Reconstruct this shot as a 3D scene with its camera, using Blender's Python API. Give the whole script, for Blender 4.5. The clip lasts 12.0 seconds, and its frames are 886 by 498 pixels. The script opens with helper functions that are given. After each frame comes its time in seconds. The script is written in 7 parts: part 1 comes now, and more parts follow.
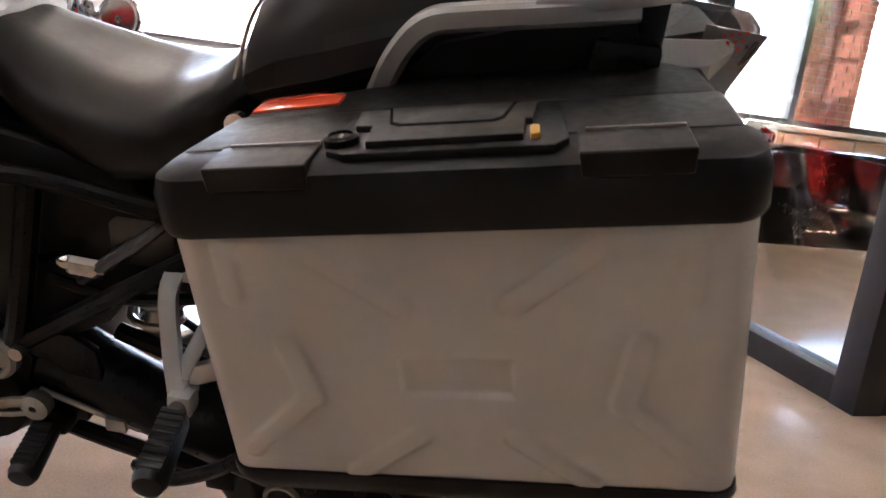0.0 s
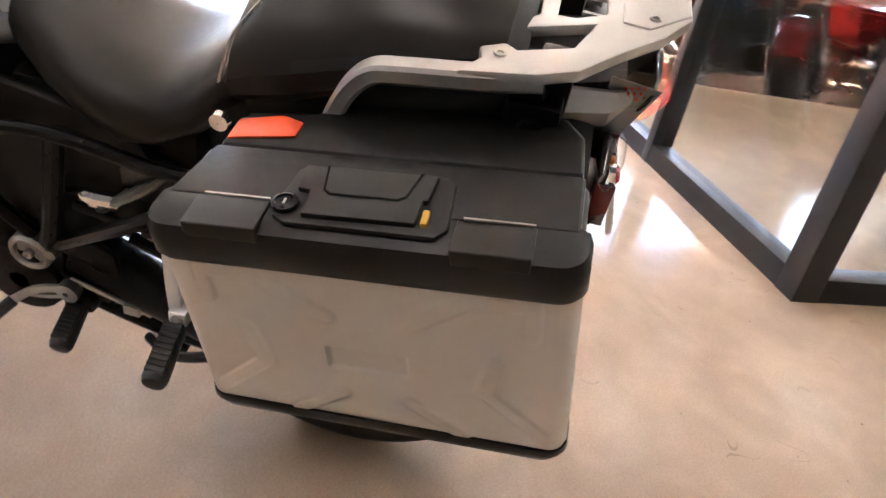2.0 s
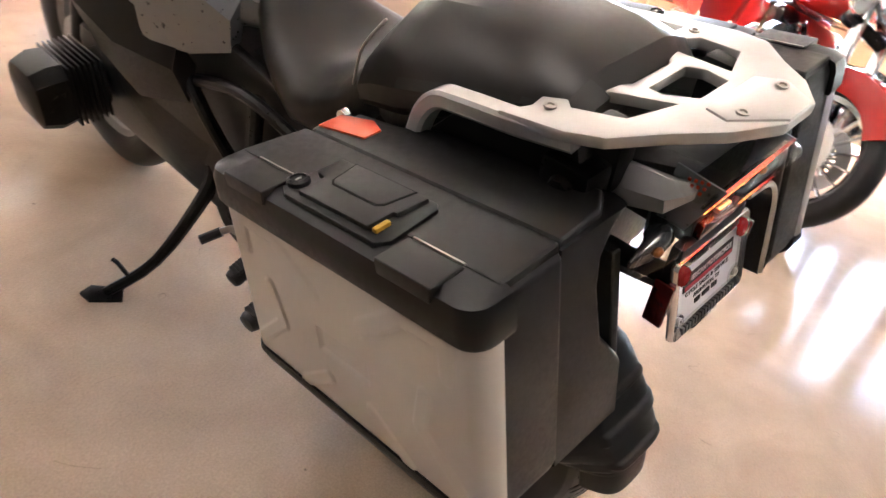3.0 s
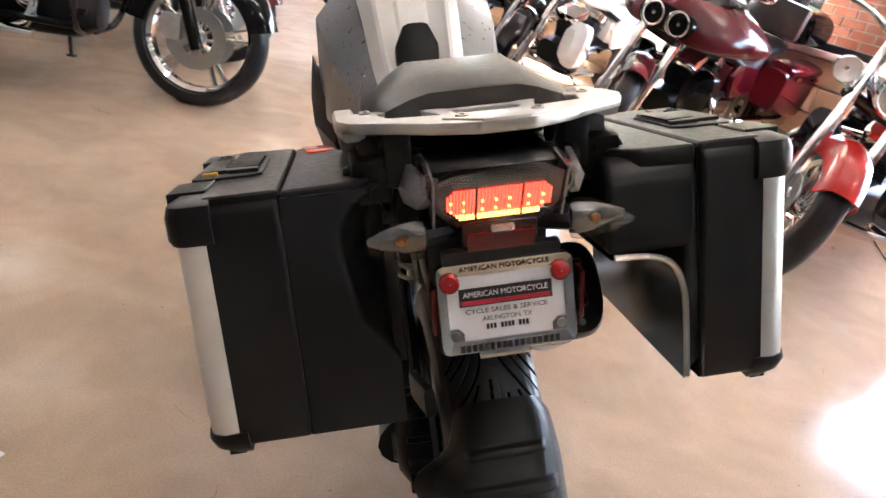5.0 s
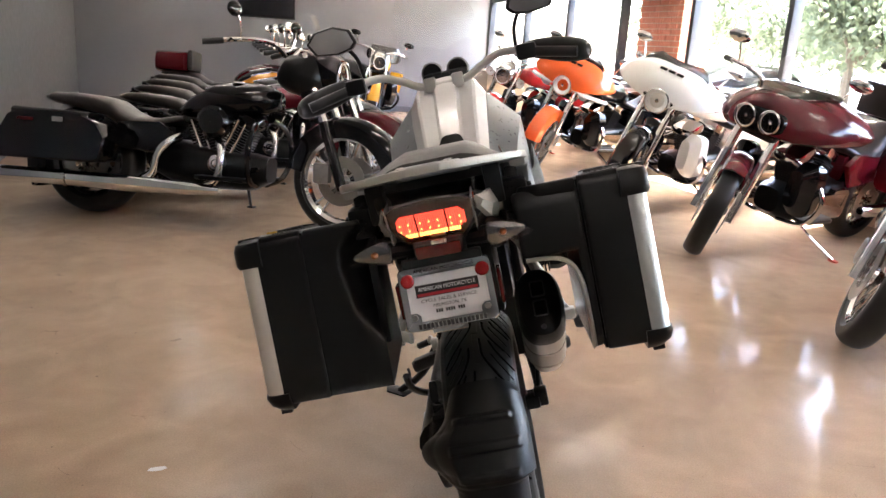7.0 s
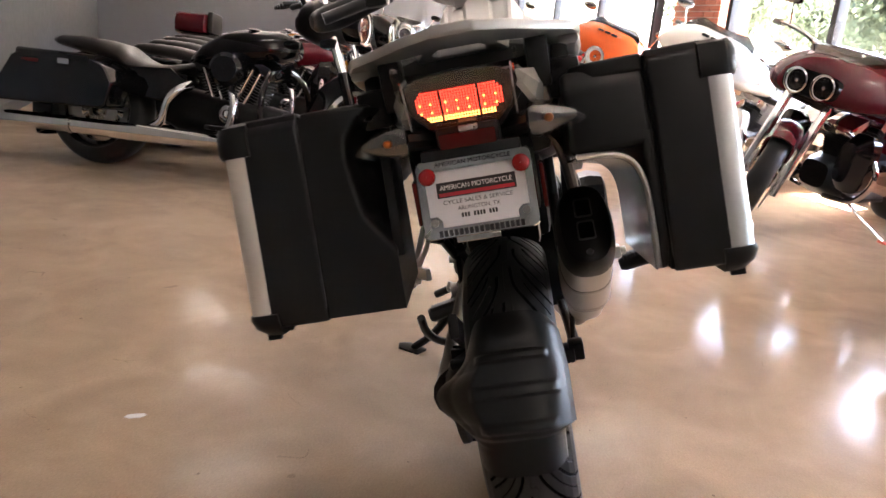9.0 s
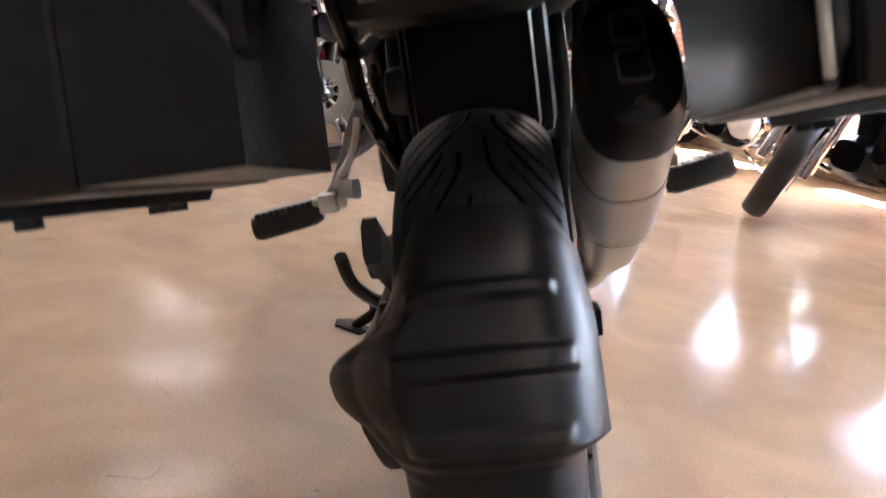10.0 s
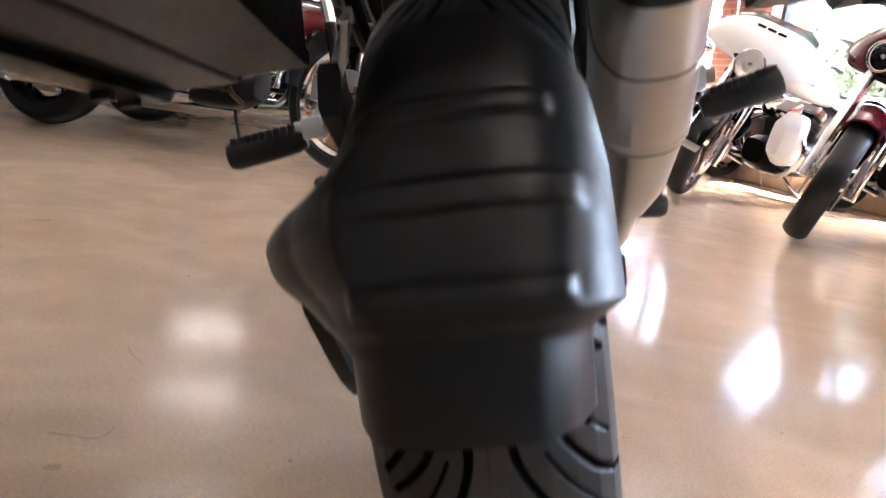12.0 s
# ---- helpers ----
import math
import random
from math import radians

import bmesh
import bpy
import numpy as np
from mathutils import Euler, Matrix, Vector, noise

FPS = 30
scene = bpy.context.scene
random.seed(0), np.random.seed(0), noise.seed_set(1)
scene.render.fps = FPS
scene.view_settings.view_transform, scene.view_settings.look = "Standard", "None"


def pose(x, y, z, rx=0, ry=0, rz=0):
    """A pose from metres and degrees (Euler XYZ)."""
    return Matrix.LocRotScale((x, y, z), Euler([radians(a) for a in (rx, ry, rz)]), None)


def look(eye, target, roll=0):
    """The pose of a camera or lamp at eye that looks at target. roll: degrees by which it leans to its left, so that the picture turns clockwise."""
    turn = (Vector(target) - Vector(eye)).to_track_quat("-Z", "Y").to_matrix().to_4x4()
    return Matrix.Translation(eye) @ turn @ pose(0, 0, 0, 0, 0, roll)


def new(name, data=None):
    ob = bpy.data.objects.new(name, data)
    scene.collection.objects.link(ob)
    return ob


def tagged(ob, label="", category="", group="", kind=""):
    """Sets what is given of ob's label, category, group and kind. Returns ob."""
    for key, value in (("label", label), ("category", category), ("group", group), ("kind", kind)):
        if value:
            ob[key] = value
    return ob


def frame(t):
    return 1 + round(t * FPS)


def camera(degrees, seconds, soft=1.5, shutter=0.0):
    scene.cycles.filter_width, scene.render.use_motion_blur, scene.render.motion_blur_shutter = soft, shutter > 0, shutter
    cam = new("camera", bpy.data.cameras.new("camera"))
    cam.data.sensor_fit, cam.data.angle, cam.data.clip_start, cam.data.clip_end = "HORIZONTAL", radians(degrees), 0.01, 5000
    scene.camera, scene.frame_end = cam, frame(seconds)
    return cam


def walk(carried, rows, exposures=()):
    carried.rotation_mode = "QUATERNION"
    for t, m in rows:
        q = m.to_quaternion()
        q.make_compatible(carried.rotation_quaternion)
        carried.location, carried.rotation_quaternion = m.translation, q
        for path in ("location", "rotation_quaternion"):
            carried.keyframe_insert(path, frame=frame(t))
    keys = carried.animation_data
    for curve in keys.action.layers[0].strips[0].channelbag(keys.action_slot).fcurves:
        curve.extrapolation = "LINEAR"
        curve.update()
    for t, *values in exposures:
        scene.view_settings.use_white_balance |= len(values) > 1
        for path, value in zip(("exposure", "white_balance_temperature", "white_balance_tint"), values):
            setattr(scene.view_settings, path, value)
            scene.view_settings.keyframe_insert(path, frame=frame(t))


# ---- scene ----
cam = camera(60.3, 12.0, shutter=0.3)
PATH = [
    (0, (-1.052, -0.324, 0.841), (0.895, -0.183, 0.41), 7.6),
    (0.5, (-1.096, -0.349, 0.788), (0.867, -0.242, 0.424), 7.2),
    (1, (-1.121, -0.363, 0.858), (0.825, -0.228, 0.416), 7.1),
    (1.5, (-1.154, -0.345, 1.029), (0.688, -0.286, 0.251), 8.4),
    (2, (-1.157, -0.398, 1.146), (0.605, -0.306, 0.205), 13.1),
    (2.5, (-1.11, -0.576, 1.185), (0.537, -0.024, 0.194), 17.0),
    (4.5, (-0.557, -1.29, 1.223), (0.142, 0.358, 0.332), 13.2),
    (5, (-0.386, -1.39, 1.215), (0.053, 0.391, 0.416), 12.7),
    (5.5, (-0.207, -1.464, 1.227), (-0.017, 0.392, 0.505), 7.8),
    (6, (-0.104, -1.625, 1.241), (-0.085, 0.28, 0.633), 4.1),
    (6.5, (-0.041, -1.838, 1.244), (-0.098, 0.093, 0.726), 3.1),
    (8.5, (-0.073, -2.005, 1.091), (-0.177, -0.08, 0.56), 5.3),
    (9, (-0.056, -1.7, 1.009), (-0.174, 0.22, 0.462), 5.4),
    (9.5, (-0.052, -1.338, 0.887), (-0.119, 0.592, 0.367), 6.9),
    (9.8, (-0.027, -1.171, 0.768), (-0.075, 0.761, 0.253), 7.0),
    (10, (-0.004, -1.084, 0.682), (-0.092, 0.845, 0.161), 7.7),
    (10.2, (0.024, -1.003, 0.584), (-0.105, 0.932, 0.096), 7.8),
    (10.5, (0.055, -0.953, 0.457), (-0.111, 0.99, 0.014), 8.2),
    (11, (0.071, -0.93, 0.349), (-0.106, 1.026, -0.032), 8.9),
    (11.5, (0.071, -0.931, 0.336), (-0.11, 1.031, -0.005), 9.1),
    (12, (0.055, -0.967, 0.508), (-0.134, 0.98, 0.091), 8.3),
]
UNIT = 0.913                                # metres in one drawing unit
walk(cam, [(t, look(eye, target, roll)) for t, eye, target, roll in PATH], [(0.0, 5.3, 6150, 16), (1.0, 6.1, 6100, 15), (2.5, 5.95, 6350, 15), (5.0, 5.75, 6200, 13), (6.5, 5.48, 6250, 12), (8.5, 5.2, 6550, 16), (9.3, 5.65, 6450, 16), (10.0, 5.82, 6300, 16), (11.5, 5.85, 6100, 15), (12.0, 5.8, 6100, 15)])

# ---- light ----
TH = 21.5                                   # the room is turned against the parked motorcycle
AX = Vector((-math.sin(radians(TH)), math.cos(radians(TH)), 0))   # along the window wall
BX = Vector((math.cos(radians(TH)), math.sin(radians(TH)), 0))    # towards the window wall


def room(b, a, z=0.0):
    return BX * b + AX * a + Vector((0, 0, z))


world = bpy.data.worlds.new("sky")
scene.world = world
world.use_nodes = True
sky = world.node_tree.nodes.new("ShaderNodeTexSky")
sky.sky_type, sky.sun_disc, sky.sun_elevation, sky.sun_rotation = "NISHITA", False, radians(65), radians(48)
world.node_tree.links.new(sky.outputs[0], world.node_tree.nodes["Background"].inputs[0])
world.node_tree.nodes["Background"].inputs[1].default_value = 0.15
sky.dust_density, sky.air_density = 4.0, 0.9
sun_data = bpy.data.lights.new("sun", "SUN")
sun_data.energy, sun_data.angle, sun_data.color = 5.0, radians(0.5), (1.0, 0.93, 0.82)
sun = new("sun", sun_data)
sun.matrix_world = look(Vector((0, 0, 0)) + BX * 6.2 + AX * 2.4 + Vector((0, 0, 14.5)), (0, 0, 0))


# ---- materials ----
def mat(name, base, rough=0.5, metal=0.0, vary=0.12, scale=8.0, bump=0.0, bscale=200.0, coat=0.0, rvary=0.1, spec=0.5, per=0.0):
    """A surface with mottling at two scales, uneven gloss and a fine relief."""
    m = bpy.data.materials.new(name)
    m.use_nodes = True
    nt = m.node_tree
    n, l = nt.nodes, nt.links
    p = n["Principled BSDF"]
    p.inputs["Metallic"].default_value = metal
    p.inputs["Specular IOR Level"].default_value = spec
    if coat:
        p.inputs["Coat Weight"].default_value = coat
        p.inputs["Coat Roughness"].default_value = 0.04
    tc = n.new("ShaderNodeTexCoord")
    big, fine = n.new("ShaderNodeTexNoise"), n.new("ShaderNodeTexNoise")
    big.inputs["Scale"].default_value, big.inputs["Detail"].default_value = scale, 5
    fine.inputs["Scale"].default_value, fine.inputs["Detail"].default_value = scale * 9, 3
    for t in (big, fine):
        l.new(tc.outputs["Object"], t.inputs["Vector"])
    mix = n.new("ShaderNodeMix")
    mix.data_type = "FLOAT"
    mix.inputs[0].default_value = 0.4
    l.new(big.outputs[0], mix.inputs[2])
    l.new(fine.outputs[0], mix.inputs[3])
    src = mix.outputs[0]
    if per:
        oi = n.new("ShaderNodeObjectInfo")
        ad = n.new("ShaderNodeMath")
        ad.operation = "MULTIPLY_ADD"
        l.new(oi.outputs["Random"], ad.inputs[0])
        ad.inputs[1].default_value = per
        l.new(src, ad.inputs[2])
        sb = n.new("ShaderNodeMath")
        sb.operation = "SUBTRACT"
        l.new(ad.outputs[0], sb.inputs[0])
        sb.inputs[1].default_value = per / 2
        src = sb.outputs[0]
    ramp = n.new("ShaderNodeValToRGB")
    lo, hi = [max(0, c * (1 - vary)) for c in base[:3]], [min(1, c * (1 + vary)) for c in base[:3]]
    ramp.color_ramp.elements[0].position, ramp.color_ramp.elements[1].position = 0.3, 0.7
    ramp.color_ramp.elements[0].color, ramp.color_ramp.elements[1].color = (*lo, 1), (*hi, 1)
    l.new(src, ramp.inputs[0])
    l.new(ramp.outputs[0], p.inputs["Base Color"])
    rr = n.new("ShaderNodeMapRange")
    rr.inputs[1].default_value, rr.inputs[2].default_value = 0.3, 0.7
    rr.inputs[3].default_value, rr.inputs[4].default_value = max(0.02, rough * (1 - rvary)), min(1, rough * (1 + rvary))
    l.new(fine.outputs[0], rr.inputs[0])
    l.new(rr.outputs[0], p.inputs["Roughness"])
    if bump:
        gr = n.new("ShaderNodeTexNoise")
        gr.inputs["Scale"].default_value, gr.inputs["Detail"].default_value = bscale, 2
        l.new(tc.outputs["Object"], gr.inputs["Vector"])
        bp = n.new("ShaderNodeBump")
        bp.inputs["Strength"].default_value, bp.inputs["Distance"].default_value = bump, 0.002
        l.new(gr.outputs[0], bp.inputs["Height"])
        l.new(bp.outputs[0], p.inputs["Normal"])
    return m


def glow(name, base, colour, strength, rough=0.2, trans=0.0):
    m = mat(name, base, rough, vary=0.05)
    p = m.node_tree.nodes["Principled BSDF"]
    p.inputs["Emission Color"].default_value = (*colour, 1)
    p.inputs["Emission Strength"].default_value = strength
    p.inputs["Transmission Weight"].default_value = trans
    return m


def glass(name, tint=(0.95, 0.97, 0.97), rough=0.0, least=0.03):
    """Thin clear sheet: mostly see-through, with a mirror part that grows at grazing angles."""
    m = bpy.data.materials.new(name)
    m.use_nodes = True
    nt = m.node_tree
    nt.nodes.clear()
    out, tr, gl, lw, mx = (nt.nodes.new("ShaderNode" + k) for k in ("OutputMaterial", "BsdfTransparent", "BsdfGlossy", "LayerWeight", "MixShader"))
    pw, ma = nt.nodes.new("ShaderNodeMath"), nt.nodes.new("ShaderNodeMath")
    lw.inputs[0].default_value = 0.5
    pw.operation, ma.operation = "POWER", "MULTIPLY_ADD"
    pw.inputs[1].default_value, ma.inputs[1].default_value, ma.inputs[2].default_value = 4.5, 0.6, least
    nt.links.new(lw.outputs["Facing"], pw.inputs[0])
    nt.links.new(pw.outputs[0], ma.inputs[0])
    tr.inputs[0].default_value = (*tint, 1)
    gl.inputs["Roughness"].default_value = rough
    nt.links.new(ma.outputs[0], mx.inputs[0])
    nt.links.new(tr.outputs[0], mx.inputs[1])
    nt.links.new(gl.outputs[0], mx.inputs[2])
    nt.links.new(mx.outputs[0], out.inputs[0])
    return m


def clear(name, colour, rough=0.05):
    m = mat(name, colour, rough, vary=0.03)
    p = m.node_tree.nodes["Principled BSDF"]
    p.inputs["Transmission Weight"].default_value = 0.85
    p.inputs["IOR"].default_value = 1.45
    return m


def floor_mat():
    m = mat("polished_concrete", (0.43, 0.322, 0.23), 0.125, vary=0.09, scale=1.1, rvary=0.25, spec=0.055)
    n, l = m.node_tree.nodes, m.node_tree.links
    p = n["Principled BSDF"]
    ramp = [x for x in n if x.type == "VALTORGB"][0]
    tc = [x for x in n if x.type == "TEX_COORD"][0]
    # stains, scuffs and small dark specks on top of the mottling
    st, sp = n.new("ShaderNodeTexNoise"), n.new("ShaderNodeTexVoronoi")
    st.inputs["Scale"].default_value, st.inputs["Detail"].default_value, st.inputs["Distortion"].default_value = 2.6, 8, 1.2
    sp.inputs["Scale"].default_value = 8.0
    l.new(tc.outputs["Object"], st.inputs["Vector"])
    l.new(tc.outputs["Object"], sp.inputs["Vector"])
    r1 = n.new("ShaderNodeMapRange")
    r1.inputs[1].default_value, r1.inputs[2].default_value, r1.inputs[3].default_value, r1.inputs[4].default_value = 0.36, 0.66, 0.87, 1.05
    l.new(st.outputs[0], r1.inputs[0])
    r2 = n.new("ShaderNodeMapRange")
    r2.inputs[1].default_value, r2.inputs[2].default_value, r2.inputs[3].default_value, r2.inputs[4].default_value = 0.022, 0.045, 0.5, 1.0
    l.new(sp.outputs["Distance"], r2.inputs[0])
    gr = n.new("ShaderNodeTexNoise")
    gr.inputs["Scale"].default_value, gr.inputs["Detail"].default_value = 170, 3
    l.new(tc.outputs["Object"], gr.inputs["Vector"])
    r3 = n.new("ShaderNodeMapRange")
    r3.inputs[1].default_value, r3.inputs[2].default_value, r3.inputs[3].default_value, r3.inputs[4].default_value = 0.3, 0.7, 0.88, 1.10
    l.new(gr.outputs[0], r3.inputs[0])
    m0 = n.new("ShaderNodeMath")
    m0.operation = "MULTIPLY"
    l.new(r1.outputs[0], m0.inputs[0])
    l.new(r3.outputs[0], m0.inputs[1])
    mu = n.new("ShaderNodeMath")
    mu.operation = "MULTIPLY"
    l.new(m0.outputs[0], mu.inputs[0])
    l.new(r2.outputs[0], mu.inputs[1])
    # short dark scuffs: thin bands of a warped noise, kept in patches only
    sc, pk = n.new("ShaderNodeTexNoise"), n.new("ShaderNodeTexNoise")
    sc.inputs["Scale"].default_value, sc.inputs["Detail"].default_value, sc.inputs["Distortion"].default_value = 2.2, 1, 2.5
    pk.inputs["Scale"].default_value, pk.inputs["Detail"].default_value = 4.5, 2
    for q in (sc, pk):
        l.new(tc.outputs["Object"], q.inputs["Vector"])
    df, ab, bd, pm, mx2, iv = (n.new("ShaderNodeMath") for _ in range(6))
    df.operation, ab.operation, bd.operation, pm.operation, mx2.operation, iv.operation = "SUBTRACT", "ABSOLUTE", "LESS_THAN", "GREATER_THAN", "MULTIPLY", "MULTIPLY_ADD"
    l.new(sc.outputs[0], df.inputs[0])
    df.inputs[1].default_value = 0.5
    l.new(df.outputs[0], ab.inputs[0])
    l.new(ab.outputs[0], bd.inputs[0])
    bd.inputs[1].default_value = 0.004
    l.new(pk.outputs[0], pm.inputs[0])
    pm.inputs[1].default_value = 0.62
    l.new(bd.outputs[0], mx2.inputs[0])
    l.new(pm.outputs[0], mx2.inputs[1])
    l.new(mx2.outputs[0], iv.inputs[0])
    iv.inputs[1].default_value, iv.inputs[2].default_value = -0.22, 1.0
    m9 = n.new("ShaderNodeMath")
    m9.operation = "MULTIPLY"
    l.new(mu.outputs[0], m9.inputs[0])
    l.new(iv.outputs[0], m9.inputs[1])
    mu = m9
    vm = n.new("ShaderNodeVectorMath")
    vm.operation = "SCALE"
    l.new(ramp.outputs[0], vm.inputs[0])
    l.new(mu.outputs[0], vm.inputs["Scale"])
    l.new(vm.outputs[0], p.inputs["Base Color"])
    return m


M_FLOOR = floor_mat()
M_WALL = mat("grey_wall_paint", (0.145, 0.145, 0.152), 0.55, vary=0.06, scale=1.5, bump=0.15, bscale=90)
M_CEIL = mat("ceiling_paint", (0.62, 0.6, 0.57), 0.8, vary=0.05)
M_BASEB = mat("baseboard_vinyl", (0.07, 0.07, 0.075), 0.5)
M_FRAME = mat("dark_bronze_aluminium", (0.045, 0.046, 0.05), 0.38, 0.6, vary=0.1)
M_BLOCK = mat("split_block", (0.40, 0.29, 0.205), 0.85, vary=0.14, scale=7, bump=0.5, bscale=70, per=0.35)
M_MORTAR = mat("mortar", (0.42, 0.37, 0.31), 0.9, bump=0.4)
M_BRICK = mat("red_brick", (0.42, 0.14, 0.075), 0.85, vary=0.18, scale=12, bump=0.4, bscale=90, per=0.5)
M_SILL = mat("pale_sill", (0.6, 0.57, 0.52), 0.5)
M_GLASS = glass("window_glass")
M_GLASS2 = glass("partition_glass", (0.86, 0.88, 0.87), 0.0, 0.07)
M_SCREEN_GLASS = glass("windshield_acrylic", (0.95, 0.96, 0.96))
M_SMOKE = glass("smoked_acrylic", (0.25, 0.25, 0.26))
M_PLASTIC = mat("moulded_black_plastic", (0.009, 0.009, 0.0093), 0.36, spec=0.26, vary=0.12, scale=14, bump=0.06, bscale=900, rvary=0.15)
M_LIDTOP = mat("grained_black_plastic", (0.006, 0.0056, 0.0053), 0.38, spec=0.32, vary=0.14, scale=10, bump=0.08, bscale=1100, rvary=0.15)
M_GLOSSB = mat("gloss_black_paint", (0.004, 0.004, 0.0045), 0.07, vary=0.1, spec=0.42, rvary=0.0)
M_SATINB = mat("satin_black_metal", (0.005, 0.005, 0.0053), 0.30, 0.0, vary=0.15, scale=20, spec=0.2)
M_RUBBER = mat("tyre_rubber", (0.012, 0.0123, 0.0128), 0.42, vary=0.18, scale=25, bump=0.06, bscale=500)
# near-black for grooves, gaps and openings: their shade put into the colour
M_GROOVE = mat("recess_shade_black", (0.005, 0.005, 0.005), 0.9, spec=0.1)
M_VINYL = mat("seat_vinyl", (0.016, 0.0135, 0.012), 0.33, spec=0.28, vary=0.12, scale=12, bump=0.08, bscale=700, rvary=0.12)
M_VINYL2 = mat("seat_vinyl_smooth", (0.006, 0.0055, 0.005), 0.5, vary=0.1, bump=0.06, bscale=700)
M_LEATHER = mat("saddle_leather", (0.02, 0.016, 0.014), 0.38, vary=0.15, scale=15, bump=0.25, bscale=300)
M_PEARL = mat("warm_white_panel", (0.58, 0.54, 0.48), 0.3, 0.0, vary=0.03, scale=5, coat=0.25, rvary=0.0)
M_STRIP = mat("brushed_aluminium_panel", (0.62, 0.63, 0.63), 0.32, 0.75, vary=0.05, scale=30, rvary=0.0)
M_SILVER = mat("cast_silver_paint", (0.47, 0.46, 0.445), 0.34, 0.6, vary=0.04, scale=30, coat=0.1, rvary=0.0)
M_TANK = mat("silver_white_paint", (0.66, 0.65, 0.64), 0.28, 0.2, vary=0.03, coat=0.5, rvary=0.0)
M_GREYP = mat("grey_metallic_paint", (0.24, 0.25, 0.265), 0.30, 0.6, vary=0.05, coat=0.3)
M_CHROME = mat("chrome", (0.72, 0.72, 0.72), 0.07, 1.0, vary=0.03, rvary=0.4)
M_STEEL = mat("brushed_steel", (0.45, 0.435, 0.41), 0.3, 1.0, vary=0.03, scale=20, rvary=0.0)
M_ALU = mat("cast_aluminium", (0.42, 0.42, 0.41), 0.4, 0.9, vary=0.12, scale=40, rvary=0.0)
M_DARKALU = mat("dark_cast_aluminium", (0.10, 0.10, 0.10), 0.34, 0.8, vary=0.15, scale=40)
M_HEAT = mat("polished_heat_shield", (0.13, 0.13, 0.13), 0.26, 1.0, vary=0.06, scale=6, rvary=0.0)
M_REFL = mat("orange_red_reflector", (0.75, 0.085, 0.03), 0.25, vary=0.08, scale=60, coat=0.5)
M_REFLD = mat("dark_red_reflector", (0.07, 0.004, 0.004), 0.22, vary=0.12, scale=80, coat=0.5)
M_YELLOW = mat("yellow_tab", (0.42, 0.23, 0.015), 0.4)
M_PLATE = mat("plate_white", (0.70, 0.70, 0.72), 0.35, vary=0.04)
M_INK = mat("plate_ink", (0.012, 0.012, 0.013), 0.5)
M_INKW = mat("plate_white_ink", (0.75, 0.75, 0.75), 0.5)
M_INKR = mat("plate_red_ink", (0.42, 0.02, 0.03), 0.4)
M_BTN = mat("red_button", (0.26, 0.008, 0.010), 0.18, coat=0.6)
M_LED = glow("tail_led", (0.5, 0.03, 0.01), (1.0, 0.065, 0.035), 0.075)
M_LEDHOT = glow("tail_led_core", (0.6, 0.12, 0.02), (1.0, 0.30, 0.06), 0.2)
M_LAMP_CLEAR = glass("clear_lens", (0.93, 0.93, 0.93), 0.04, 0.05)
M_SMOKELENS = mat("smoked_lens", (0.012, 0.008, 0.008), 0.12, coat=0.8)
M_AMBER = mat("amber_bulb", (0.42, 0.13, 0.02), 0.3)
M_REFLECTOR = mat("lamp_reflector", (0.85, 0.85, 0.85), 0.3, 0.9)
M_SIGREFL = mat("signal_reflector", (0.24, 0.24, 0.24), 0.16, 0.9)
M_HLGLASS = glass("headlamp_glass", (0.95, 0.95, 0.95), 0.02, 0.04)
M_WHITEP = mat("white_bike_paint", (0.78, 0.77, 0.74), 0.15, vary=0.03, coat=0.25, rvary=0.0)
M_DRED = mat("dark_red_paint", (0.075, 0.004, 0.008), 0.2, vary=0.06, coat=0.1)
M_RED = mat("bright_red_paint", (0.42, 0.018, 0.016), 0.14, vary=0.05, coat=0.25)
M_ORANGE = mat("orange_paint", (0.72, 0.11, 0.02), 0.14, vary=0.05, coat=0.25)
M_AMBERP = mat("amber_paint", (0.45, 0.17, 0.02), 0.14, vary=0.06, coat=0.25)
M_YELP = mat("yellow_paint", (0.6, 0.30, 0.02), 0.25, vary=0.05, coat=0.6)
M_TV = mat("screen_black", (0.01, 0.01, 0.011), 0.12)
M_TUBE = glow("lamp_diffuser", (0.8, 0.8, 0.78), (1.0, 0.90, 0.79), 2.2)
M_HOUSING = mat("lamp_housing", (0.5, 0.5, 0.5), 0.4)
M_ASPHALT = mat("pale_concrete_paving", (0.34, 0.325, 0.30), 0.9, vary=0.15, scale=0.6)
M_LEAF = mat("foliage", (0.085, 0.105, 0.06), 0.6, vary=0.35, scale=3)
lt = M_LEAF.node_tree
tl, mx = lt.nodes.new("ShaderNodeBsdfTranslucent"), lt.nodes.new("ShaderNodeMixShader")
tl.inputs[0].default_value = (0.15, 0.175, 0.11, 1)
mx.inputs[0].default_value = 0.55
lt.links.new(lt.nodes["Principled BSDF"].outputs[0], mx.inputs[1])
lt.links.new(tl.outputs[0], mx.inputs[2])
lt.links.new(mx.outputs[0], lt.nodes["Material Output"].inputs[0])
M_BARK = mat("bark", (0.09, 0.07, 0.05), 0.9, bump=0.5, bscale=40)
M_CARW = mat("white_car_paint", (0.75, 0.75, 0.75), 0.2, coat=0.8)
M_DESK = mat("dark_desk_laminate", (0.012, 0.011, 0.010), 0.12, vary=0.15, spec=0.3)
M_ORANGEGUM = mat("worn_red_pad", (0.5, 0.06, 0.03), 0.6)


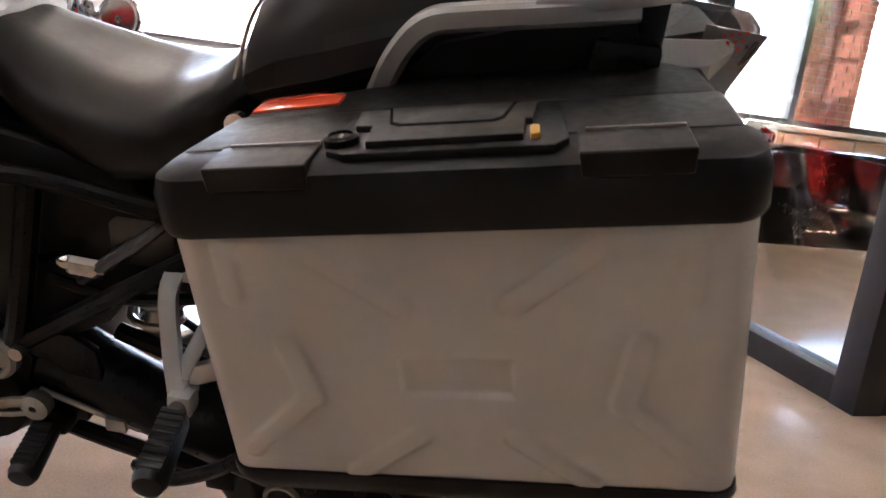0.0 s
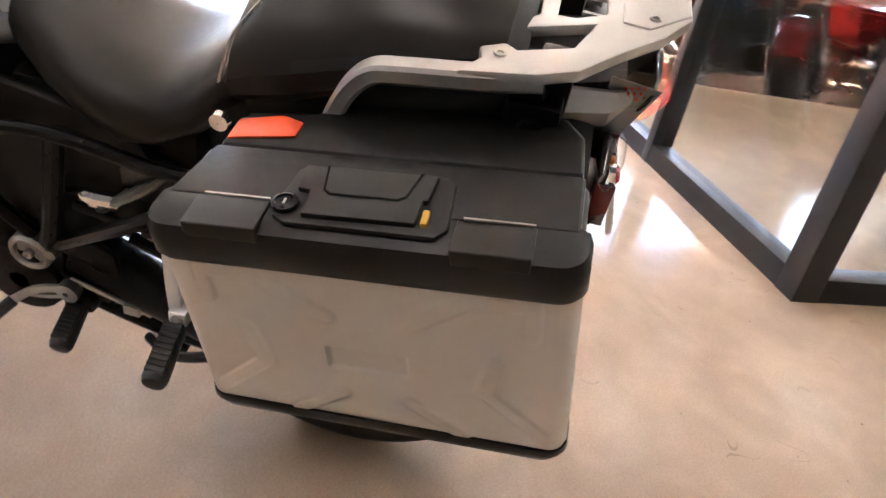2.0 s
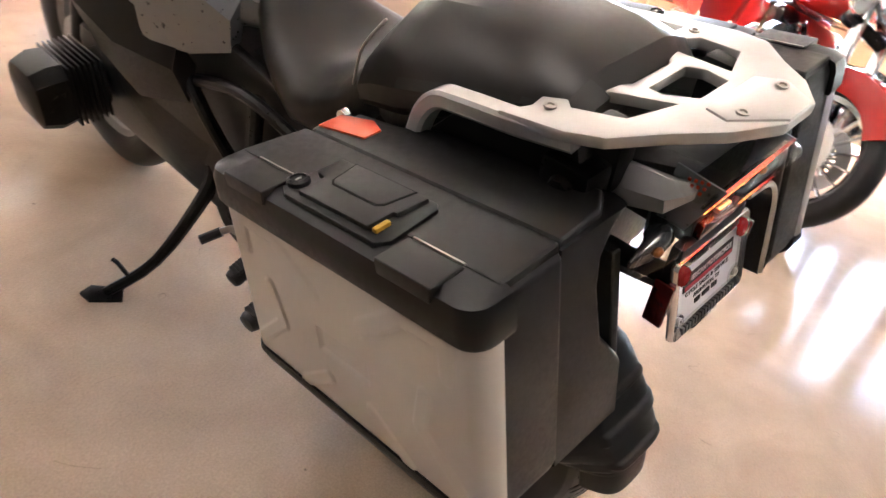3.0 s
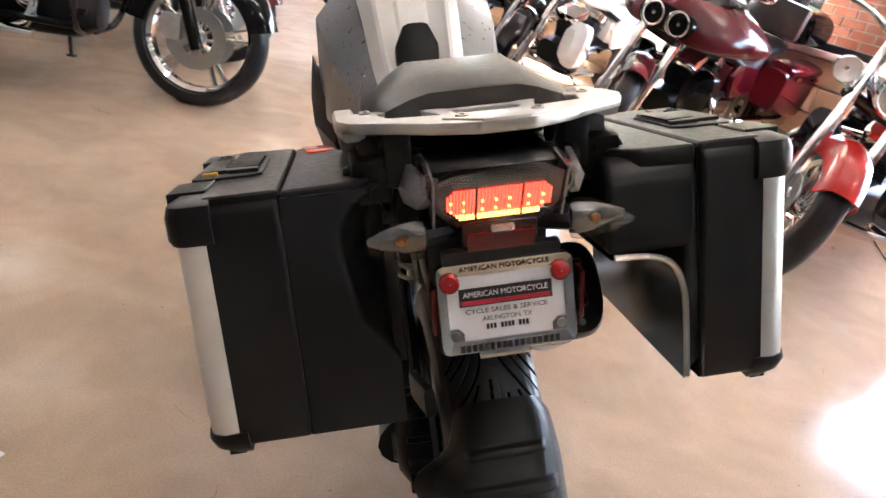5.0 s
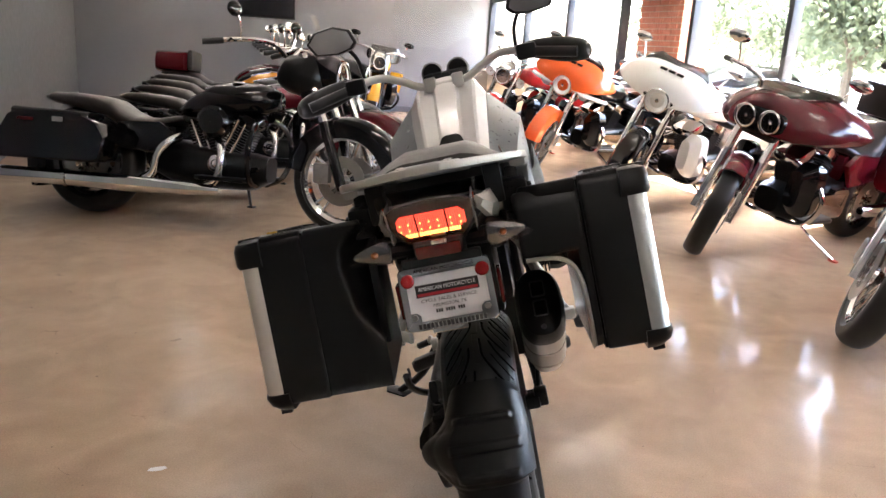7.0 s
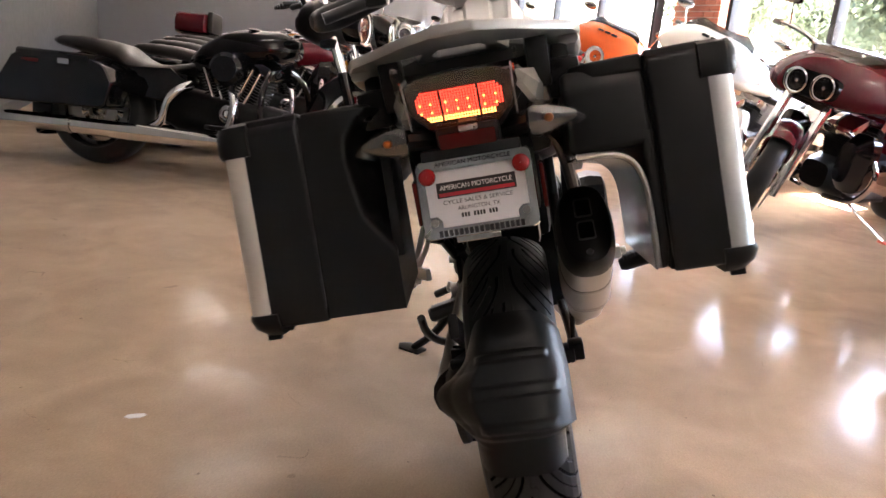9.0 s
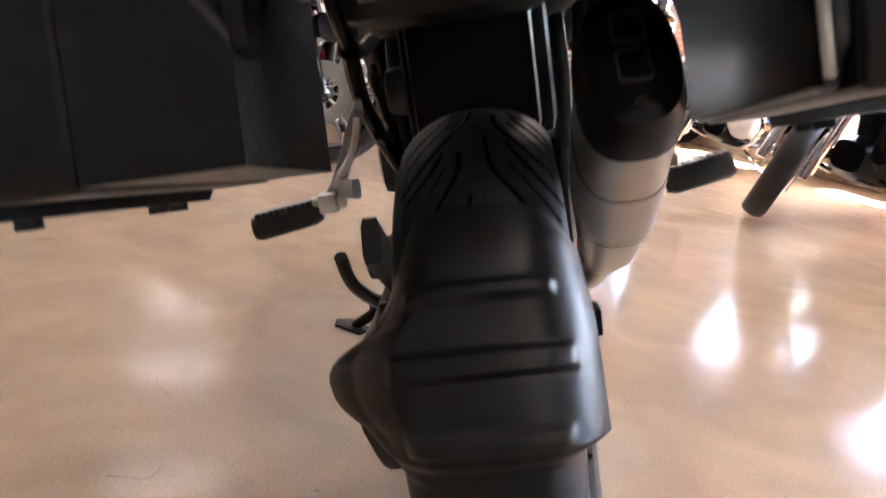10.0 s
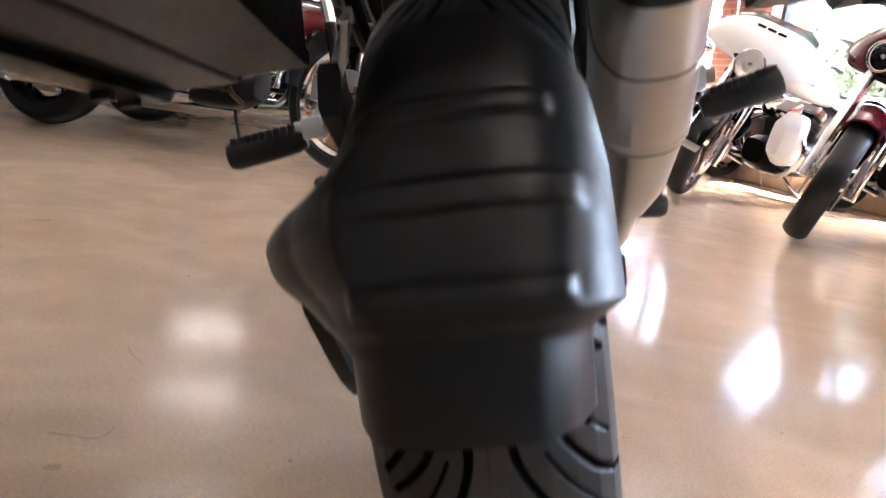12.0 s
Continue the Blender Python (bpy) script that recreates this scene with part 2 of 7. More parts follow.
# ---- modelling helpers ----
def part(name, bm, material, parent, label="", sharp=35):
    """Link a bmesh as one mesh object under a thing or a part."""
    bmesh.ops.recalc_face_normals(bm, faces=bm.faces[:])
    lim = radians(sharp)
    for f in bm.faces:
        f.smooth = True
    for e in bm.edges:
        if len(e.link_faces) == 2 and e.calc_face_angle(0) > lim:
            e.smooth = False
    me = bpy.data.meshes.new(name)
    bm.to_mesh(me)
    bm.free()
    for m in (material if isinstance(material, (list, tuple)) else [material]):
        me.materials.append(m)
    ob = new(name, me)
    ob.parent = parent
    if label:
        ob["label"] = label
    return ob


def thing(name, m, label, category, group="", kind=""):
    ob = new(name)
    ob.matrix_world = m
    return tagged(ob, label, category, group, kind)


def solid(name, bm, material, label, category="", kind="", group="", sharp=35):
    return tagged(part(name, bm, material, None, sharp=sharp), label, category, group, kind)


def B():
    return bmesh.new()


def bevelled(bm, faces_before, r, seg=2):
    es = list({e for f in bm.faces[faces_before:] for e in f.edges if len(e.link_faces) == 2 and e.calc_face_angle(0) > 0.4})
    if r > 0 and es:
        bmesh.ops.bevel(bm, geom=es, offset=r, segments=seg, profile=0.6, affect="EDGES", clamp_overlap=True)


def box(bm, lo, hi, r=0.0, m=None, seg=2):
    t = B()
    bmesh.ops.create_cube(t, size=1)
    for v in t.verts:
        v.co = Vector([lo[i] + (hi[i] - lo[i]) * (v.co[i] + 0.5) for i in range(3)])
    bevelled(t, 0, r, seg)
    merge(bm, t, m)


def merge(bm, t, m=None, mi=None):
    if m is not None:
        t.transform(m)
    bmesh.ops.recalc_face_normals(t, faces=t.faces[:])
    vs = {}
    for v in t.verts:
        vs[v] = bm.verts.new(v.co)
    for f in t.faces:
        try:
            g = bm.faces.new([vs[v] for v in f.verts])
            g.material_index = f.material_index if mi is None else mi
        except ValueError:
            pass
    t.free()


def prism(bm, pts, axis, lo, hi, r=0.0, m=None, seg=2, mi=None):
    """A flat outline pushed along an axis: axis 0 takes (y, z), 1 takes (x, z), 2 takes (x, y)."""
    t = B()

    def at(p, h):
        q = list(p)
        q.insert(axis, h)
        return Vector(q)
    a = [t.verts.new(at(p, lo)) for p in pts]
    b = [t.verts.new(at(p, hi)) for p in pts]
    t.faces.new(a)
    t.faces.new(b)
    for i in range(len(pts)):
        j = (i + 1) % len(pts)
        t.faces.new((a[i], a[j], b[j], b[i]))
    bmesh.ops.recalc_face_normals(t, faces=t.faces[:])
    bevelled(t, 0, r, seg)
    merge(bm, t, m, mi)


def spline(pts, n=5):
    """Points smoothed by a Catmull-Rom curve."""
    P = [Vector(p) for p in pts]
    if len(P) < 3:
        return P
    out = []
    for i in range(len(P) - 1):
        p0, p1, p2, p3 = P[max(i - 1, 0)], P[i], P[i + 1], P[min(i + 2, len(P) - 1)]
        for k in range(n):
            t = k / n
            out.append(0.5 * (2 * p1 + (p2 - p0) * t + (2 * p0 - 5 * p1 + 4 * p2 - p3) * t * t + (3 * p1 - p0 - 3 * p2 + p3) * t ** 3))
    return out + [P[-1]]


def loft(bm, rings, cap=True, closed=True, mi=0):
    R = [[bm.verts.new(p) for p in r] for r in rings]
    n = len(R[0])
    for a, b in zip(R, R[1:]):
        for i in range(n if closed else n - 1):
            j = (i + 1) % n
            f = bm.faces.new((a[i], a[j], b[j], b[i]))
            f.material_index = mi
    if cap and closed:
        for r in (R[0], R[-1]):
            f = bm.faces.new(r)
            f.material_index = mi


def tube(bm, pts, r, n=10, smooth=0, flat=1.0, mi=0):
    """A pipe along points; r may be a number or a list; flat squeezes it."""
    P = spline(pts, smooth) if smooth else [Vector(p) for p in pts]
    rings, up = [], None
    for i, p in enumerate(P):
        d = (P[min(i + 1, len(P) - 1)] - P[max(i - 1, 0)]).normalized()
        if up is None:
            up = Vector((0, 0, 1)) if abs(d.z) < 0.9 else Vector((1, 0, 0))
        s = d.cross(up).normalized()
        up = s.cross(d).normalized()
        if isinstance(r, (list, tuple)):
            k = i / max(1, len(P) - 1) * (len(r) - 1)
            j = min(int(k), len(r) - 2)
            rad = r[j] + (r[j + 1] - r[j]) * (k - j)
        else:
            rad = r
        rings.append([p + (s * math.cos(a) + up * math.sin(a) * flat) * rad for a in (2 * math.pi * q / n for q in range(n))])
    loft(bm, rings, mi=mi)


def bar(bm, pts, w, h, smooth=0, side=None, r=0.0):
    """A rectangular bar along points; side fixes the direction of its width."""
    P = spline(pts, smooth) if smooth else [Vector(p) for p in pts]
    t = B()
    rings = []
    for i, p in enumerate(P):
        d = (P[min(i + 1, len(P) - 1)] - P[max(i - 1, 0)]).normalized()
        s = (Vector(side) - d * d.dot(Vector(side))).normalized() if side else d.cross(Vector((0, 0, 1))).normalized()
        u = s.cross(d).normalized()
        k = w[min(int(i / max(1, len(P) - 1) * (len(w) - 1) + 0.5), len(w) - 1)] if isinstance(w, (list, tuple)) else w
        rings.append([p + s * k / 2 * a + u * h / 2 * b for a, b in ((-1, -0.6), (-0.75, -1), (0.75, -1), (1, -0.6), (1, 0.6), (0.75, 1), (-0.75, 1), (-1, 0.6))])
    loft(t, rings)
    merge(bm, t)


def lathe(bm, prof, origin, axis="x", n=32, mi=0, arc=None):
    """Turn a profile of (radius, along) round an axis."""
    o = Vector(origin)
    A = {"x": Vector((1, 0, 0)), "y": Vector((0, 1, 0)), "z": Vector((0, 0, 1))}[axis] if isinstance(axis, str) else Vector(axis).normalized()
    s = A.orthogonal().normalized()
    u = A.cross(s)
    full = arc is None
    lo, hi = (0, 2 * math.pi) if full else arc
    m = n if full else n + 1
    rings = []
    for q in range(m):
        a = lo + (hi - lo) * q / n
        rings.append([o + A * h + (s * math.cos(a) + u * math.sin(a)) * max(r, 1e-4) for r, h in prof])
    V = [[bm.verts.new(p) for p in r] for r in rings]
    for q in range(n):
        a, b = V[q], V[(q + 1) % m]
        for i in range(len(prof) - 1):
            f = bm.faces.new((a[i], a[i + 1], b[i + 1], b[i]))
            f.material_index = mi


def ball(bm, c, rx, ry, rz, n=12, k=8):
    c = Vector(c)
    rings = []
    for i in range(1, k):
        t = math.pi * i / k
        rings.append([c + Vector((rx * math.sin(t) * math.cos(a), ry * math.sin(t) * math.sin(a), rz * math.cos(t))) for a in (2 * math.pi * q / n for q in range(n))])
    loft(bm, rings)


def sring(y, cx, cz, a, b, n=20, e=0.7, top=None):
    """A rounded-box ring across y: half width a, half height b; e below 1 is boxier."""
    out = []
    for q in range(n):
        t = 2 * math.pi * q / n
        c, s = math.cos(t), math.sin(t)
        x = math.copysign(abs(c) ** e, c) * a
        z = math.copysign(abs(s) ** e, s) * b
        if top is not None and z > 0:
            x *= 1 - (1 - top) * z / b
        out.append(Vector((cx + x, y, cz + z)))
    return out


def lettering(name, text, size, m, material, parent, width=None):
    cu = bpy.data.curves.new(name, "FONT")
    cu.body, cu.size, cu.align_x, cu.align_y, cu.extrude = text, size, "CENTER", "CENTER", 0.0004
    tmp = new(name, cu)
    bpy.context.view_layer.update()
    me = bpy.data.meshes.new_from_object(tmp.evaluated_get(bpy.context.evaluated_depsgraph_get()))
    bpy.data.objects.remove(tmp)
    if width:
        xs = [v.co.x for v in me.vertices]
        k = width / (max(xs) - min(xs))
        me.transform(Matrix.Diagonal((k, 1, 1, 1)))
    me.transform(m)
    me.materials.clear()
    me.materials.append(material)
    ob = new(name, me)
    ob.parent = parent
    return ob


def tyre_profile(R, w, rim):
    """Half round road tyre: (radius, across)."""
    h = w / 2
    out = [(rim, -h * 0.72), (rim + 0.012, -h * 0.86)]
    side = R - h * 0.95
    out.append(((rim + side) / 2 + 0.004, -h * 1.0))
    for q in range(13):
        a = radians(-82 + 164 * q / 12)
        out.append((R - h * 0.62 + h * 0.62 * math.cos(a), h * 1.0 * math.sin(a)))
    out.append(((rim + side) / 2 + 0.004, h * 1.0))
    return out + [(rim + 0.012, h * 0.86), (rim, h * 0.72)]


# ---- the showroom ----
RM = Matrix.Rotation(radians(TH), 4, "Z")      # room axes: x towards the windows, y along them
WEST, EAST, NORTH, SOUTH, CEIL = -2.50, 4.98, 12.8, -7.0, 3.6
SILL, HEAD = 0.92, 2.25


def built(name, bm, material, label, kind="structure", category="", sharp=35):
    ob = solid(name, bm, material, label, category, kind, sharp=sharp)
    ob.matrix_world = RM
    return ob


bm = B()
box(bm, (WEST - 0.2, SOUTH - 0.2, -0.12), (EAST + 0.25, NORTH + 0.2, 0.0))
floor = built("floor", bm, M_FLOOR, "polished tan concrete floor with scuffs and specks")
bm = B()
box(bm, (WEST - 0.2, SOUTH - 0.2, CEIL), (EAST + 0.25, NORTH + 0.2, CEIL + 0.15))
built("ceiling", bm, M_CEIL, "plain pale painted ceiling")
bm = B()
box(bm, (WEST - 0.2, SOUTH - 0.2, 0), (WEST, NORTH + 0.2, CEIL))
built("wall_west", bm, M_WALL, "grey painted showroom wall")
bm = B()
box(bm, (WEST, NORTH, 0), (EAST + 0.25, NORTH + 0.2, CEIL))
built("wall_north", bm, M_WALL, "grey painted showroom wall with a screen")
bm = B()
box(bm, (WEST, SOUTH - 0.2, 0), (EAST + 0.25, SOUTH, CEIL))
built("wall_south", bm, M_WALL, "grey painted showroom wall behind the camera")
bm = B()
box(bm, (WEST + 0.001, SOUTH, 0), (WEST + 0.016, NORTH, 0.11), 0.004)
built("baseboard", bm, M_BASEB, "dark vinyl baseboard along the grey wall")
bm = B()
box(bm, (WEST + 0.02, NORTH - 0.016, 0), (EAST, NORTH - 0.001, 0.11), 0.004)
built("baseboard", bm, M_BASEB, "dark vinyl baseboard along the grey wall")
bm = B()
tube(bm, [(WEST + 0.03, 5.4, 0.12), (WEST + 0.03, 5.4, CEIL)], 0.028, 12)
for z in (0.9, 2.0, 3.1):
    box(bm, (WEST + 0.001, 5.36, z), (WEST + 0.062, 5.44, z + 0.03), 0.005)
built("conduit", bm, M_WALL, "grey painted conduit pipe on the wall", "", "pipe")
# wall over and under the windows
bm = B()
box(bm, (EAST, SOUTH, HEAD), (EAST + 0.25, NORTH, CEIL))
box(bm, (EAST + 0.1, SOUTH, 0), (EAST + 0.25, NORTH, SILL - 0.05))
knee = built("wall_east", bm, M_MORTAR, "low wall of tan concrete blocks under the windows")
bm = B()
box(bm, (EAST - 0.03, SOUTH, SILL - 0.05), (EAST + 0.3, NORTH, SILL), 0.006)
built("trim", bm, M_SILL, "pale window sill on the block wall")
# window frames and panes
MUL = [4.58 + 1.62 * k for k in range(-7, 5)]
win = thing("window_1", RM, "tall shop windows in dark bronze frames", "window", kind="structure")
for a in MUL + [NORTH - 0.04]:
    bm = B()
    box(bm, (EAST + 0.04, a - 0.035, SILL + 0.001), (EAST + 0.16, a + 0.035, HEAD - 0.001), 0.004)
    part("mullion", bm, M_FRAME, win)
for z0, z1 in ((SILL + 0.001, SILL + 0.06), (HEAD - 0.06, HEAD - 0.001)):
    bm = B()
    box(bm, (EAST + 0.045, SOUTH, z0), (EAST + 0.155, NORTH, z1), 0.004)
    part("window_frame", bm, M_FRAME, win)
edges = [SOUTH] + MUL + [NORTH]
for a0, a1 in zip(edges, edges[1:]):
    if a1 - a0 > 0.2:
        bm = B()
        box(bm, (EAST + 0.095, a0 + 0.03, SILL + 0.055), (EAST + 0.101, a1 - 0.03, HEAD - 0.055))
        part("pane", bm, M_GLASS, win).visible_shadow = False
# screen on the wall
tv = thing("wall_screen", RM, "black flat television screen hung on the grey wall", "television")
bm = B()
box(bm, (0.17, NORTH - 0.07, 1.6), (1.19, NORTH - 0.01, 2.2), 0.008)
part("casing", bm, M_PLASTIC, tv)
bm = B()
box(bm, (0.19, NORTH - 0.074, 1.625), (1.17, NORTH - 0.0705, 2.18))
part("screen", bm, M_TV, tv)
# glass partition of the office
par = thing("partition", RM, "office partition of glass in dark metal frames", "partition", kind="structure")
PB, PA = 0.682, -2.004
for b in (PB, 1.98, 3.295, 4.61):
    bm = B()
    w = 0.06 if b > PB else 0.0
    box(bm, (b - 0.03 if b > PB else b - 0.0, PA - 0.12, 0), (b + 0.03 if b > PB else b + 0.11, PA, 2.9), 0.003)
    part("post", bm, M_FRAME, par)
for a in (-3.32, -4.635, -5.95):
    bm = B()
    box(bm, (PB, a - 0.03, 0), (PB + 0.11, a + 0.03, 2.9), 0.003)
    part("post", bm, M_FRAME, par)
runs = [((PB + 0.11, PA - 0.115), (EAST - 0.03, PA - 0.005)), ((PB + 0.004, SOUTH), (PB + 0.106, PA - 0.12))]
for (b0, a0), (b1, a1) in runs:
    for z0, z1 in ((0.0, 0.10), (2.3, 2.36), (2.84, 2.9)):
        bm = B()
        box(bm, (b0, a0, z0), (b1, a1, z1), 0.003)
        part("rail", bm, M_FRAME, par)
    bm = B()
    if b1 - b0 > 1:
        box(bm, (b0, PA - 0.062, 0.09), (b1, PA - 0.056, 2.86))
    else:
        box(bm, (PB + 0.052, a0, 0.09), (PB + 0.058, a1, 2.86))
    part("pane", bm, M_GLASS2, par).visible_shadow = False
bm = B()
box(bm, (PB, PA - 0.12, 2.9), (EAST, PA, CEIL))
box(bm, (PB, SOUTH, 2.9), (PB + 0.11, PA - 0.12, CEIL))
built("wall_office", bm, M_WALL, "grey wall panel over the glass partition")
# ceiling lamps
for b in (-0.55, 3.78):
    for a in (-6.1, -3.82, -1.54, 0.74, 3.02, 5.3, 7.58, 9.86, 12.14):
        lamp = thing("ceiling_lamp", RM @ pose(b, a, 0), "long ceiling lamp with a warm white diffuser", "lamp", "ceiling lamps")
        bm = B()
        box(bm, (-0.52, -0.05, 3.34), (0.52, 0.05, 3.40), 0.01)
        tube(bm, [(-0.45, 0, 3.39), (-0.45, 0, CEIL)], 0.006, 6)
        tube(bm, [(0.45, 0, 3.39), (0.45, 0, CEIL)], 0.006, 6)
        part("housing", bm, M_HOUSING, lamp)
        bm = B()
        box(bm, (-0.5, -0.016, 3.315), (0.5, 0.016, 3.339), 0.006)
        part("diffuser", bm, M_TUBE, lamp)
# office desk, models and a chair behind the glass
desk = thing("office_desk", RM, "dark office desk standing behind the glass", "desk")
bm = B()
box(bm, (3.60, -5.9, 0.02), (3.64, -2.42, 0.73), 0.004)
part("front_panel", bm, M_DESK, desk)
bm = B()
box(bm, (3.53, -5.95, 0.732), (4.38, -2.37, 0.77), 0.006)
part("desktop", bm, M_DESK, desk)
for a in (-5.88, -2.48):
    bm = B()
    box(bm, (3.645, a, 0.0), (4.33, a + 0.04, 0.73), 0.004)
    part("side_panel", bm, M_DESK, desk)


def toy(b, a, paint, turn):
    t = thing("model_motorcycle", RM @ pose(b, a, 0.77, 0, 0, turn), "small model motorcycle on the office desk", "model", "desk models")
    for y in (-0.1, 0.1):
        bm = B()
        lathe(bm, [(0.028, -0.008), (0.042, -0.01), (0.045, 0), (0.042, 0.01), (0.028, 0.008)], (0, y, 0.045), "x", 20)
        part("wheel", bm, M_RUBBER, t)
    bm = B()
    loft(bm, [sring(-0.1, 0, 0.075, 0.012, 0.012), sring(-0.03, 0, 0.08, 0.02, 0.016), sring(0.04, 0, 0.095, 0.022, 0.022), sring(0.08, 0, 0.1, 0.01, 0.01)])
    part("body", bm, paint, t)
    bm = B()
    box(bm, (-0.018, -0.04, 0.03), (0.018, 0.05, 0.07), 0.006)
    part("engine", bm, M_ALU, t)
    bm = B()
    tube(bm, [(-0.04, 0.05, 0.13), (0, 0.06, 0.12), (0.04, 0.05, 0.13)], 0.004, 6)
    tube(bm, [(0, 0.06, 0.12), (0, 0.1, 0.045)], 0.005, 6)
    part("handlebar", bm, M_CHROME, t)


toy(3.69, -3.55, M_ORANGE, 10)
toy(3.71, -3.85, M_RED, 25)
toy(3.78, -3.2, M_SILVER, -20)
chair = thing("office_chair", RM @ pose(4.5, -4.6, 0, 0, 0, 8), "white plastic chair behind the office desk", "chair")
bm = B()
prism(bm, [(-0.24, 0.5), (-0.22, 0.86), (-0.16, 0.93), (0.16, 0.93), (0.22, 0.86), (0.24, 0.5)], 0, 0.2, 0.23, 0.008)
part("backrest", bm, M_WHITEP, chair)
bm = B()
box(bm, (-0.22, -0.23, 0.43), (0.23, 0.23, 0.47), 0.012)
part("seat", bm, M_WHITEP, chair)
for x in (-0.19, 0.19):
    for y in (-0.19, 0.19):
        bm = B()
        tube(bm, [(x, y, 0.43), (x * 1.15, y * 1.15, 0)], 0.012, 8)
        part("leg", bm, M_CHROME, chair)

# ---- outside ----
bm = B()
ext = 400
vs = [bm.verts.new(v) for v in ((-ext, -ext, -0.16), (ext, -ext, -0.16), (ext, ext, -0.16), (-ext, ext, -0.16))]
bm.faces.new(vs)
built("ground", bm, M_ASPHALT, "pale concrete car park outside the windows")


def brick_pier(a0, a1, b0=5.28, b1=5.74):
    bm = B()
    box(bm, (b0 + 0.01, a0 + 0.01, -0.16), (b1 - 0.01, a1 - 0.01, 3.6))
    pier = part("pier", bm, M_MORTAR, None)
    tagged(pier, "brick pier outside the shop windows", "pier", "", "structure")
    pier.matrix_world = RM
    bm = B()
    rng = random.Random(5)
    row = 0
    z = -0.15
    while z < 3.55:
        y = a0 - (0.11 if row % 2 else 0)
        while y < a1:
            y0, y1 = max(y, a0), min(y + 0.21, a1)
            if y1 - y0 > 0.04:
                d = rng.uniform(-0.002, 0.003)
                box(bm, (b0 - d, y0 + 0.005, z), (b1 + d, y1 - 0.005, z + 0.065))
            y += 0.22
        z += 0.075
        row += 1
    bricks = part("brickwork", bm, M_BRICK, pier)
    bricks["kind"] = "stuff"


brick_pier(6.75, 7.75)
brick_pier(1.9, 2.9)
brick_pier(-6.1, -5.3)


def tree(b, a, h, seed):
    rng = random.Random(seed)
    t = thing("tree", RM @ pose(b, a, -0.16), "leafy green tree in the car park", "tree", "car park trees")
    bm = B()
    top = Vector((rng.uniform(-0.2, 0.2), rng.uniform(-0.2, 0.2), h * 0.62))
    tube(bm, [(0, 0, 0), (0.05, 0.02, h * 0.3), top], [0.13, 0.09, 0.05], 8, 3)
    tips = []
    for i in range(9):
        a0 = i * 2.4 + rng.random()
        s = Vector((0.04, 0.02, h * rng.uniform(0.28, 0.55)))
        e = s + Vector((math.cos(a0) * h * 0.26, math.sin(a0) * h * 0.26, h * rng.uniform(0.12, 0.36)))
        tube(bm, [s, (s + e) / 2 + Vector((0, 0, 0.1)), e], [0.05, 0.03, 0.012], 6, 2)
        tips += [e, (s + e) / 2, top]
    part("trunk", bm, M_BARK, t)
    verts, faces = [], []
    for i in range(9000):
        c = rng.choice(tips) + Vector([rng.gauss(0, h * 0.085) for _ in range(3)])
        d, s = Vector([rng.gauss(0, 1) for _ in range(3)]).normalized(), rng.uniform(0.05, 0.12)
        o = d.orthogonal().normalized() * s
        k = len(verts)
        p = d.cross(o)
        verts += [c - o, c + p * 0.5, c + o, c - p * 0.5]
        faces.append((k, k + 1, k + 2, k + 3))
    me = bpy.data.meshes.new("crown")
    me.from_pydata(verts, [], faces)
    me.materials.append(M_LEAF)
    ob = new("crown", me)
    ob.parent = t
    ob["kind"] = "stuff"


for i, (b, a, h) in enumerate(((13.5, 9.0, 5.0), (14.5, 13.0, 5.4), (13.5, 18.5, 5.2), (20, 23.5, 6.0), (16.5, 5.0, 5.0), (14, -7.5, 4.4), (21, 15.5, 6.0), (12.5, 11.0, 4.6), (15.5, 16.0, 5.2), (12.8, 6.6, 4.4))):
    tree(b, a, h, 11 + i)


def parked_car(b, a, turn, paint, label):
    t = thing("car", RM @ pose(b, a, -0.16, 0, 0, turn), label, "car", "parked cars")
    bm = B()
    rings = []
    for y, w, zb, zt in ((-2.2, 0.7, 0.35, 0.75), (-2.1, 0.82, 0.25, 0.95), (-1.2, 0.88, 0.22, 1.0), (0.8, 0.88, 0.22, 0.95), (1.9, 0.84, 0.25, 0.82), (2.25, 0.68, 0.35, 0.65)):
        rings.append(sring(y, 0, (zb + zt) / 2, w, (zt - zb) / 2, 20, 0.45))
    loft(bm, rings)
    part("body", bm, paint, t)
    bm = B()
    loft(bm, [sring(y, 0, 0.9 + zt / 2, w, zt / 2 + 0.05, 16, 0.5, 0.8) for y, w, zt in ((-1.7, 0.7, 0.1), (-1.1, 0.74, 0.5), (0.2, 0.74, 0.55), (1.1, 0.7, 0.1))])
    part("cabin", bm, M_TV, t)
    for x in (-0.86, 0.86):
        for y in (-1.35, 1.4):
            bm = B()
            lathe(bm, [(0.2, -0.1), (0.32, -0.1), (0.33, 0), (0.32, 0.1), (0.2, 0.1), (0.03, 0.06)], (x * 0.9, y, 0.33), "x", 24)
            part("wheel", bm, M_RUBBER, t)
    for x in (-0.6, 0.6):
        bm = B()
        box(bm, (x - 0.14, -2.2, 0.68), (x + 0.14, -2.1, 0.82), 0.02)
        part("rear_light", bm, M_REFLD, t)


parked_car(10.0, -5.2, 90, M_CARW, "white car parked outside the windows")
parked_car(13.0, 8.5, 75, M_CARW, "white car parked outside the windows")
parked_car(12.5, 14.5, 75, M_GREYP, "grey car parked outside the windows")


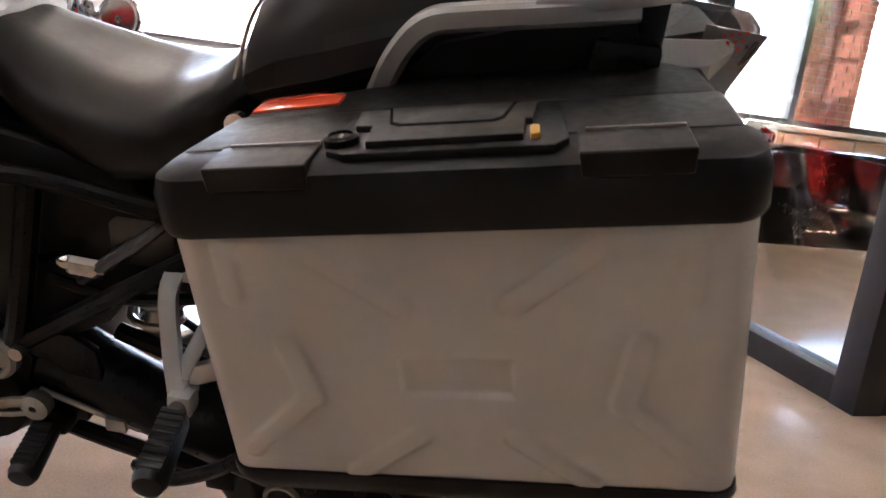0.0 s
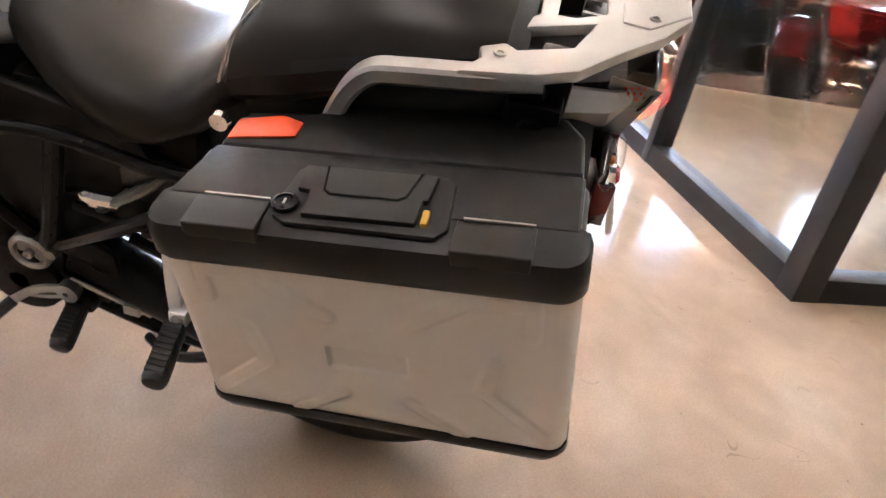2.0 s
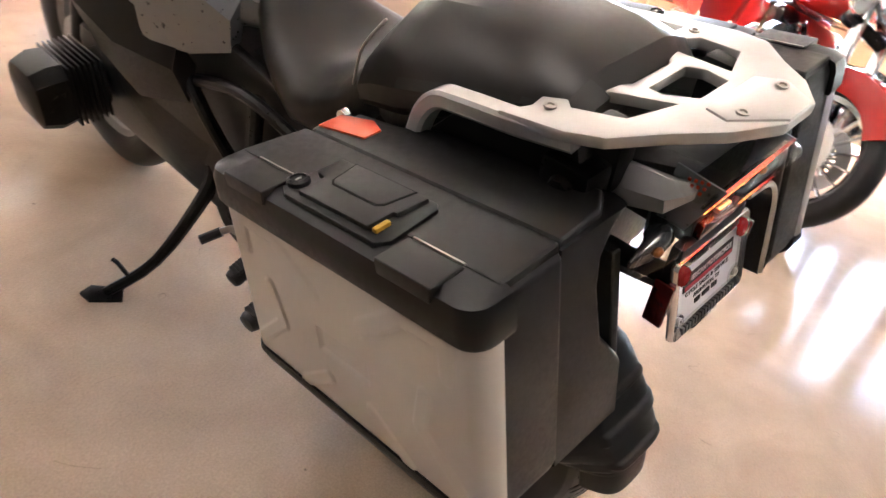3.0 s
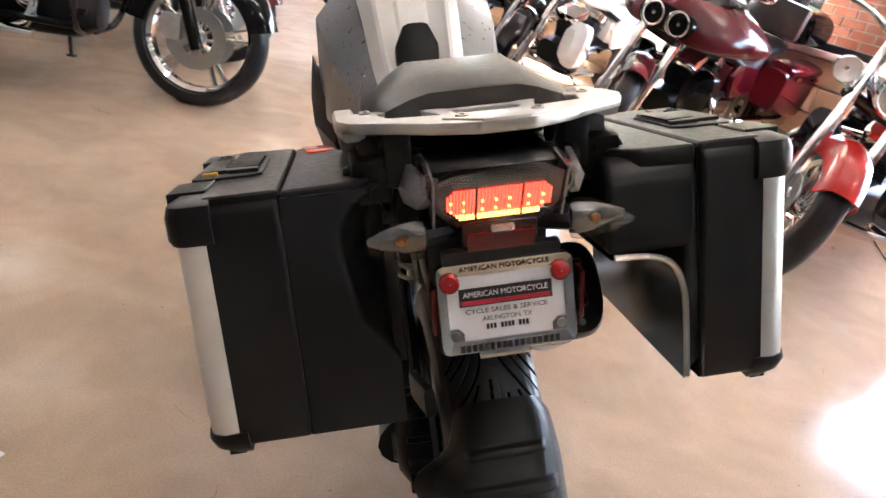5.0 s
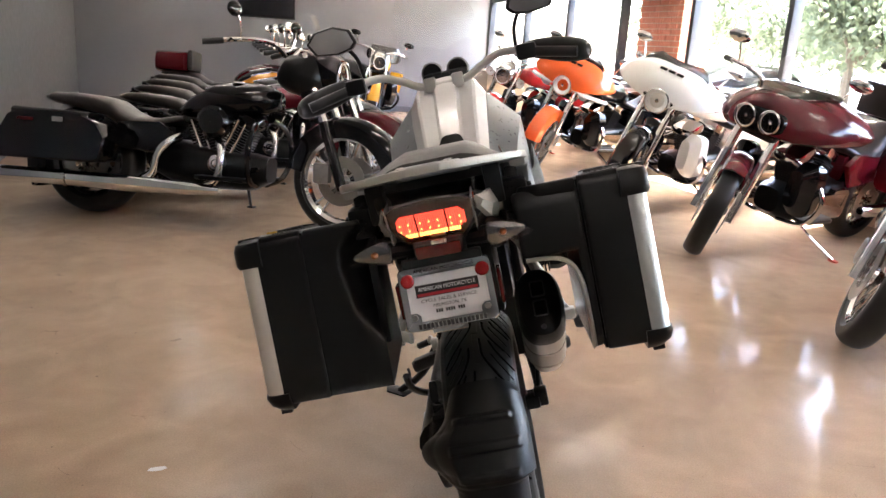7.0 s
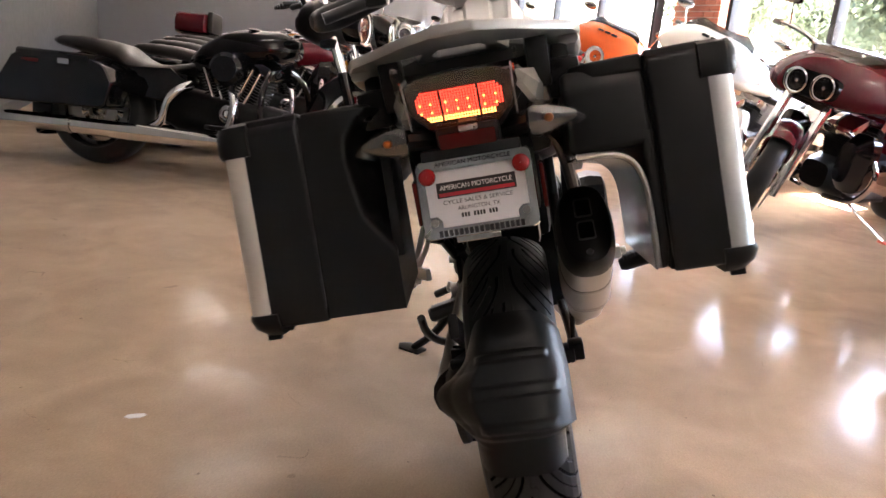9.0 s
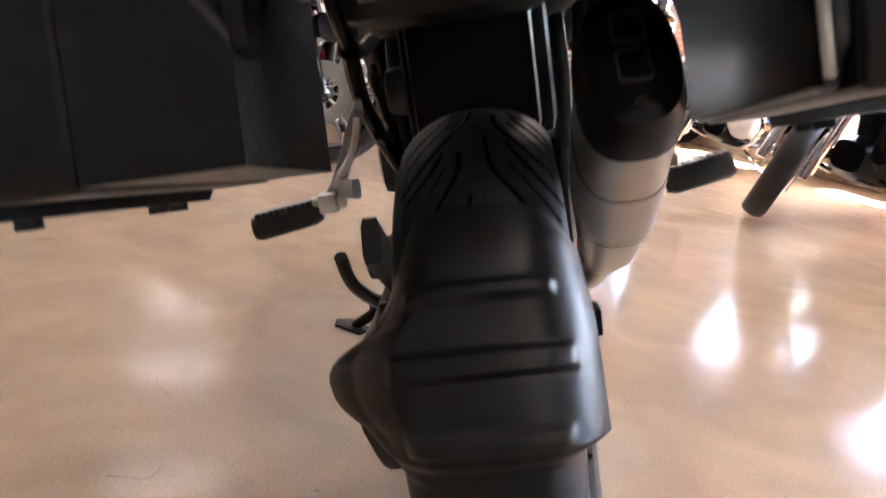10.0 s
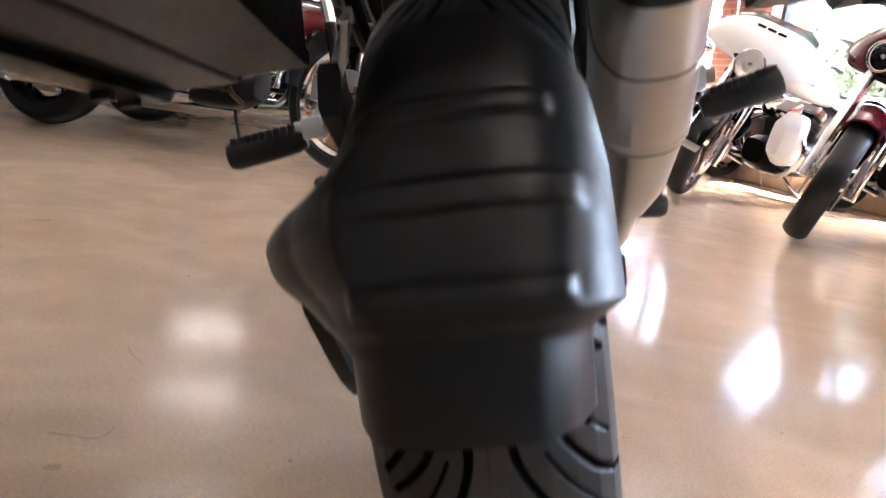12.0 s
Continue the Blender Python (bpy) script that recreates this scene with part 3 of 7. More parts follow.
# ---- the silver adventure motorcycle, leaning on its stand ----
GS = thing("adventure_motorcycle", pose(0.15, -0.26, 0, 0, -15.5, 0), "silver adventure motorcycle with side cases leaning on its stand", "motorcycle")
AX0, RT = Vector((0, 0.03, 0.348)), 0.348


# rear wheel with a cut tread
def tread_tyre():
    """Road tyre whose grooves are cut in the rubber, one pitch after the other."""
    pitches, steps = 11, 288
    pitch = 2 * np.pi / pitches
    prof = np.array(tyre_profile(RT, 0.187, 0.243))
    s = np.r_[0, np.cumsum(np.hypot(*np.diff(prof, axis=0).T))]
    k = np.r_[np.linspace(0, 0.085, 12), np.linspace(0.086, s[-1] - 0.086, 216), np.linspace(s[-1] - 0.085, s[-1], 12)]
    pr, px = np.interp(k, s, prof[:, 0]), np.interp(k, s, prof[:, 1])
    m = len(k)
    ta0 = np.arange(steps) * pitch / steps
    TA, X = np.meshgrid(ta0, px, indexing="ij")
    cut = np.zeros_like(X)
    for pts, width in TREAD:
        P = np.array(spline([(a, b, 0) for a, b in pts], 6) if width > 0.001 else [(a, b, 0) for a, b in pts])[:, :2]
        for a, b in zip(P, P[1:]):
            dx, dy = (b[0] - a[0]), (b[1] - a[1]) / RT
            L = dx * dx + dy * dy + 1e-12
            for rep in (-2, -1, 0, 1):
                qx, qy = TA + rep * pitch - a[0], (X - a[1]) / RT
                q = np.clip((qx * dx + qy * dy) / L, 0, 1)
                d = np.hypot(qx - q * dx, qy - q * dy) * RT
                cut = np.maximum(cut, np.clip((width + 0.0006 - d) / 0.0014, 0, 1) * min(1.0, width / 0.0011))
    # the turns towards the rear and the top are finely cut, the far side is plain
    turn, cuts = [], []
    for p in range(-3, 8):
        for i in range(0, steps, 1 if p < 4 else 24):
            turn.append(p * pitch + ta0[i])
            cuts.append(cut[i] if p < 4 else cut[i] * 0)
    TH_, D = np.array(turn)[:, None], np.array(cuts)
    n = len(turn)
    rad = pr[None] - D * 0.0060
    verts = np.stack([np.repeat(px[None], n, 0), -np.cos(TH_) * rad, np.sin(TH_) * rad], -1).reshape(-1, 3)
    i, j = np.meshgrid(np.arange(n), np.arange(m - 1), indexing="ij")
    a, b = i * m + j, ((i + 1) % n) * m + j
    faces = np.stack([a, b, b + 1, a + 1], -1).reshape(-1, 4)
    me = bpy.data.meshes.new("tyre")
    me.from_pydata(verts.tolist(), [], faces.tolist())
    me.materials.append(M_RUBBER)
    me.materials.append(M_GROOVE)
    # cut faces take the blacker material, which paints in the grooves' shade
    me.polygons.foreach_set("material_index", ((D[i, j] + D[(i + 1) % n, j + 1]) > 0.55).reshape(-1).astype(np.int32))
    me.polygons.foreach_set("use_smooth", np.ones(len(faces), bool))
    return me


# one pitch of the tread: (turn, across) points and half width
TREAD = [
    ([(0.141, 0.0005), (-0.138, 0.0006), (-0.148, 0.0134), (-0.424, 0.0136), (-0.434, 0.0006)], 0.0005),
]
SCALLOPS = [
    ([(0.072, 0.0161), (0.016, 0.0173), (-0.094, 0.0221), (-0.208, 0.0435), (-0.309, 0.0662), (-0.401, 0.0890)], 0.0028),
    ([(0.050, 0.0390), (0.016, 0.0435), (-0.051, 0.0545), (-0.132, 0.0732), (-0.180, 0.0880)], 0.0026),
    ([(0.022, 0.0593), (-0.067, 0.0842)], 0.0011),
    ([(-0.073, 0.0407), (-0.145, 0.0546), (-0.272, 0.0845)], 0.0012),
    ([(-0.007, -0.0118), (-0.093, -0.0137), (-0.204, -0.0291), (-0.313, -0.057)], 0.0028),
    ([(0.007, -0.0312), (-0.078, -0.0439), (-0.162, -0.0694)], 0.0026),
    ([(-0.075, -0.0274), (-0.15, -0.0405), (-0.255, -0.0652)], 0.0011),
]
# the second half of each pitch mirrors the first
for pts, width in SCALLOPS:
    TREAD += [(pts, width), ([(a - math.pi / 11, 0.014 - b) for a, b in pts], width)]
bm = B()
lathe(bm, [(0.06, -0.05), (0.06, -0.07), (0.03, -0.08), (0.03, 0.08), (0.06, 0.07), (0.06, 0.05)], AX0, "x", 28)
lathe(bm, [(0.245, -0.068), (0.250, -0.072), (0.225, -0.055), (0.219, 0), (0.225, 0.055), (0.250, 0.072), (0.245, 0.068), (0.232, 0.05), (0.228, 0), (0.232, -0.05), (0.245, -0.068)], AX0, "x", 64)
rear = part("rear_wheel", bm, M_ALU, GS, "silver cast rear wheel")
wire = None
for k in range(40):
    side, lead = (1 if k % 2 else -1), (0.55 if k % 4 < 2 else -0.55)
    if wire is None:
        bm = B()
        tube(bm, [(0, 0, 0), (0, 0, 1)], 0.0024, 6)
        wire = part("spoke", bm, M_STEEL, rear)
    one = wire if k == 0 else new("spoke", wire.data)
    one.parent = rear
    a = k * 2 * math.pi / 40
    p0 = AX0 + Vector((side * 0.055, math.cos(a + lead) * 0.06, math.sin(a + lead) * 0.06))
    p1 = AX0 + Vector((side * 0.045, math.cos(a) * 0.236, math.sin(a) * 0.236))
    turn = (p1 - p0).to_track_quat("Z", "Y").to_matrix().to_4x4()
    one.matrix_basis = Matrix.Translation(p0) @ turn @ Matrix.Diagonal((1, 1, (p1 - p0).length, 1))
ty = new("tyre", tread_tyre())
ty.matrix_basis = Matrix.Translation(AX0)
ty.parent = rear
bm = B()
lathe(bm, [(0.075, 0.045), (0.132, 0.045), (0.132, 0.05), (0.075, 0.05), (0.075, 0.045)], AX0, "x", 48)
part("brake_disc", bm, M_STEEL, rear)
# front wheel
AXF = Vector((0, 1.62, 0.355))
bm = B()
lathe(bm, [(0.05, -0.05), (0.025, -0.07), (0.025, 0.07), (0.05, 0.05)], AXF, "x", 24)
lathe(bm, [(0.245, -0.042), (0.25, -0.046), (0.228, -0.03), (0.226, 0.03), (0.25, 0.046), (0.245, 0.042), (0.234, 0), (0.245, -0.042)], AXF, "x", 56)
for k in range(5):
    for s in (-0.2, 0.2):
        a = k * 2 * math.pi / 5 + 0.3
        p0, p1 = AXF + Vector((0, math.cos(a) * 0.04, math.sin(a) * 0.04)), AXF + Vector((0, math.cos(a + s) * 0.23, math.sin(a + s) * 0.23))
        bar(bm, [p0, p1], 0.024, 0.018, side=(1, 0, 0))
fw = part("front_wheel", bm, M_ALU, GS)
bm = B()
lathe(bm, tyre_profile(0.355, 0.125, 0.243), AXF, "x", 64)
part("tyre", bm, M_RUBBER, fw)
for x in (-0.07, 0.07):
    bm = B()
    lathe(bm, [(0.09, x), (0.152, x), (0.152, x + 0.005), (0.09, x + 0.005), (0.09, x)], AXF, "x", 40)
    part("brake_disc", bm, M_STEEL, fw)


# rear mudguard hugging the tyre
def hugger():
    n, m = 110, 70
    verts = []
    T = np.linspace(1.5, 46.8, n)
    for side in (0, 1):
        for t in T:
            a = radians(t)
            W = np.interp(t, [1.5, 10.5, 12.2, 13, 30, 43, 46.8], [0.079, 0.081, 0.094, 0.104, 0.104, 0.096, 0.084])
            WL = np.interp(t, [1.5, 9, 13.5, 18, 27, 30, 34, 46.8], [0.084, 0.086, 0.104, 0.148, 0.164, 0.142, 0.096, 0.072])
            base = np.interp(t, [1.5, 11, 12.6, 20, 30, 46.8], [0.402, 0.397, 0.408, 0.397, 0.386, 0.384])
            if 10.5 < t < 46:
                WL = sum(np.interp(t + d, [1.5, 9, 13.5, 18, 27, 30, 34, 46.8], [0.084, 0.086, 0.104, 0.148, 0.164, 0.142, 0.096, 0.072]) for d in (-3, -1.5, 0, 1.5, 3)) / 5
            bulge = max(0.0, min(1.0, (WL - 0.09) / 0.035))
            for j in range(m):
                f = -1 + 2 * j / (m - 1)
                w = W if f > 0 else WL
                x = f * w
                drop = 0.055 * abs(f) ** 4.5 + 0.006 * f * f
                if f < 0:
                    drop += 0.03 * bulge * min(1, max(0.0, (-f - 0.5) / 0.3))
                rib = 0.0
                for c, hw, lim in ((33.8, 1.5, 0.070), (24.3, 2.0, 0.084), (14.9, 1.6, 0.073)):
                    e = max(0.0, min(1.0, (hw - abs(t - c)) / 0.8)) * max(0.0, min(1.0, (lim - abs(x)) / 0.006))
                    rib = max(rib, e)
                r = base - drop + 0.007 * rib - (0.004 if side else 0)
                verts.append((x * (0.975 if side else 1), -math.cos(a) * r + 0.03, math.sin(a) * r + 0.348))
    faces = []
    N = n * m
    for i in range(n - 1):
        for j in range(m - 1):
            p = i * m + j
            faces.append((p, p + 1, p + m + 1, p + m))
            faces.append((N + p, N + p + m, N + p + m + 1, N + p + 1))
    for i in range(n - 1):
        for j in (0, m - 1):
            p = i * m + j
            faces.append((p, p + m, N + p + m, N + p))
    for j in range(m - 1):
        for i in (0, n - 1):
            p = i * m + j
            faces.append((p, N + p, N + p + 1, p + 1))
    bm = B()
    V = [bm.verts.new(v) for v in verts]
    for f in faces:
        bm.faces.new([V[k] for k in f])
    return bm


hug = part("mudguard", hugger(), M_PLASTIC, GS, "ribbed black mudguard over the rear tyre", sharp=50)
bm = B()
bar(bm, [(-0.11, -0.17, 0.59), (-0.125, -0.03, 0.53), (-0.12, 0.08, 0.46)], 0.02, 0.05, 4, side=(1, 0, 0))
bar(bm, [(-0.12, -0.26, 0.44), (-0.13, -0.14, 0.33), (-0.13, -0.02, 0.31)], 0.018, 0.034, 4, side=(1, 0, 0))
part("stay", bm, M_PLASTIC, hug)
# single sided swing arm with the shaft and final drive
bm = B()
tube(bm, [(-0.13, 0.03, 0.348), (-0.14, 0.16, 0.375), (-0.13, 0.36, 0.42), (-0.10, 0.56, 0.47)], [0.085, 0.06, 0.052, 0.06], 16, 5)
part("swing_arm", bm, M_SATINB, GS)
bm = B()
lathe(bm, [(0.02, -0.178), (0.06, -0.175), (0.09, -0.155), (0.106, -0.125), (0.106, -0.105), (0.07, -0.09)], AX0, "x", 36)
fdr = part("final_drive", bm, M_SATINB, GS, "black final drive housing beside the wheel")
for k in range(14):
    bm = B()
    box(bm, (-0.155, -0.006, 0.09), (-0.105, 0.006, 0.112), 0.002, Matrix.Translation(AX0) @ Matrix.Rotation(k * 2 * math.pi / 14, 4, "X"))
    part("fin", bm, M_SATINB, fdr)
bm = B()
lathe(bm, [(0.030, -0.10), (0.030, -0.181), (0.036, -0.184), (0.040, -0.178), (0.040, -0.15)], AX0, "x", 28)
part("axle_bore", bm, M_DARKALU, fdr, "hollow dark axle bore")
bm = B()
tube(bm, [(-0.105, 0.24, 0.40), (-0.13, 0.19, 0.365), (-0.198, 0.170, 0.347)], 0.026, 20, 3)
drain = part("shaft_end", bm, M_SATINB, GS)
bm = B()
lathe(bm, [(0.021, -0.204), (0.023, -0.209), (0.027, -0.209), (0.029, -0.203), (0.027, -0.190), (0.021, -0.192), (0.021, -0.204)], (0, 0.170, 0.347), "x", 28)
part("ring", bm, M_STEEL, drain, "thin silver ring")
bm = B()
tube(bm, [(-0.115, 0.06, 0.42), (-0.1, 0.46, 0.53)], 0.014, 10)
part("torque_strut", bm, M_SATINB, GS)
# shock absorber behind the frame
bm = B()
P0, P1 = Vector((-0.06, 0.36, 0.78)), Vector((-0.08, 0.42, 0.50))
tube(bm, [P0, P1], 0.018, 12)
helix = []
for k in range(6 * 14 + 1):
    f = k / (6 * 14)
    c = P0.lerp(P1, 0.15 + 0.7 * f)
    a = k * 2 * math.pi / 14
    helix.append(c + Vector((math.cos(a) * 0.04, math.sin(a) * 0.04, 0)))
tube(bm, helix, 0.006, 6)
part("shock_absorber", bm, M_STEEL, GS, "steel coil spring shock absorber")
bm = B()
box(bm, (-0.155, 0.33, 0.68), (-0.10, 0.43, 0.76), 0.02)
adj = part("preload_adjuster", bm, M_DARKALU, GS, "dark ribbed preload adjuster")
for k in range(4):
    bm = B()
    tube(bm, [(-0.163 - 0.012 * math.sin(q), 0.435 - 0.022 * k - 0.032 * math.cos(q), 0.683 + 0.017 * k + 0.030 * math.cos(q)) for q in np.linspace(0.1, 3.0, 8)], 0.0085, 8, 2)
    part("rib", bm, M_DARKALU, adj)
bm = B()
tube(bm, [(-0.165, 0.525, 0.680), (-0.172, 0.495, 0.690), (-0.178, 0.465, 0.690), (-0.165, 0.43, 0.680)], [0.005, 0.009, 0.016, 0.016], 10, 3)
part("hose_fitting", bm, M_CHROME, adj)
# frame tubes
bm = B()
for pts, r in (([(-0.17, 0.80, 0.72), (-0.185, 0.62, 0.795), (-0.185, 0.49, 0.812), (-0.182, 0.30, 0.79), (-0.165, 0.12, 0.83), (-0.14, -0.05, 0.93)], 0.013),
               ([(-0.18, 0.505, 0.815), (-0.18, 0.555, 0.60), (-0.155, 0.595, 0.52)], 0.017),
               ([(-0.19, 0.80, 0.84), (-0.185, 0.70, 0.68), (-0.16, 0.615, 0.54)], 0.015),
               ([(-0.175, 0.505, 0.66), (-0.172, 0.40, 0.64), (-0.165, 0.28, 0.66)], 0.009),
               ([(-0.165, 0.575, 0.53), (-0.185, 0.44, 0.63), (-0.19, 0.32, 0.713), (-0.175, 0.20, 0.79)], 0.014),
               ([(0.17, 0.78, 0.76), (0.19, 0.47, 0.84), (0.17, 0.2, 0.93), (0.15, -0.1, 1.0)], 0.017),
               ([(0.19, 0.48, 0.83), (0.17, 0.55, 0.5)], 0.018),
               ([(0.19, 0.30, 0.70), (0.16, 0.0, 0.88), (0.13, -0.16, 0.95)], 0.014)):
    tube(bm, pts, r, 10, 4)
part("frame", bm, M_SATINB, GS, "black tubular steel frame")
bm = B()
box(bm, (-0.14, -0.14, 0.90), (0.14, 0.22, 0.99), 0.03)
box(bm, (-0.12, 0.30, 0.62), (0.12, 0.62, 0.86), 0.03)
box(bm, (-0.10, -0.20, 0.80), (0.10, -0.02, 0.95), 0.02)
box(bm, (-0.09, 0.16, 0.64), (0.09, 0.30, 0.92), 0.02)
part("rear_frame_cover", bm, M_PLASTIC, GS)
# added black sheets fill the engine space that lies in shade behind the tubes
for s in (-1, 1):
    bm = B()
    prism(bm, [(0.34, 0.72), (0.40, 0.83), (0.62, 0.86), (0.95, 0.92), (1.22, 0.80), (1.22, 0.50), (1.06, 0.40), (0.86, 0.37), (0.64, 0.40), (0.54, 0.52), (0.44, 0.58)], 0, s * 0.125, s * 0.150, 0.010)
    part("side_panel", bm, M_PLASTIC, GS)
# engine block and boxer cylinder
bm = B()
box(bm, (-0.15, 0.55, 0.33), (0.15, 1.45, 0.60), 0.05)
lathe(bm, [(0.02, -0.18), (0.08, -0.175), (0.095, -0.13)], (0, 0.66, 0.42), "x", 24)
part("engine", bm, M_SATINB, GS, "black engine block")
for s in (-1, 1):
    bm = B()
    box(bm, (0.15 if s > 0 else -0.27, 1.27, 0.42), (0.27 if s > 0 else -0.15, 1.41, 0.55), 0.02)
    cyl_ = part("cylinder", bm, M_SATINB, GS)
    for k in range(7):
        x = 0.17 + k * 0.014
        bm = B()
        box(bm, (x if s > 0 else -x - 0.006, 1.25, 0.40), (x + 0.006 if s > 0 else -x, 1.43, 0.57), 0.012)
        part("fin", bm, M_SATINB, cyl_)
    bm = B()
    loft(bm, [[Vector((s * x, 1.34 + dy * k, 0.485 + dz * k)) for dy, dz in ((-0.095, -0.06), (-0.06, -0.09), (0.06, -0.09), (0.095, -0.06), (0.095, 0.06), (0.06, 0.09), (-0.06, 0.09), (-0.095, 0.06))] for x, k in ((0.262, 0.95), (0.30, 1.0), (0.345, 0.86), (0.355, 0.6))])
    part("cylinder_head_cover", bm, M_SATINB, cyl_)
bm = B()
lathe(bm, [(0.006, -0.178), (0.026, -0.179), (0.029, -0.187), (0.036, -0.188), (0.041, -0.182), (0.041, -0.15)], (0.006, 0.622, 0.503), "x", 28)
plug = part("pivot_cover", bm, M_ALU, GS, "round silver pivot cover")
bm = B()
lathe(bm, [(0.003, -0.192), (0.009, -0.19), (0.009, -0.18)], (0.006, 0.622, 0.503), "x", 12)
part("screw", bm, M_STEEL, plug)
bm = B()
tube(bm, [(-0.190, 0.570, 0.526), (-0.14, 0.570, 0.526)], 0.011, 12)
part("bolt", bm, M_STEEL, GS)
# rider's foot rest, shift lever, passenger rests
bm = B()
box(bm, (-0.185, 0.515, 0.375), (-0.14, 0.575, 0.425), 0.012)
prism(bm, [(0.49, 0.395), (0.60, 0.395), (0.635, 0.45), (0.63, 0.53), (0.58, 0.545), (0.565, 0.50), (0.575, 0.455), (0.555, 0.44), (0.49, 0.425)], 0, -0.162, -0.142, 0.004)
prism(bm, [(0.455, 0.45), (0.465, 0.53), (0.50, 0.552), (0.58, 0.545), (0.575, 0.505), (0.535, 0.50), (0.50, 0.475), (0.51, 0.43), (0.48, 0.43)], 0, -0.160, -0.145, 0.004)
part("foot_rest_bracket", bm, M_SATINB, GS)


def peg(x0, x1, y0, y1, z0, z1, name="foot_rest"):
    bm = B()
    p0, p1 = Vector((x0, y0, z0)), Vector((x1, y1, z1))
    tube(bm, [p0, p0.lerp(p1, 0.12), p0.lerp(p1, 0.55), p0.lerp(p1, 0.9), p0.lerp(p1, 0.98), p1], [0.013, 0.019, 0.021, 0.022, 0.018, 0.008], 14)
    d = (p1 - p0)
    rest = part(name, bm, M_RUBBER, GS, "black rubber foot rest")
    for k in range(9):
        c = p0 + d * (0.14 + 0.09 * k)
        bm = B()
        box(bm, (c.x - 0.005, c.y - 0.016, c.z + 0.008), (c.x + 0.005, c.y + 0.016, c.z + 0.024), 0.002)
        part("tread", bm, M_RUBBER, rest)
    return rest


peg(-0.175, -0.275, 0.543, 0.533, 0.392, 0.372)
peg(-0.278, -0.395, 0.283, 0.270, 0.548, 0.535, "passenger_foot_rest")
peg(0.275, 0.380, 0.295, 0.285, 0.520, 0.545, "passenger_foot_rest")
peg(0.165, 0.26, 0.56, 0.58, 0.36, 0.35)
bm = B()
bar(bm, [(-0.188, 0.555, 0.442), (-0.205, 0.605, 0.440), (-0.222, 0.652, 0.408)], [0.010, 0.009, 0.010], 0.016, 3, side=(1, 0, 0))
bar(bm, [(-0.188, 0.555, 0.425), (-0.200, 0.585, 0.424), (-0.210, 0.618, 0.428)], [0.010, 0.009, 0.008], 0.010, 3, side=(1, 0, 0))
lathe(bm, [(0.006, -0.012), (0.022, -0.010), (0.022, 0.010), (0.006, 0.012), (0.006, -0.012)], (-0.187, 0.552, 0.436), "x", 18)
lever = part("shift_lever", bm, M_ALU, GS, "silver shift lever with a rubber tip")
bm = B()
tube(bm, [(-0.220, 0.648, 0.410), (-0.262, 0.672, 0.392)], 0.012, 10)
part("rubber_tip", bm, M_RUBBER, lever)
bm = B()
tube(bm, [(-0.17, 0.40, 0.404), (-0.17, 0.555, 0.452)], 0.005, 8)
box(bm, (-0.180, 0.420, 0.400), (-0.162, 0.452, 0.424), 0.003)
part("shift_rod", bm, M_STEEL, GS)
for s in (-1, 1):
    bm = B()
    bar(bm, [(s * 0.195, 0.312, 0.715), (s * 0.210, 0.318, 0.685), (s * 0.232, 0.308, 0.63), (s * 0.252, 0.296, 0.585), (s * 0.262, 0.285, 0.560)], [0.014, 0.014, 0.014, 0.020], 0.024, 3, side=(1, 0, 0))
    bar(bm, [(s * 0.185, 0.235, 0.70), (s * 0.205, 0.268, 0.645), (s * 0.248, 0.290, 0.585)], [0.012, 0.012, 0.02], 0.020, 3, side=(1, 0, 0))
    bar(bm, [(s * 0.195, 0.312, 0.712), (s * 0.185, 0.255, 0.705)], 0.012, 0.022, 0, side=(1, 0, 0))
    bar(bm, [(s * 0.240, 0.285, 0.583), (s * 0.205, 0.235, 0.585)], 0.014, 0.030, 0, side=(1, 0, 0))
    box(bm, (s * 0.264 - 0.016, 0.266, 0.545), (s * 0.264 + 0.016, 0.298, 0.578), 0.006)
    br = part("passenger_rest_bracket", bm, M_STRIP, GS, "silver cast foot rest bracket")
    bm = B()
    lathe(bm, [(0.003, -0.03), (0.011, -0.028), (0.011, 0.028), (0.003, 0.03)], (s * 0.264, 0.282, 0.562), "x", 12)
    part("bolt", bm, M_STEEL, br)
# side stand and centre stand
bm = B()
foot = Vector((-0.42, 0.93, 0.123))
tube(bm, [(-0.13, 0.80, 0.47), (-0.165, 0.795, 0.41), (-0.30, 0.86, 0.215), foot], [0.026, 0.020, 0.015, 0.014], 10, 4)
tube(bm, [(-0.365, 0.897, 0.168), (-0.37, 0.94, 0.19), (-0.375, 0.955, 0.195)], 0.006, 8)
stand = part("side_stand", bm, M_SATINB, GS, "black side stand on the floor")
bm = B()
prism(bm, [(-0.05, -0.028), (0.03, -0.034), (0.055, 0), (0.03, 0.034), (-0.05, 0.028)], 2, -0.008, 0.006, 0.003, Matrix.Translation(foot + Vector((-0.012, 0.0, -0.002))) @ Matrix.Rotation(radians(15.5), 4, "Y") @ Matrix.Rotation(radians(150), 4, "Z"))
part("stand_foot", bm, M_SATINB, stand)
bm = B()
for s in (-1, 1):
    tube(bm, [(s * 0.12, 0.56, 0.345), (s * 0.13, 0.42, 0.322), (s * 0.135, 0.28, 0.312)], 0.015, 10, 4)
    box(bm, (s * 0.135 - 0.02, 0.262, 0.288), (s * 0.135 + 0.02, 0.312, 0.335), 0.006)
tube(bm, [(-0.15, 0.36, 0.29), (0.15, 0.36, 0.29)], 0.012, 8)
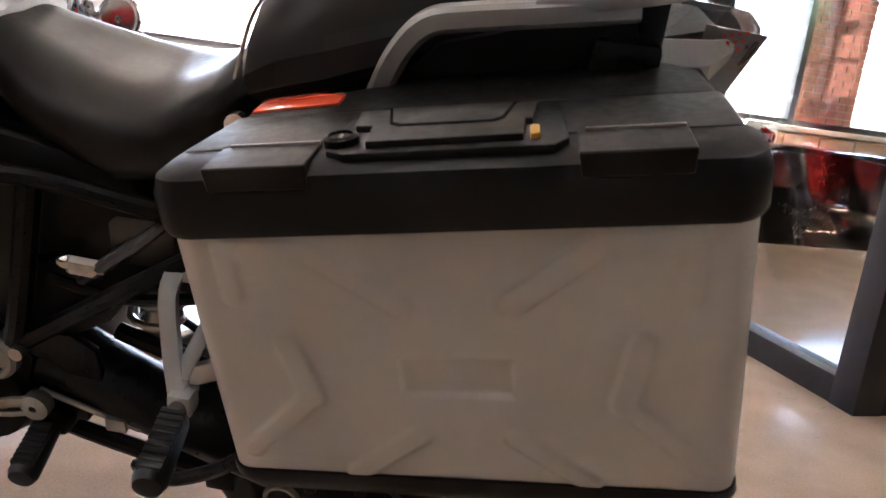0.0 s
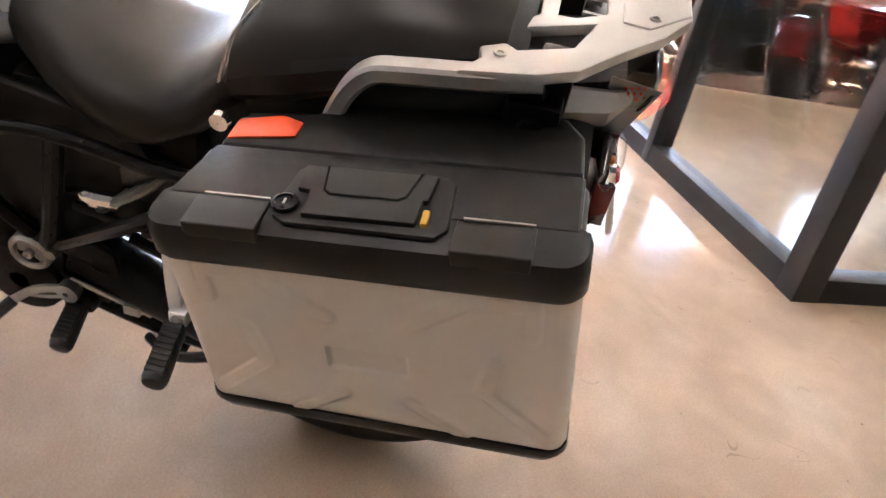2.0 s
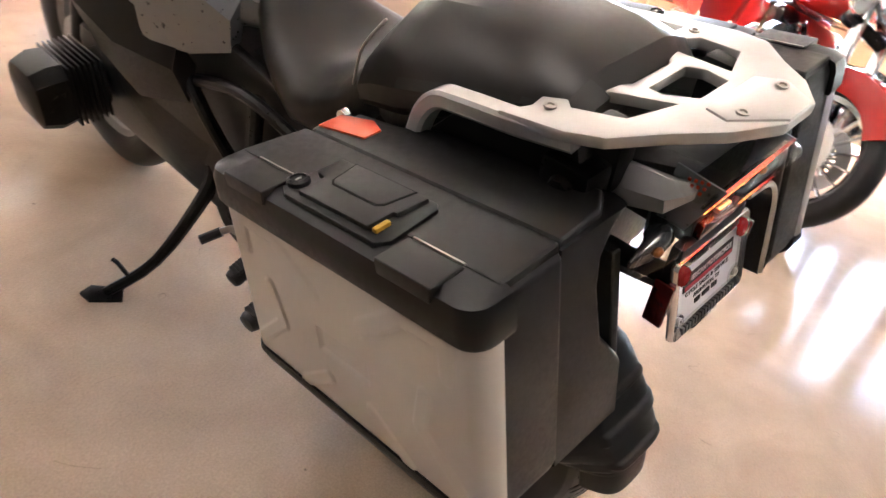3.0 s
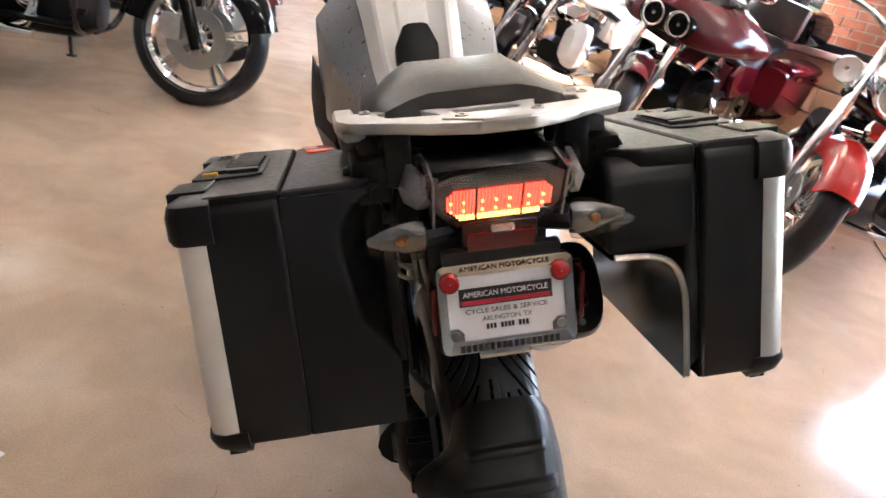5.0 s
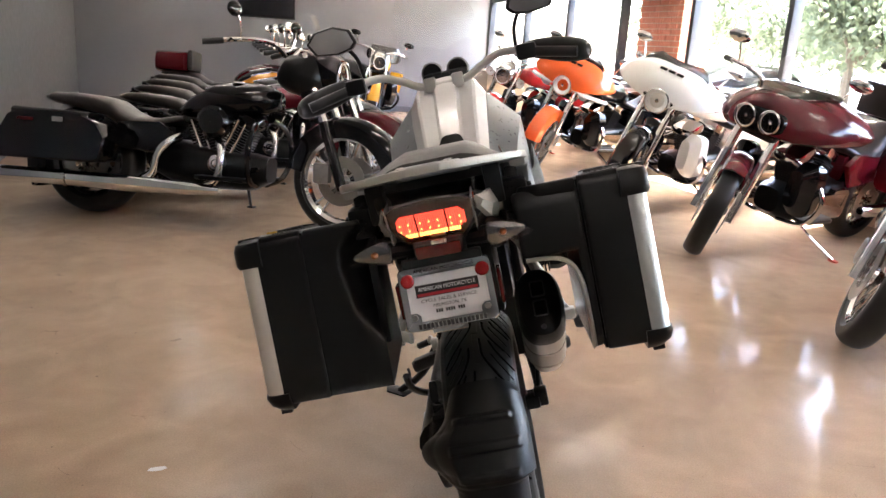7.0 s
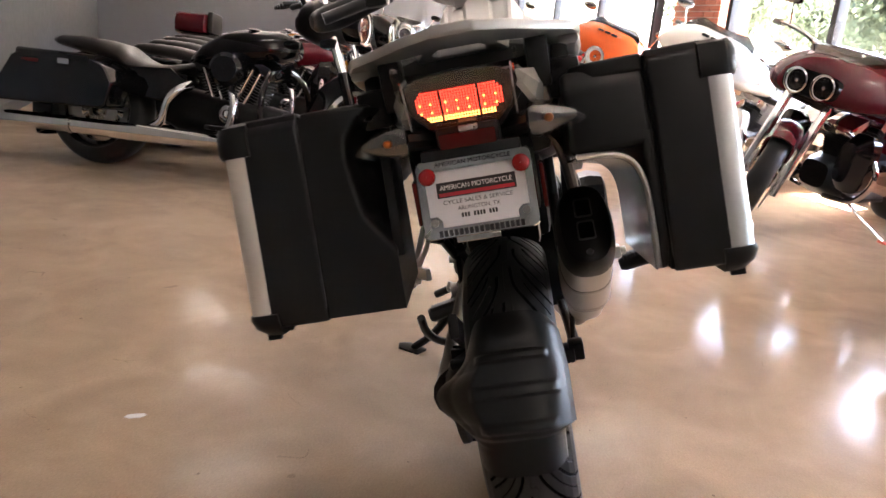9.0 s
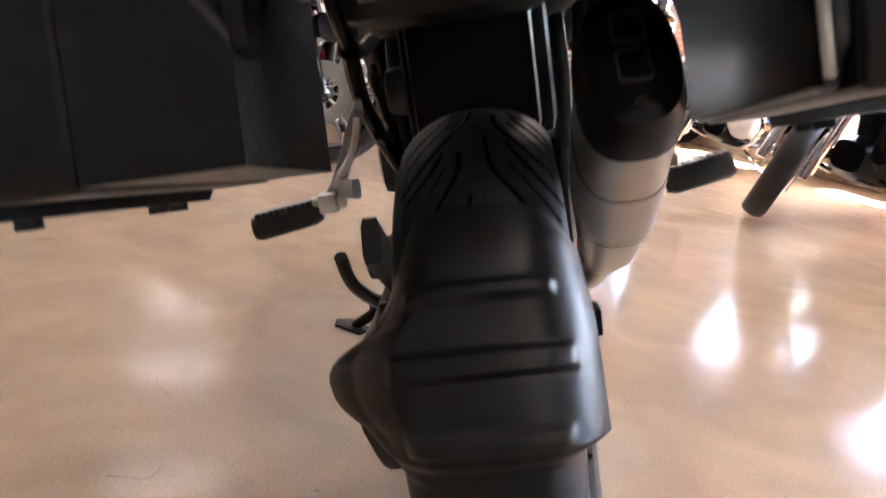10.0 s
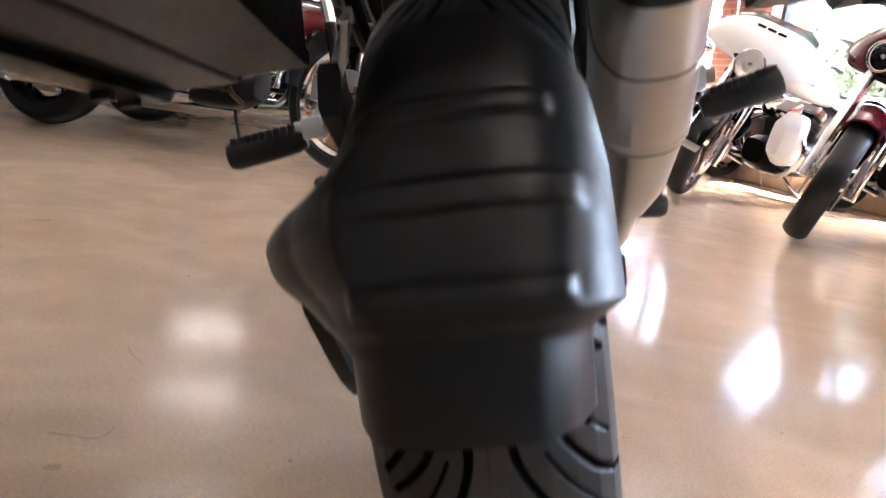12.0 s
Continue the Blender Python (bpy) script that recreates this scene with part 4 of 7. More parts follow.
tube(bm, [(-0.238, 0.19, 0.49), (-0.238, 0.24, 0.43), (-0.215, 0.34, 0.36), (-0.16, 0.42, 0.32)], 0.011, 8, 4)
part("centre_stand", bm, M_SATINB, GS, "black folded centre stand")
bm = B()
tube(bm, [(0.150, 0.50, 0.40), (0.140, 0.42, 0.36), (0.13, 0.30, 0.315)], 0.008, 8, 2)
box(bm, (0.085, 0.255, 0.285), (0.130, 0.305, 0.325), 0.008)
part("brake_pedal", bm, M_SATINB, GS)

# seats
bm = B()
rings = []
for y, w, zt, zb in ((0.635, 0.075, 0.985, 0.90), (0.60, 0.10, 0.985, 0.87), (0.54, 0.135, 0.965, 0.835), (0.47, 0.165, 0.945, 0.815), (0.40, 0.186, 0.934, 0.797), (0.33, 0.192, 0.945, 0.815), (0.27, 0.187, 0.985, 0.855), (0.235, 0.178, 1.01, 0.90), (0.21, 0.165, 1.01, 0.92)):
    r = []
    for q in range(28):
        t = 2 * math.pi * q / 28
        c, s = math.cos(t), math.sin(t)
        x = math.copysign(abs(c) ** 0.55, c) * w
        k = (s + 1) / 2
        z = zb + (zt - zb) * (math.copysign(abs(s) ** 0.6, s) + 1) / 2
        z -= 0.02 * (1 - abs(c)) * (0.6 if s > 0 else 0)
        if s > 0:
            x *= 1 - 0.30 * s
        r.append(Vector((x, y, z)))
    rings.append(r)
loft(bm, rings)
part("rider_seat", bm, M_VINYL, GS, "dark grey vinyl rider seat", sharp=60)
bm = B()
rings = []
for y, w, zt, zb in ((0.245, 0.150, 1.00, 0.925), (0.225, 0.168, 1.06, 0.925), (0.185, 0.176, 1.105, 0.935), (0.13, 0.178, 1.128, 0.95), (0.05, 0.175, 1.145, 0.985), (-0.03, 0.172, 1.150, 1.03), (-0.09, 0.166, 1.150, 1.062), (-0.145, 0.152, 1.140, 1.078), (-0.172, 0.128, 1.118, 1.085)):
    r = []
    for q in range(28):
        t = 2 * math.pi * q / 28
        c, s = math.cos(t), math.sin(t)
        x = math.copysign(min(1.0, abs(c) ** 0.55 * 1.02), c) * w
        if s >= 0:
            f = abs(x) / w
            z = zt - (zt - zb) * np.interp(f, [0, 0.45, 0.55, 0.90, 1.0], [0.0, 0.0, 0.03, 0.36, 0.62])
        else:
            z = zb + (zt - zb) * 0.38 * (1 - abs(s) ** 0.5)
        r.append(Vector((x, y, z)))
    rings.append(r)
loft(bm, rings)
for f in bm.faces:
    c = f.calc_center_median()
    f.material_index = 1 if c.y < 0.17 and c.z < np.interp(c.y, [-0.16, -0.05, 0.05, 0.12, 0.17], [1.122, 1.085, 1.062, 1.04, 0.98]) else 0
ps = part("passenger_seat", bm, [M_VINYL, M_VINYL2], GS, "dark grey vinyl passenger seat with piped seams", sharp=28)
for s in (-1, 1):
    bm = B()
    tube(bm, [(s * 0.163, 0.245, 0.94), (s * 0.168, 0.228, 1.0), (s * 0.165, 0.212, 1.05), (s * 0.152, 0.178, 1.10)], 0.0025, 6, 3)
    part("piping", bm, M_STEEL, ps)

# silver tank and body
bm = B()
rings = []
for y, w, zt, zb, tp in ((0.60, 0.09, 0.965, 0.88, 0.9), (0.64, 0.125, 0.99, 0.88, 0.9), (0.70, 0.155, 1.035, 0.86, 0.88), (0.78, 0.175, 1.11, 0.86, 0.86), (0.88, 0.18, 1.165, 0.88, 0.85), (0.98, 0.17, 1.185, 0.9, 0.85), (1.06, 0.14, 1.18, 0.95, 0.8)):
    rings.append(sring(y, 0, (zt + zb) / 2, w, (zt - zb) / 2, 28, 0.55, tp))
loft(bm, rings)
tank = part("fuel_tank", bm, M_GREYP, GS, "grey fuel tank with a silver cover", sharp=30)
# cover: flat middle between two ridges, raised hump in front, steep flanks
bm = B()
rings = []
for y, zc, zr, xs, zs, hump in ((0.605, 0.985, 0.985, 0.088, 0.965, 0.0), (0.64, 1.025, 1.030, 0.094, 1.0, 0.0), (0.69, 1.080, 1.088, 0.098, 1.045, 0.0), (0.75, 1.140, 1.150, 0.103, 1.10, 0.004), (0.82, 1.195, 1.200, 0.108, 1.145, 0.014), (0.90, 1.240, 1.236, 0.112, 1.185, 0.020), (0.98, 1.262, 1.250, 0.112, 1.20, 0.020), (1.08, 1.265, 1.25, 0.10, 1.20, 0.012)):
    w = xs * 1.22
    half = [(0.0, zc + hump), (w * 0.26, zc + hump * 0.9), (w * 0.34, zc - 0.004), (w * 0.60, zr - 0.002), (w * 0.70, zr + 0.006), (w * 0.78, zr + 0.002), (w, zs), (w - 0.004, zs - 0.012), (w - 0.02, zs - 0.02)]
    rings.append([Vector((-x, y, z)) for x, z in reversed(half)] + [Vector((x, y, z)) for x, z in half[1:]])
loft(bm, rings)
part("tank_cover", bm, M_TANK, tank, "glossy silver white tank cover", sharp=18)
bm = B()
prism(bm, [(-0.058, 0.0), (-0.056, 0.045), (-0.030, 0.098), (-0.015, 0.103), (0.020, 0.103), (0.034, 0.096), (0.053, 0.045), (0.050, 0.0)], 1, -0.02, 0.016, 0.010, Matrix.Translation((0, 0.628, 1.008)) @ Matrix.Rotation(radians(-30), 4, "X"))
part("tank_pad", bm, M_PLASTIC, tank, "black tank pad")
for s in (-1, 1):
    bm = B()
    loft(bm, [[Vector((s * x, y, z)) for x, y, z in ring] for ring in (
        ((0.100, 0.62, 0.985), (0.150, 0.62, 0.92), (0.15, 0.63, 0.85), (0.12, 0.64, 0.86), (0.09, 0.64, 0.96)),
        ((0.120, 0.70, 1.055), (0.200, 0.69, 0.985), (0.205, 0.69, 0.84), (0.16, 0.70, 0.83), (0.11, 0.70, 1.03)),
        ((0.134, 0.82, 1.145), (0.228, 0.81, 1.060), (0.25, 0.80, 0.84), (0.19, 0.81, 0.80), (0.12, 0.82, 1.11)),
        ((0.140, 0.98, 1.200), (0.245, 0.97, 1.090), (0.26, 0.96, 0.86), (0.20, 0.97, 0.82), (0.12, 0.98, 1.16)),
        ((0.126, 1.12, 1.185), (0.225, 1.12, 1.080), (0.22, 1.11, 0.92), (0.16, 1.11, 0.88), (0.11, 1.12, 1.15)))])
    shr = part("side_fairing", bm, M_GREYP, GS, "grey angular side fairing", sharp=22)
    bm = B()
    loft(bm, [[Vector((s * x, y, z)) for x, y, z in ring] for ring in (
        ((0.21, 0.72, 0.86), (0.235, 0.72, 0.80), (0.20, 0.74, 0.70), (0.17, 0.74, 0.78)),
        ((0.262, 0.86, 0.93), (0.285, 0.86, 0.82), (0.25, 0.86, 0.68), (0.20, 0.86, 0.72)),
        ((0.27, 1.02, 0.98), (0.29, 1.02, 0.86), (0.25, 1.02, 0.72), (0.20, 1.02, 0.76)))])
    part("radiator_shroud", bm, M_PLASTIC, shr, sharp=25)
bm = B()
loft(bm, [sring(y, 0, z, w, h, 20, 0.7, 0.7) for y, z, w, h in ((1.08, 1.15, 0.13, 0.10), (1.2, 1.12, 0.13, 0.12), (1.34, 1.05, 0.10, 0.09), (1.45, 1.0, 0.06, 0.05))])
part("front_fairing", bm, M_TANK, GS)
bm = B()
for x in (-0.062, 0.062):
    lathe(bm, [(0.002, 0.03), (0.036, 0.025), (0.042, 0.0), (0.036, -0.02)], (x * 0.8, 1.12, 1.30), "y", 24)
box(bm, (-0.09, 1.10, 1.22), (0.09, 1.16, 1.30), 0.02)
part("instrument_panel", bm, M_PLASTIC, GS)
bm = B()
rings = []
for z, y, w in ((1.25, 1.24, 0.15), (1.4, 1.17, 0.16), (1.55, 1.10, 0.14), (1.63, 1.06, 0.09)):
    rings.append([Vector((w * f, y + 0.05 * (1 - f * f) - 0.05, z)) for f in (-1, -0.6, -0.2, 0.2, 0.6, 1)] + [Vector((w * f, y + 0.05 * (1 - f * f) - 0.054, z)) for f in (1, 0.6, 0.2, -0.2, -0.6, -1)])
loft(bm, rings)
part("windshield", bm, M_SCREEN_GLASS, GS, "clear windshield").visible_shadow = False
# handlebar with grips, guards and mirrors
bm = B()
tube(bm, [(-0.45, 0.80, 1.28), (-0.24, 0.86, 1.325), (-0.15, 0.90, 1.30), (-0.07, 0.92, 1.262), (0.07, 0.92, 1.262), (0.15, 0.90, 1.30), (0.24, 0.86, 1.325), (0.45, 0.80, 1.28)], 0.0135, 12, 5)
for x in (-0.05, 0.05):
    box(bm, (x - 0.02, 0.89, 1.24), (x + 0.02, 0.95, 1.29), 0.006)
bar_ = part("handlebar", bm, M_SILVER, GS, "silver tubular handlebar")
for s in (-1, 1):
    bm = B()
    tube(bm, [(s * 0.33, 0.835, 1.305), (s * 0.465, 0.795, 1.277)], 0.018, 12)
    part("grip", bm, M_RUBBER, bar_)
    bm = B()
    box(bm, (s * 0.30 - 0.035, 0.815, 1.285), (s * 0.30 + 0.035, 0.875, 1.34), 0.012)
    tube(bm, [(s * 0.27, 0.90, 1.31), (s * 0.42, 0.88, 1.28)], 0.008, 8)
    part("switch_housing", bm, M_PLASTIC, bar_)
    bm = B()
    rings = []
    for x, y, z, h in ((0.27, 0.95, 1.315, 0.018), (0.35, 0.95, 1.31, 0.036), (0.44, 0.92, 1.29, 0.044), (0.495, 0.85, 1.278, 0.036), (0.505, 0.80, 1.275, 0.020)):
        rings.append([Vector((s * (x + 0.012 * math.cos(q)), y + 0.018 * math.cos(q), z + h * math.sin(q))) for q in (2 * math.pi * k / 14 for k in range(14))])
    loft(bm, [list(v) for v in zip(*[spline(line, 4) for line in zip(*rings)])])
    part("hand_guard", bm, M_PLASTIC, bar_, sharp=60)
    bm = B()
    tube(bm, [(s * 0.27, 0.87, 1.33), (s * 0.275, 0.86, 1.40), (s * 0.30, 0.83, 1.45)], 0.007, 8, 4)
    arm = part("mirror_arm", bm, M_SATINB, bar_)
    bm = B()
    pts = [(-0.09, -0.015), (-0.075, 0.03), (-0.02, 0.052), (0.05, 0.045), (0.085, 0.01), (0.06, -0.035), (-0.02, -0.045), (-0.07, -0.035)]
    prism(bm, [(s * a, b) for a, b in pts], 1, 0.0, 0.03, 0.008, Matrix.Translation((s * 0.345, 0.80, 1.475)))
    mir = part("mirror", bm, M_PLASTIC, GS, "black mirror")
    bm = B()
    prism(bm, [(s * a * 0.86, b * 0.84) for a, b in pts], 1, -0.002, 0.0, 0, Matrix.Translation((s * 0.345, 0.80, 1.475)))
    part("mirror_glass", bm, M_CHROME, mir)
for s in (-1, 1):
    bm = B()
    tube(bm, [(s * 0.1, 1.62, 0.355), (s * 0.1, 1.40, 0.80), (s * 0.1, 1.20, 1.2)], 0.024, 12)
    part("fork_leg", bm, M_SATINB, GS)
bm = B()
rings = []
for k in range(9):
    a = radians(20 + 110 * k / 8)
    c = AXF + Vector((0, math.cos(a) * 0.385, math.sin(a) * 0.385))
    rad = Vector((0, math.cos(a), math.sin(a)))
    rings.append([c + Vector((x, 0, 0)) - rad * d for x, d in ((-0.075, 0.05), (-0.06, 0.005), (0, -0.008), (0.06, 0.005), (0.075, 0.05), (0.07, 0.05), (0.055, 0.01), (0, -0.002), (-0.055, 0.01), (-0.07, 0.05))])
loft(bm, rings)
part("front_mudguard", bm, M_GREYP, GS)

# silver grab rails and luggage rack: a cast plate with three openings
def rack_plate(outer, holes, up, thick, r):
    t = B()
    es = []
    for loop in [outer] + holes:
        vs = [t.verts.new((x, y, 1.108 - 0.185 * (y + 0.14) + up)) for x, y in loop]
        es += [t.edges.new((vs[k], vs[(k + 1) % len(vs)])) for k in range(len(vs))]
    bmesh.ops.triangle_fill(t, use_beauty=True, use_dissolve=False, edges=es)
    ext = bmesh.ops.extrude_face_region(t, geom=t.faces[:])
    bmesh.ops.translate(t, vec=(0, 0, -thick), verts=[g for g in ext["geom"] if isinstance(g, bmesh.types.BMVert)])
    bmesh.ops.recalc_face_normals(t, faces=t.faces[:])
    bevelled(t, 0, r, 2)
    return t


half_out = [(0.045, -0.176), (0.070, -0.153), (0.122, -0.106), (0.176, -0.118), (0.214, -0.095), (0.211, -0.19), (0.194, -0.240), (0.138, -0.290), (0.093, -0.338), (0.036, -0.374)]
side_hole = [(0.152, -0.160), (0.124, -0.133), (0.086, -0.166), (0.066, -0.252), (0.136, -0.228)]
bm = rack_plate(half_out + [(-x, y) for x, y in reversed(half_out)], [side_hole, [(-x, y) for x, y in side_hole], [(-0.044, -0.200), (0.044, -0.200), (0.051, -0.224), (0.034, -0.264), (-0.034, -0.264), (-0.051, -0.224)]], 0.008, 0.017, 0.004)
for s in (-1, 1):
    bar(bm, [(s * 0.188, 0.066, 0.955), (s * 0.193, 0.060, 0.985), (s * 0.198, 0.040, 1.035), (s * 0.200, 0.012, 1.068), (s * 0.201, -0.03, 1.080), (s * 0.198, -0.12, 1.095), (s * 0.188, -0.20, 1.108)], [0.03, 0.032, 0.034, 0.034, 0.034, 0.034], 0.027, 5, side=(1, 0, 0))
prism(bm, [(-0.030, -0.374), (0.030, -0.374), (0.076, -0.320), (0.060, -0.284), (-0.060, -0.284), (-0.076, -0.320)], 2, -0.012, 0.006, 0.004, Matrix.Translation((0, -0.33, 1.1485)) @ Matrix.Rotation(radians(-10.5), 4, "X") @ Matrix.Translation((0, 0.33, 0)))
rack = part("luggage_rack", bm, M_SILVER, GS, "silver cast luggage rack and grab rails", sharp=28)
for x, y, z in ((-0.168, -0.140, 1.1165), (0.168, -0.140, 1.1165), (-0.05, -0.325, 1.1535), (0.05, -0.325, 1.1535)):
    bm = B()
    lathe(bm, [(0.0085, 0), (0.0085, 0.003), (0.005, 0.003), (0.004, 0.0005), (0.0005, 0.0005)], (x, y, z), "z", 16)
    part("bolt", bm, M_STEEL, rack)
for s in (-1, 1):
    bm = B()
    prism(bm, [(0.05, 0.99), (0.0, 1.045), (-0.08, 1.07), (-0.20, 1.10), (-0.21, 1.07), (-0.12, 1.02), (-0.04, 0.98)], 0, s * 0.155, s * 0.185, 0.006)
    part("rack_support", bm, M_PLASTIC, rack, "black rack support")
    bm = B()
    box(bm, (s * 0.13 - 0.02, -0.24, 1.03), (s * 0.13 + 0.02, -0.19, 1.12), 0.008)
    part("rack_foot", bm, M_PLASTIC, rack)
    bm = B()
    prism(bm, [(-0.09, 1.055), (-0.16, 1.085), (-0.20, 1.09), (-0.16, 1.0), (-0.13, 0.99)], 0, s * 0.118, s * 0.150, 0.006)
    part("tail_bracket", bm, M_SILVER, GS, "silver tail bracket")
bm = B()
lathe(bm, [(0.001, -0.202), (0.014, -0.2), (0.016, -0.19)], (0, 0.225, 0.925), "x", 16)
part("seat_lock", bm, M_CHROME, GS)

# tail unit
bm = B()
loft(bm, [[Vector((x * k, y, z)) for x, z in ((-0.095, zt), (-0.105, zm), (-0.055, zb), (0.055, zb), (0.105, zm), (0.095, zt))] for y, k, zt, zm, zb in ((-0.10, 1.05, 1.03, 0.99, 0.96), (-0.22, 1.12, 1.06, 1.01, 0.97), (-0.295, 1.0, 1.078, 1.035, 0.985), (-0.312, 0.95, 1.076, 1.04, 0.985))])
tail = part("tail_light", bm, M_PLASTIC, GS, "lit red tail light under the rack", sharp=25)
bm = B()
for s in (-1, 1):
    loft(bm, [[Vector((s * x, y, z)) for x, z in ((xo, z0), (xo + 0.008, (z0 + z1) / 2), (xo - 0.004, z1), (xo - 0.012, z1), (xo - 0.012, z0))] for y, xo, z0, z1 in ((0.0, 0.12, 0.955, 0.975), (-0.10, 0.125, 0.97, 1.03), (-0.22, 0.128, 1.0, 1.065), (-0.30, 0.115, 1.02, 1.07), (-0.325, 0.098, 1.05, 1.072))])
part("tail_cover", bm, M_SILVER, tail, "silver tail cover", sharp=25)
lens = [(-0.104, 1.072), (-0.106, 1.056), (-0.090, 1.020), (-0.066, 0.993), (0.052, 0.993), (0.076, 1.020), (0.092, 1.056), (0.090, 1.072), (0.06, 1.086), (-0.007, 1.092), (-0.074, 1.086)]
bm = B()
V = []
for k, y in ((1.0, 0.018), (1.0, 0.0), (0.98, -0.010), (0.88, -0.018)):
    V.append([bm.verts.new(((x + 0.007) * k - 0.007, -0.322 + y - (z - 0.99) * 0.42, 1.040 + (z - 1.040) * k)) for x, z in lens])
for a, b in zip(V, V[1:]):
    for k in range(len(lens)):
        bm.faces.new((a[k], a[(k + 1) % len(lens)], b[(k + 1) % len(lens)], b[k]))
bm.faces.new(V[-1])
part("lens", bm, M_LAMP_CLEAR, tail, "clear tail light lens").visible_shadow = False
rng = random.Random(3)
bm = B()
for x0, x1, cut in ((-0.080, -0.0405, -1), (-0.0375, 0.0225, 0), (0.0255, 0.064, 1)):
    n = round((x1 - x0) / 0.0046)
    w = (x1 - x0) / n
    for i in range(n):
        for j in range(11):
            z0 = 1.010 + j * 0.0047
            xx = x0 + i * w
            off = (x0 + 0.018 - xx - w) if cut < 0 else (xx - (x1 - 0.018)) if cut > 0 else -1
            if off > 0 and (z0 < 1.012 + off * 0.9 or z0 > 1.060 - off * 0.6):
                continue
            y = -0.320 - (z0 - 0.99) * 0.42
            before = len(bm.faces)
            box(bm, (xx + 0.0007, y - 0.003, z0 + 0.0007), (xx + w - 0.0007, y, z0 + 0.0040))
            hot = j < 2 or (j % 3 == 0 and j < 8 and i % 4 == 1)
            for f in bm.faces[before:] if hot else []:
                f.material_index = 1
led = part("led_cells", bm, [M_LED, M_LEDHOT], tail, "glowing red led cells")
led["kind"] = "stuff"
bm = B()
prism(bm, [(x * 0.98, 1.04 + (z - 1.04) * 0.96) for x, z in lens], 1, -0.006, 0.0, 0.002, Matrix.Translation((0, -0.312 + 0.42 * 0.99, 0)) @ Matrix(((1, 0, 0, 0), (0, 1, -0.42, 0), (0, 0, 1, 0), (0, 0, 0, 1))))
part("reflector_tray", bm, M_SMOKELENS, tail)
for s in (-1, 1):
    bm = B()
    prism(bm, [(-0.285, 1.0), (-0.326, 1.0), (-0.360, 1.080), (-0.29, 1.085)], 0, s * 0.088 - 0.007, s * 0.091 - 0.007, 0)
    part("reflector_side", bm, M_GREYP, tail)
for s in (-1, 1):
    bm = B()
    prism(bm, [(-0.235, 1.062), (-0.300, 1.046), (-0.338, 1.056), (-0.366, 1.100), (-0.352, 1.108), (-0.27, 1.100)], 0, s * 0.096 - 0.007, s * 0.103 - 0.007, 0.002)
    wing = part("side_lens", bm, M_LAMP_CLEAR, tail, "clear lens wrapped round the side")
    wing.visible_shadow = False
    bm = B()
    for k in range(4):
        for j in range(3):
            y, z = -0.306 - 0.008 * k - 0.003 * j, 1.055 + 0.009 * j + 0.002 * k
            box(bm, (s * 0.094 - 0.008, y - 0.002, z), (s * 0.094 - 0.006, y + 0.002, z + 0.004))
    part("side_led", bm, M_REFL, wing)
bm = B()
box(bm, (-0.018, -0.335, 0.989), (0.014, -0.325, 0.997), 0.002)
part("plate_lamp", bm, M_REFLECTOR, tail)
bm = B()
box(bm, (-0.054, -0.335, 0.962), (0.042, -0.315, 0.988), 0.003)
part("reflector", bm, M_REFLD, tail, "red reflector over the plate")
# plate carrier, plate and chrome frame
bm = B()
box(bm, (-0.09, -0.335, 0.82), (0.08, -0.315, 0.965), 0.006)
box(bm, (-0.06, -0.325, 0.95), (0.05, -0.20, 1.0), 0.01)
bar(bm, [(-0.03, -0.31, 0.86), (-0.05, -0.20, 0.86), (-0.07, -0.10, 0.9)], 0.05, 0.02, 3, side=(1, 0, 0))
carrier = part("plate_carrier", bm, M_PLASTIC, GS, "black licence plate carrier")
PM = Matrix.Translation((-0.004, -0.346, 0.882)) @ Matrix.Rotation(radians(-14), 4, "X")
bm = B()
box(bm, (-0.092, -0.001, -0.055), (0.092, 0.001, 0.055), 0.0, PM)
plate = part("licence_plate", bm, M_PLATE, GS, "white dealer plate in a chrome frame")
bm = B()


def rrect(w, h, r, n=6):
    out = []
    for cx, cz, a0 in ((w - r, h - r, 0), (-w + r, h - r, 90), (-w + r, -h + r, 180), (w - r, -h + r, 270)):
        out += [(cx + r * math.cos(radians(a0 + 90 * k / n)), cz + r * math.sin(radians(a0 + 90 * k / n))) for k in range(n + 1)]
    return out


outer, inner = rrect(0.099, 0.067, 0.012), rrect(0.084, 0.0475, 0.003)
loft(bm, [[PM @ Vector((x, y, z)) for x, z in ring] for ring, y in ((inner, -0.002), (inner, -0.006), ([(x * 0.98, z * 0.97) for x, z in outer], -0.009), (outer, -0.005), (outer, 0.001), (inner, 0.0008))], cap=False)
box(bm, (-0.045, -0.007, -0.076), (0.03, -0.001, -0.064), 0.002, PM)
for s in (-1, 1):
    prism(bm, [(s * 0.086, -0.05), (s * 0.086, -0.028), (s * 0.072, -0.028), (s * 0.064, -0.036), (s * 0.064, -0.05)], 1, -0.005, -0.002, 0, PM)
fr = part("plate_frame", bm, M_CHROME, plate, "chrome plate frame with raised lettering")
